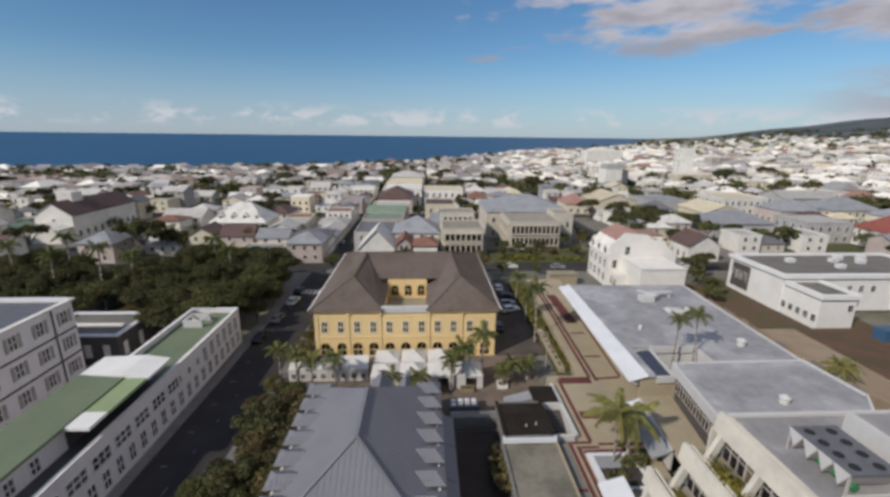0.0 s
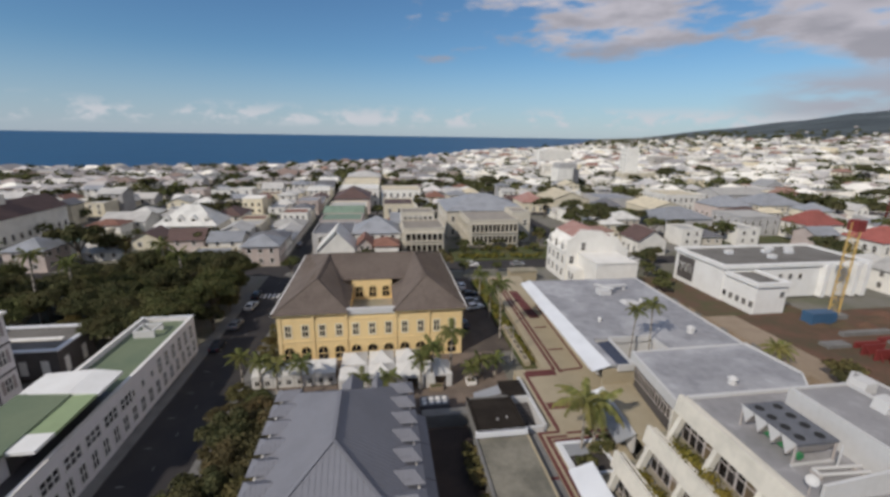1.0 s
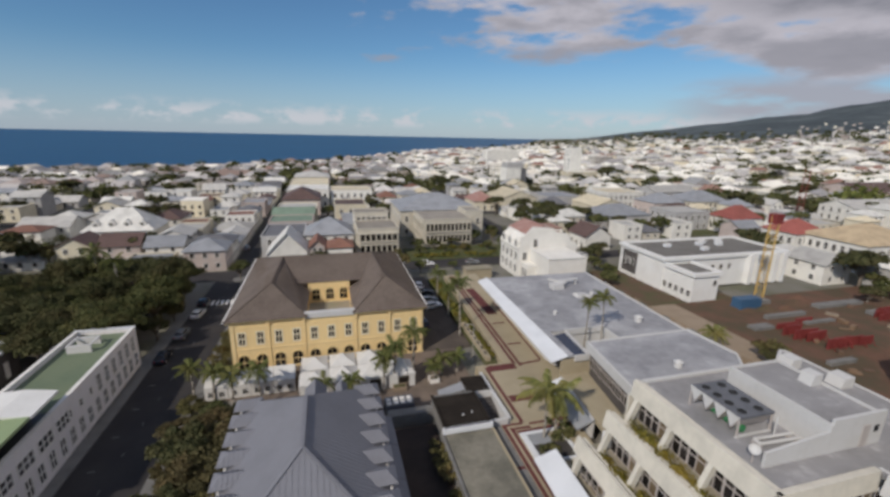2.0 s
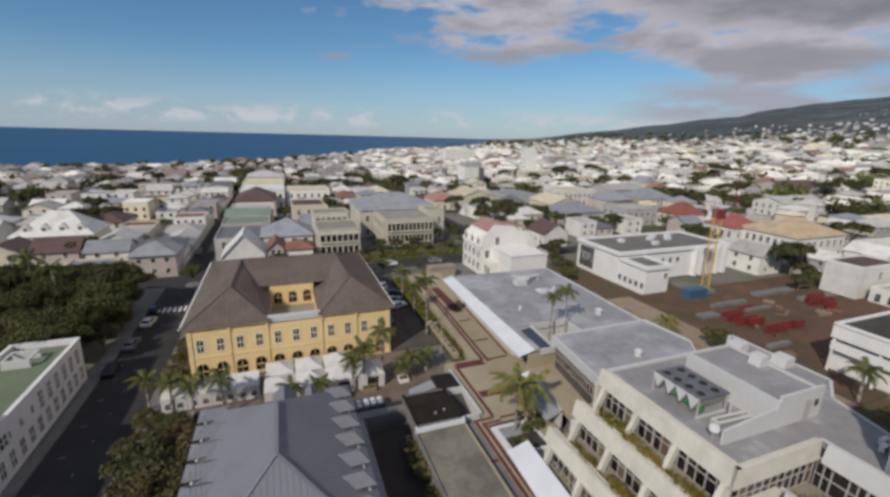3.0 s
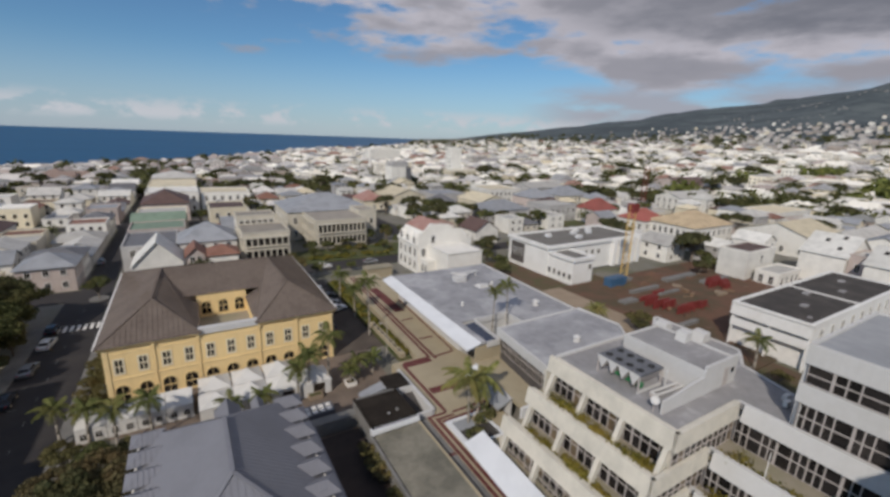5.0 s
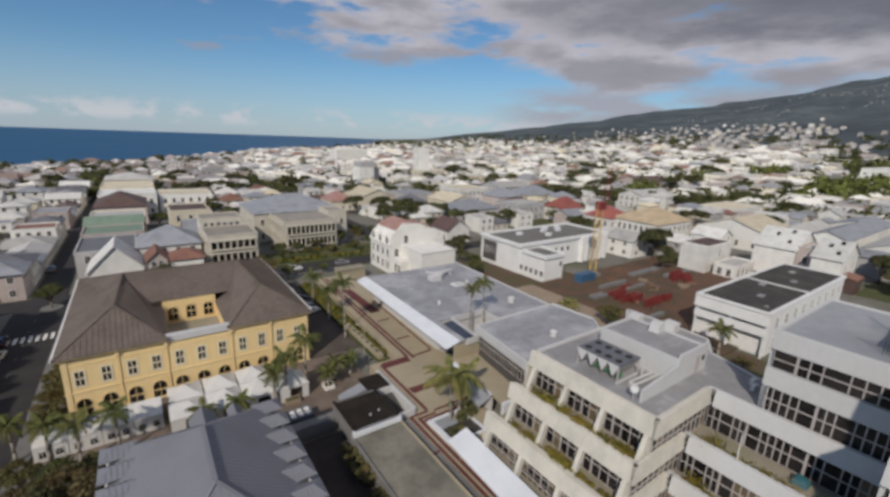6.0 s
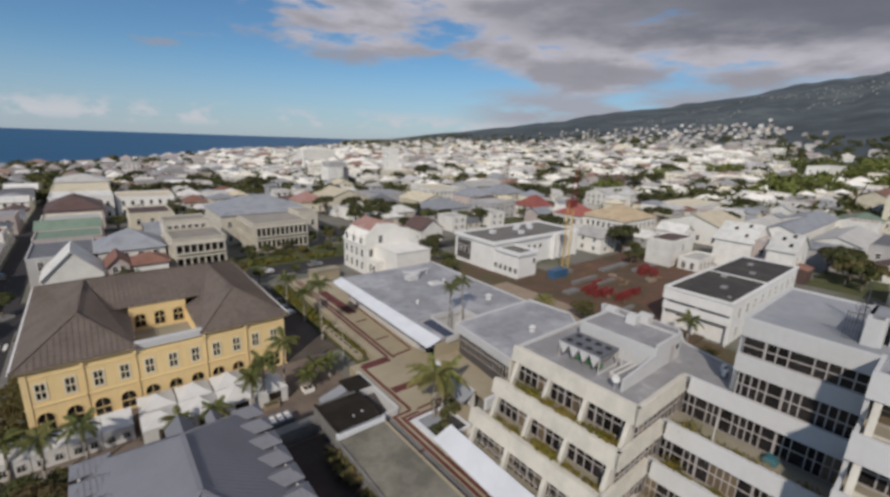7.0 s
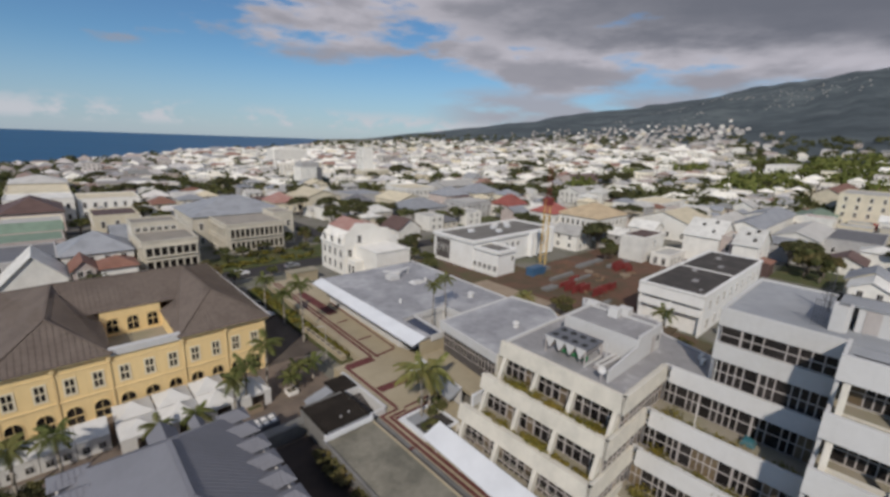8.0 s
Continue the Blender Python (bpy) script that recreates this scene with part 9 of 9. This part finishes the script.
CAR = car_meshes()
CAR_BODIES = {}
for nm in ("carwhite", "cargrey", "cardark", "carred"):
    me = CAR[0].copy()
    me.materials.append(M[nm])
    CAR_BODIES[nm] = me
lamp_red = material("tail_lamp_red", (0.3, 0.02, 0.02), 0.3, bump=0.0)
lamp_clear = material("headlamp_clear", (0.6, 0.6, 0.6), 0.15, bump=0.0)
HEAD = MB().box(-0.06, -0.17, -0.06, 0.06, 0.17, 0.06).mesh("headlight", lamp_clear)
TAIL = MB().box(-0.05, -0.15, -0.09, 0.05, 0.15, 0.09).mesh("tail_light", lamp_red)


def car(x, y, z, rz, paint, label):
    ob = thing("car", (x, y, z), label, "car", "parked cars", rz=rz)
    m = pose(x, y, z, 0, 0, rz)
    put("body", CAR_BODIES[paint], ob, m)
    put("glazing", CAR[1], ob, m)
    for wx in (-1.3, 1.35):
        for wy in (-0.78, 0.78):
            t = put("wheel", CAR[2], ob, m @ pose(wx, wy, 0.33))
            put("rim", CAR[3], t, m @ pose(wx, wy, 0.33))
    for wy in (-0.62, 0.62):
        put("headlight", HEAD, ob, m @ pose(2.1, wy, 0.68))
        put("tail_light", TAIL, ob, m @ pose(-2.08, wy, 0.78))
    return ob


NAMES = dict(carwhite="white", cargrey="silver", cardark="dark", carred="red")
for x, y, rz, p in ((-31.2, 93.6, 84, "carwhite"), (-31.6, 84.0, 86, "cargrey"), (-31.8, 100.5, 90, "cardark"), (-32.0, 75.0, 90, "cardark"), (-28.5, 130.0, 90, "carwhite"), (-30.5, 150.0, 90, "cargrey")):
    z = land(-28.7, y) + 0.06
    car(x, y, z, rz, p, f"{NAMES[p]} small car parked on the street")
for x, y, rz, p in ((17.6, 87.2, 20, "carwhite"), (17.4, 90.6, 15, "cargrey"), (14.6, 100.5, 90, "cargrey"), (17.2, 100.8, 90, "carwhite"), (14.2, 105.5, 0, "cardark"), (18.0, 95.0, 20, "cardark"), (13.6, 78.5, 90, "cardark")):
    car(x, y, -0.6, rz, p, f"{NAMES[p]} small car parked in the lot")
for x, y, rz, p in ((24, 120.5, 0, "carwhite"), (38, 119.8, 0, "cargrey"), (66, 123.5, 180, "cardark"), (76, 120.0, 0, "carwhite"), (-12, 123.0, 0, "cargrey")):
    car(x, y, land(x, 121.7) + 0.07, rz, p, f"{NAMES[p]} small car on the cross street")
for x, y, rz, p in ((57.0, 20.0, 90, "carred"), (58.0, 30.0, 80, "cardark"), (60.0, 38.0, 90, "carwhite")):
    car(x, y, 0.05, rz, p, f"{NAMES[p]} car parked in the rear yard")
mb = MB()
for k in range(8):
    mb.box(-32.4 + k * 1.0, 99.6, land(-28, 100) + 0.0, -31.9 + k * 1.0, 102.4, land(-28, 100) + 0.085)
tagged(new("zebra_crossing", mb.mesh("zebra_crossing", M["trim"])), "worn white zebra stripes on asphalt", "road marking", kind="structure")
mb = MB()
for k in range(26):
    mb.box(-28.82, 14 + 6.0 * k, land(-28, 14 + 6.0 * k) + 0.0, -28.72, 15.2 + 6.0 * k, land(-28, 15 + 6.0 * k) + 0.075)
tagged(new("lane_line", mb.mesh("lane_line", M["pavement"])), "worn dashed centre line on asphalt", "road marking", kind="structure")
box = thing("flat_box_building", (35, 107, -0.9), "small beige flat-topped kiosk at the plaza's end", "kiosk")
part("wall", MB().box(31.5, 105.5, -1.5, 38.8, 108.5, 1.6), M["beige"], box)
part("roof", MB().box(31.3, 105.3, 1.6, 39.0, 108.7, 1.85), M["terrace"], box)

mb = MB()
for k in range(13):
    y = 24.0 + 6.1 * k
    z = land(-28.7, y) + 0.0
    mb.box(-31.4, y, z, -30.6, y + 0.16, z + 0.08)
tagged(new("parking_marks", mb.mesh("parking_marks", M["pavement"])), "worn white parking ticks along the street", "road marking", kind="structure")
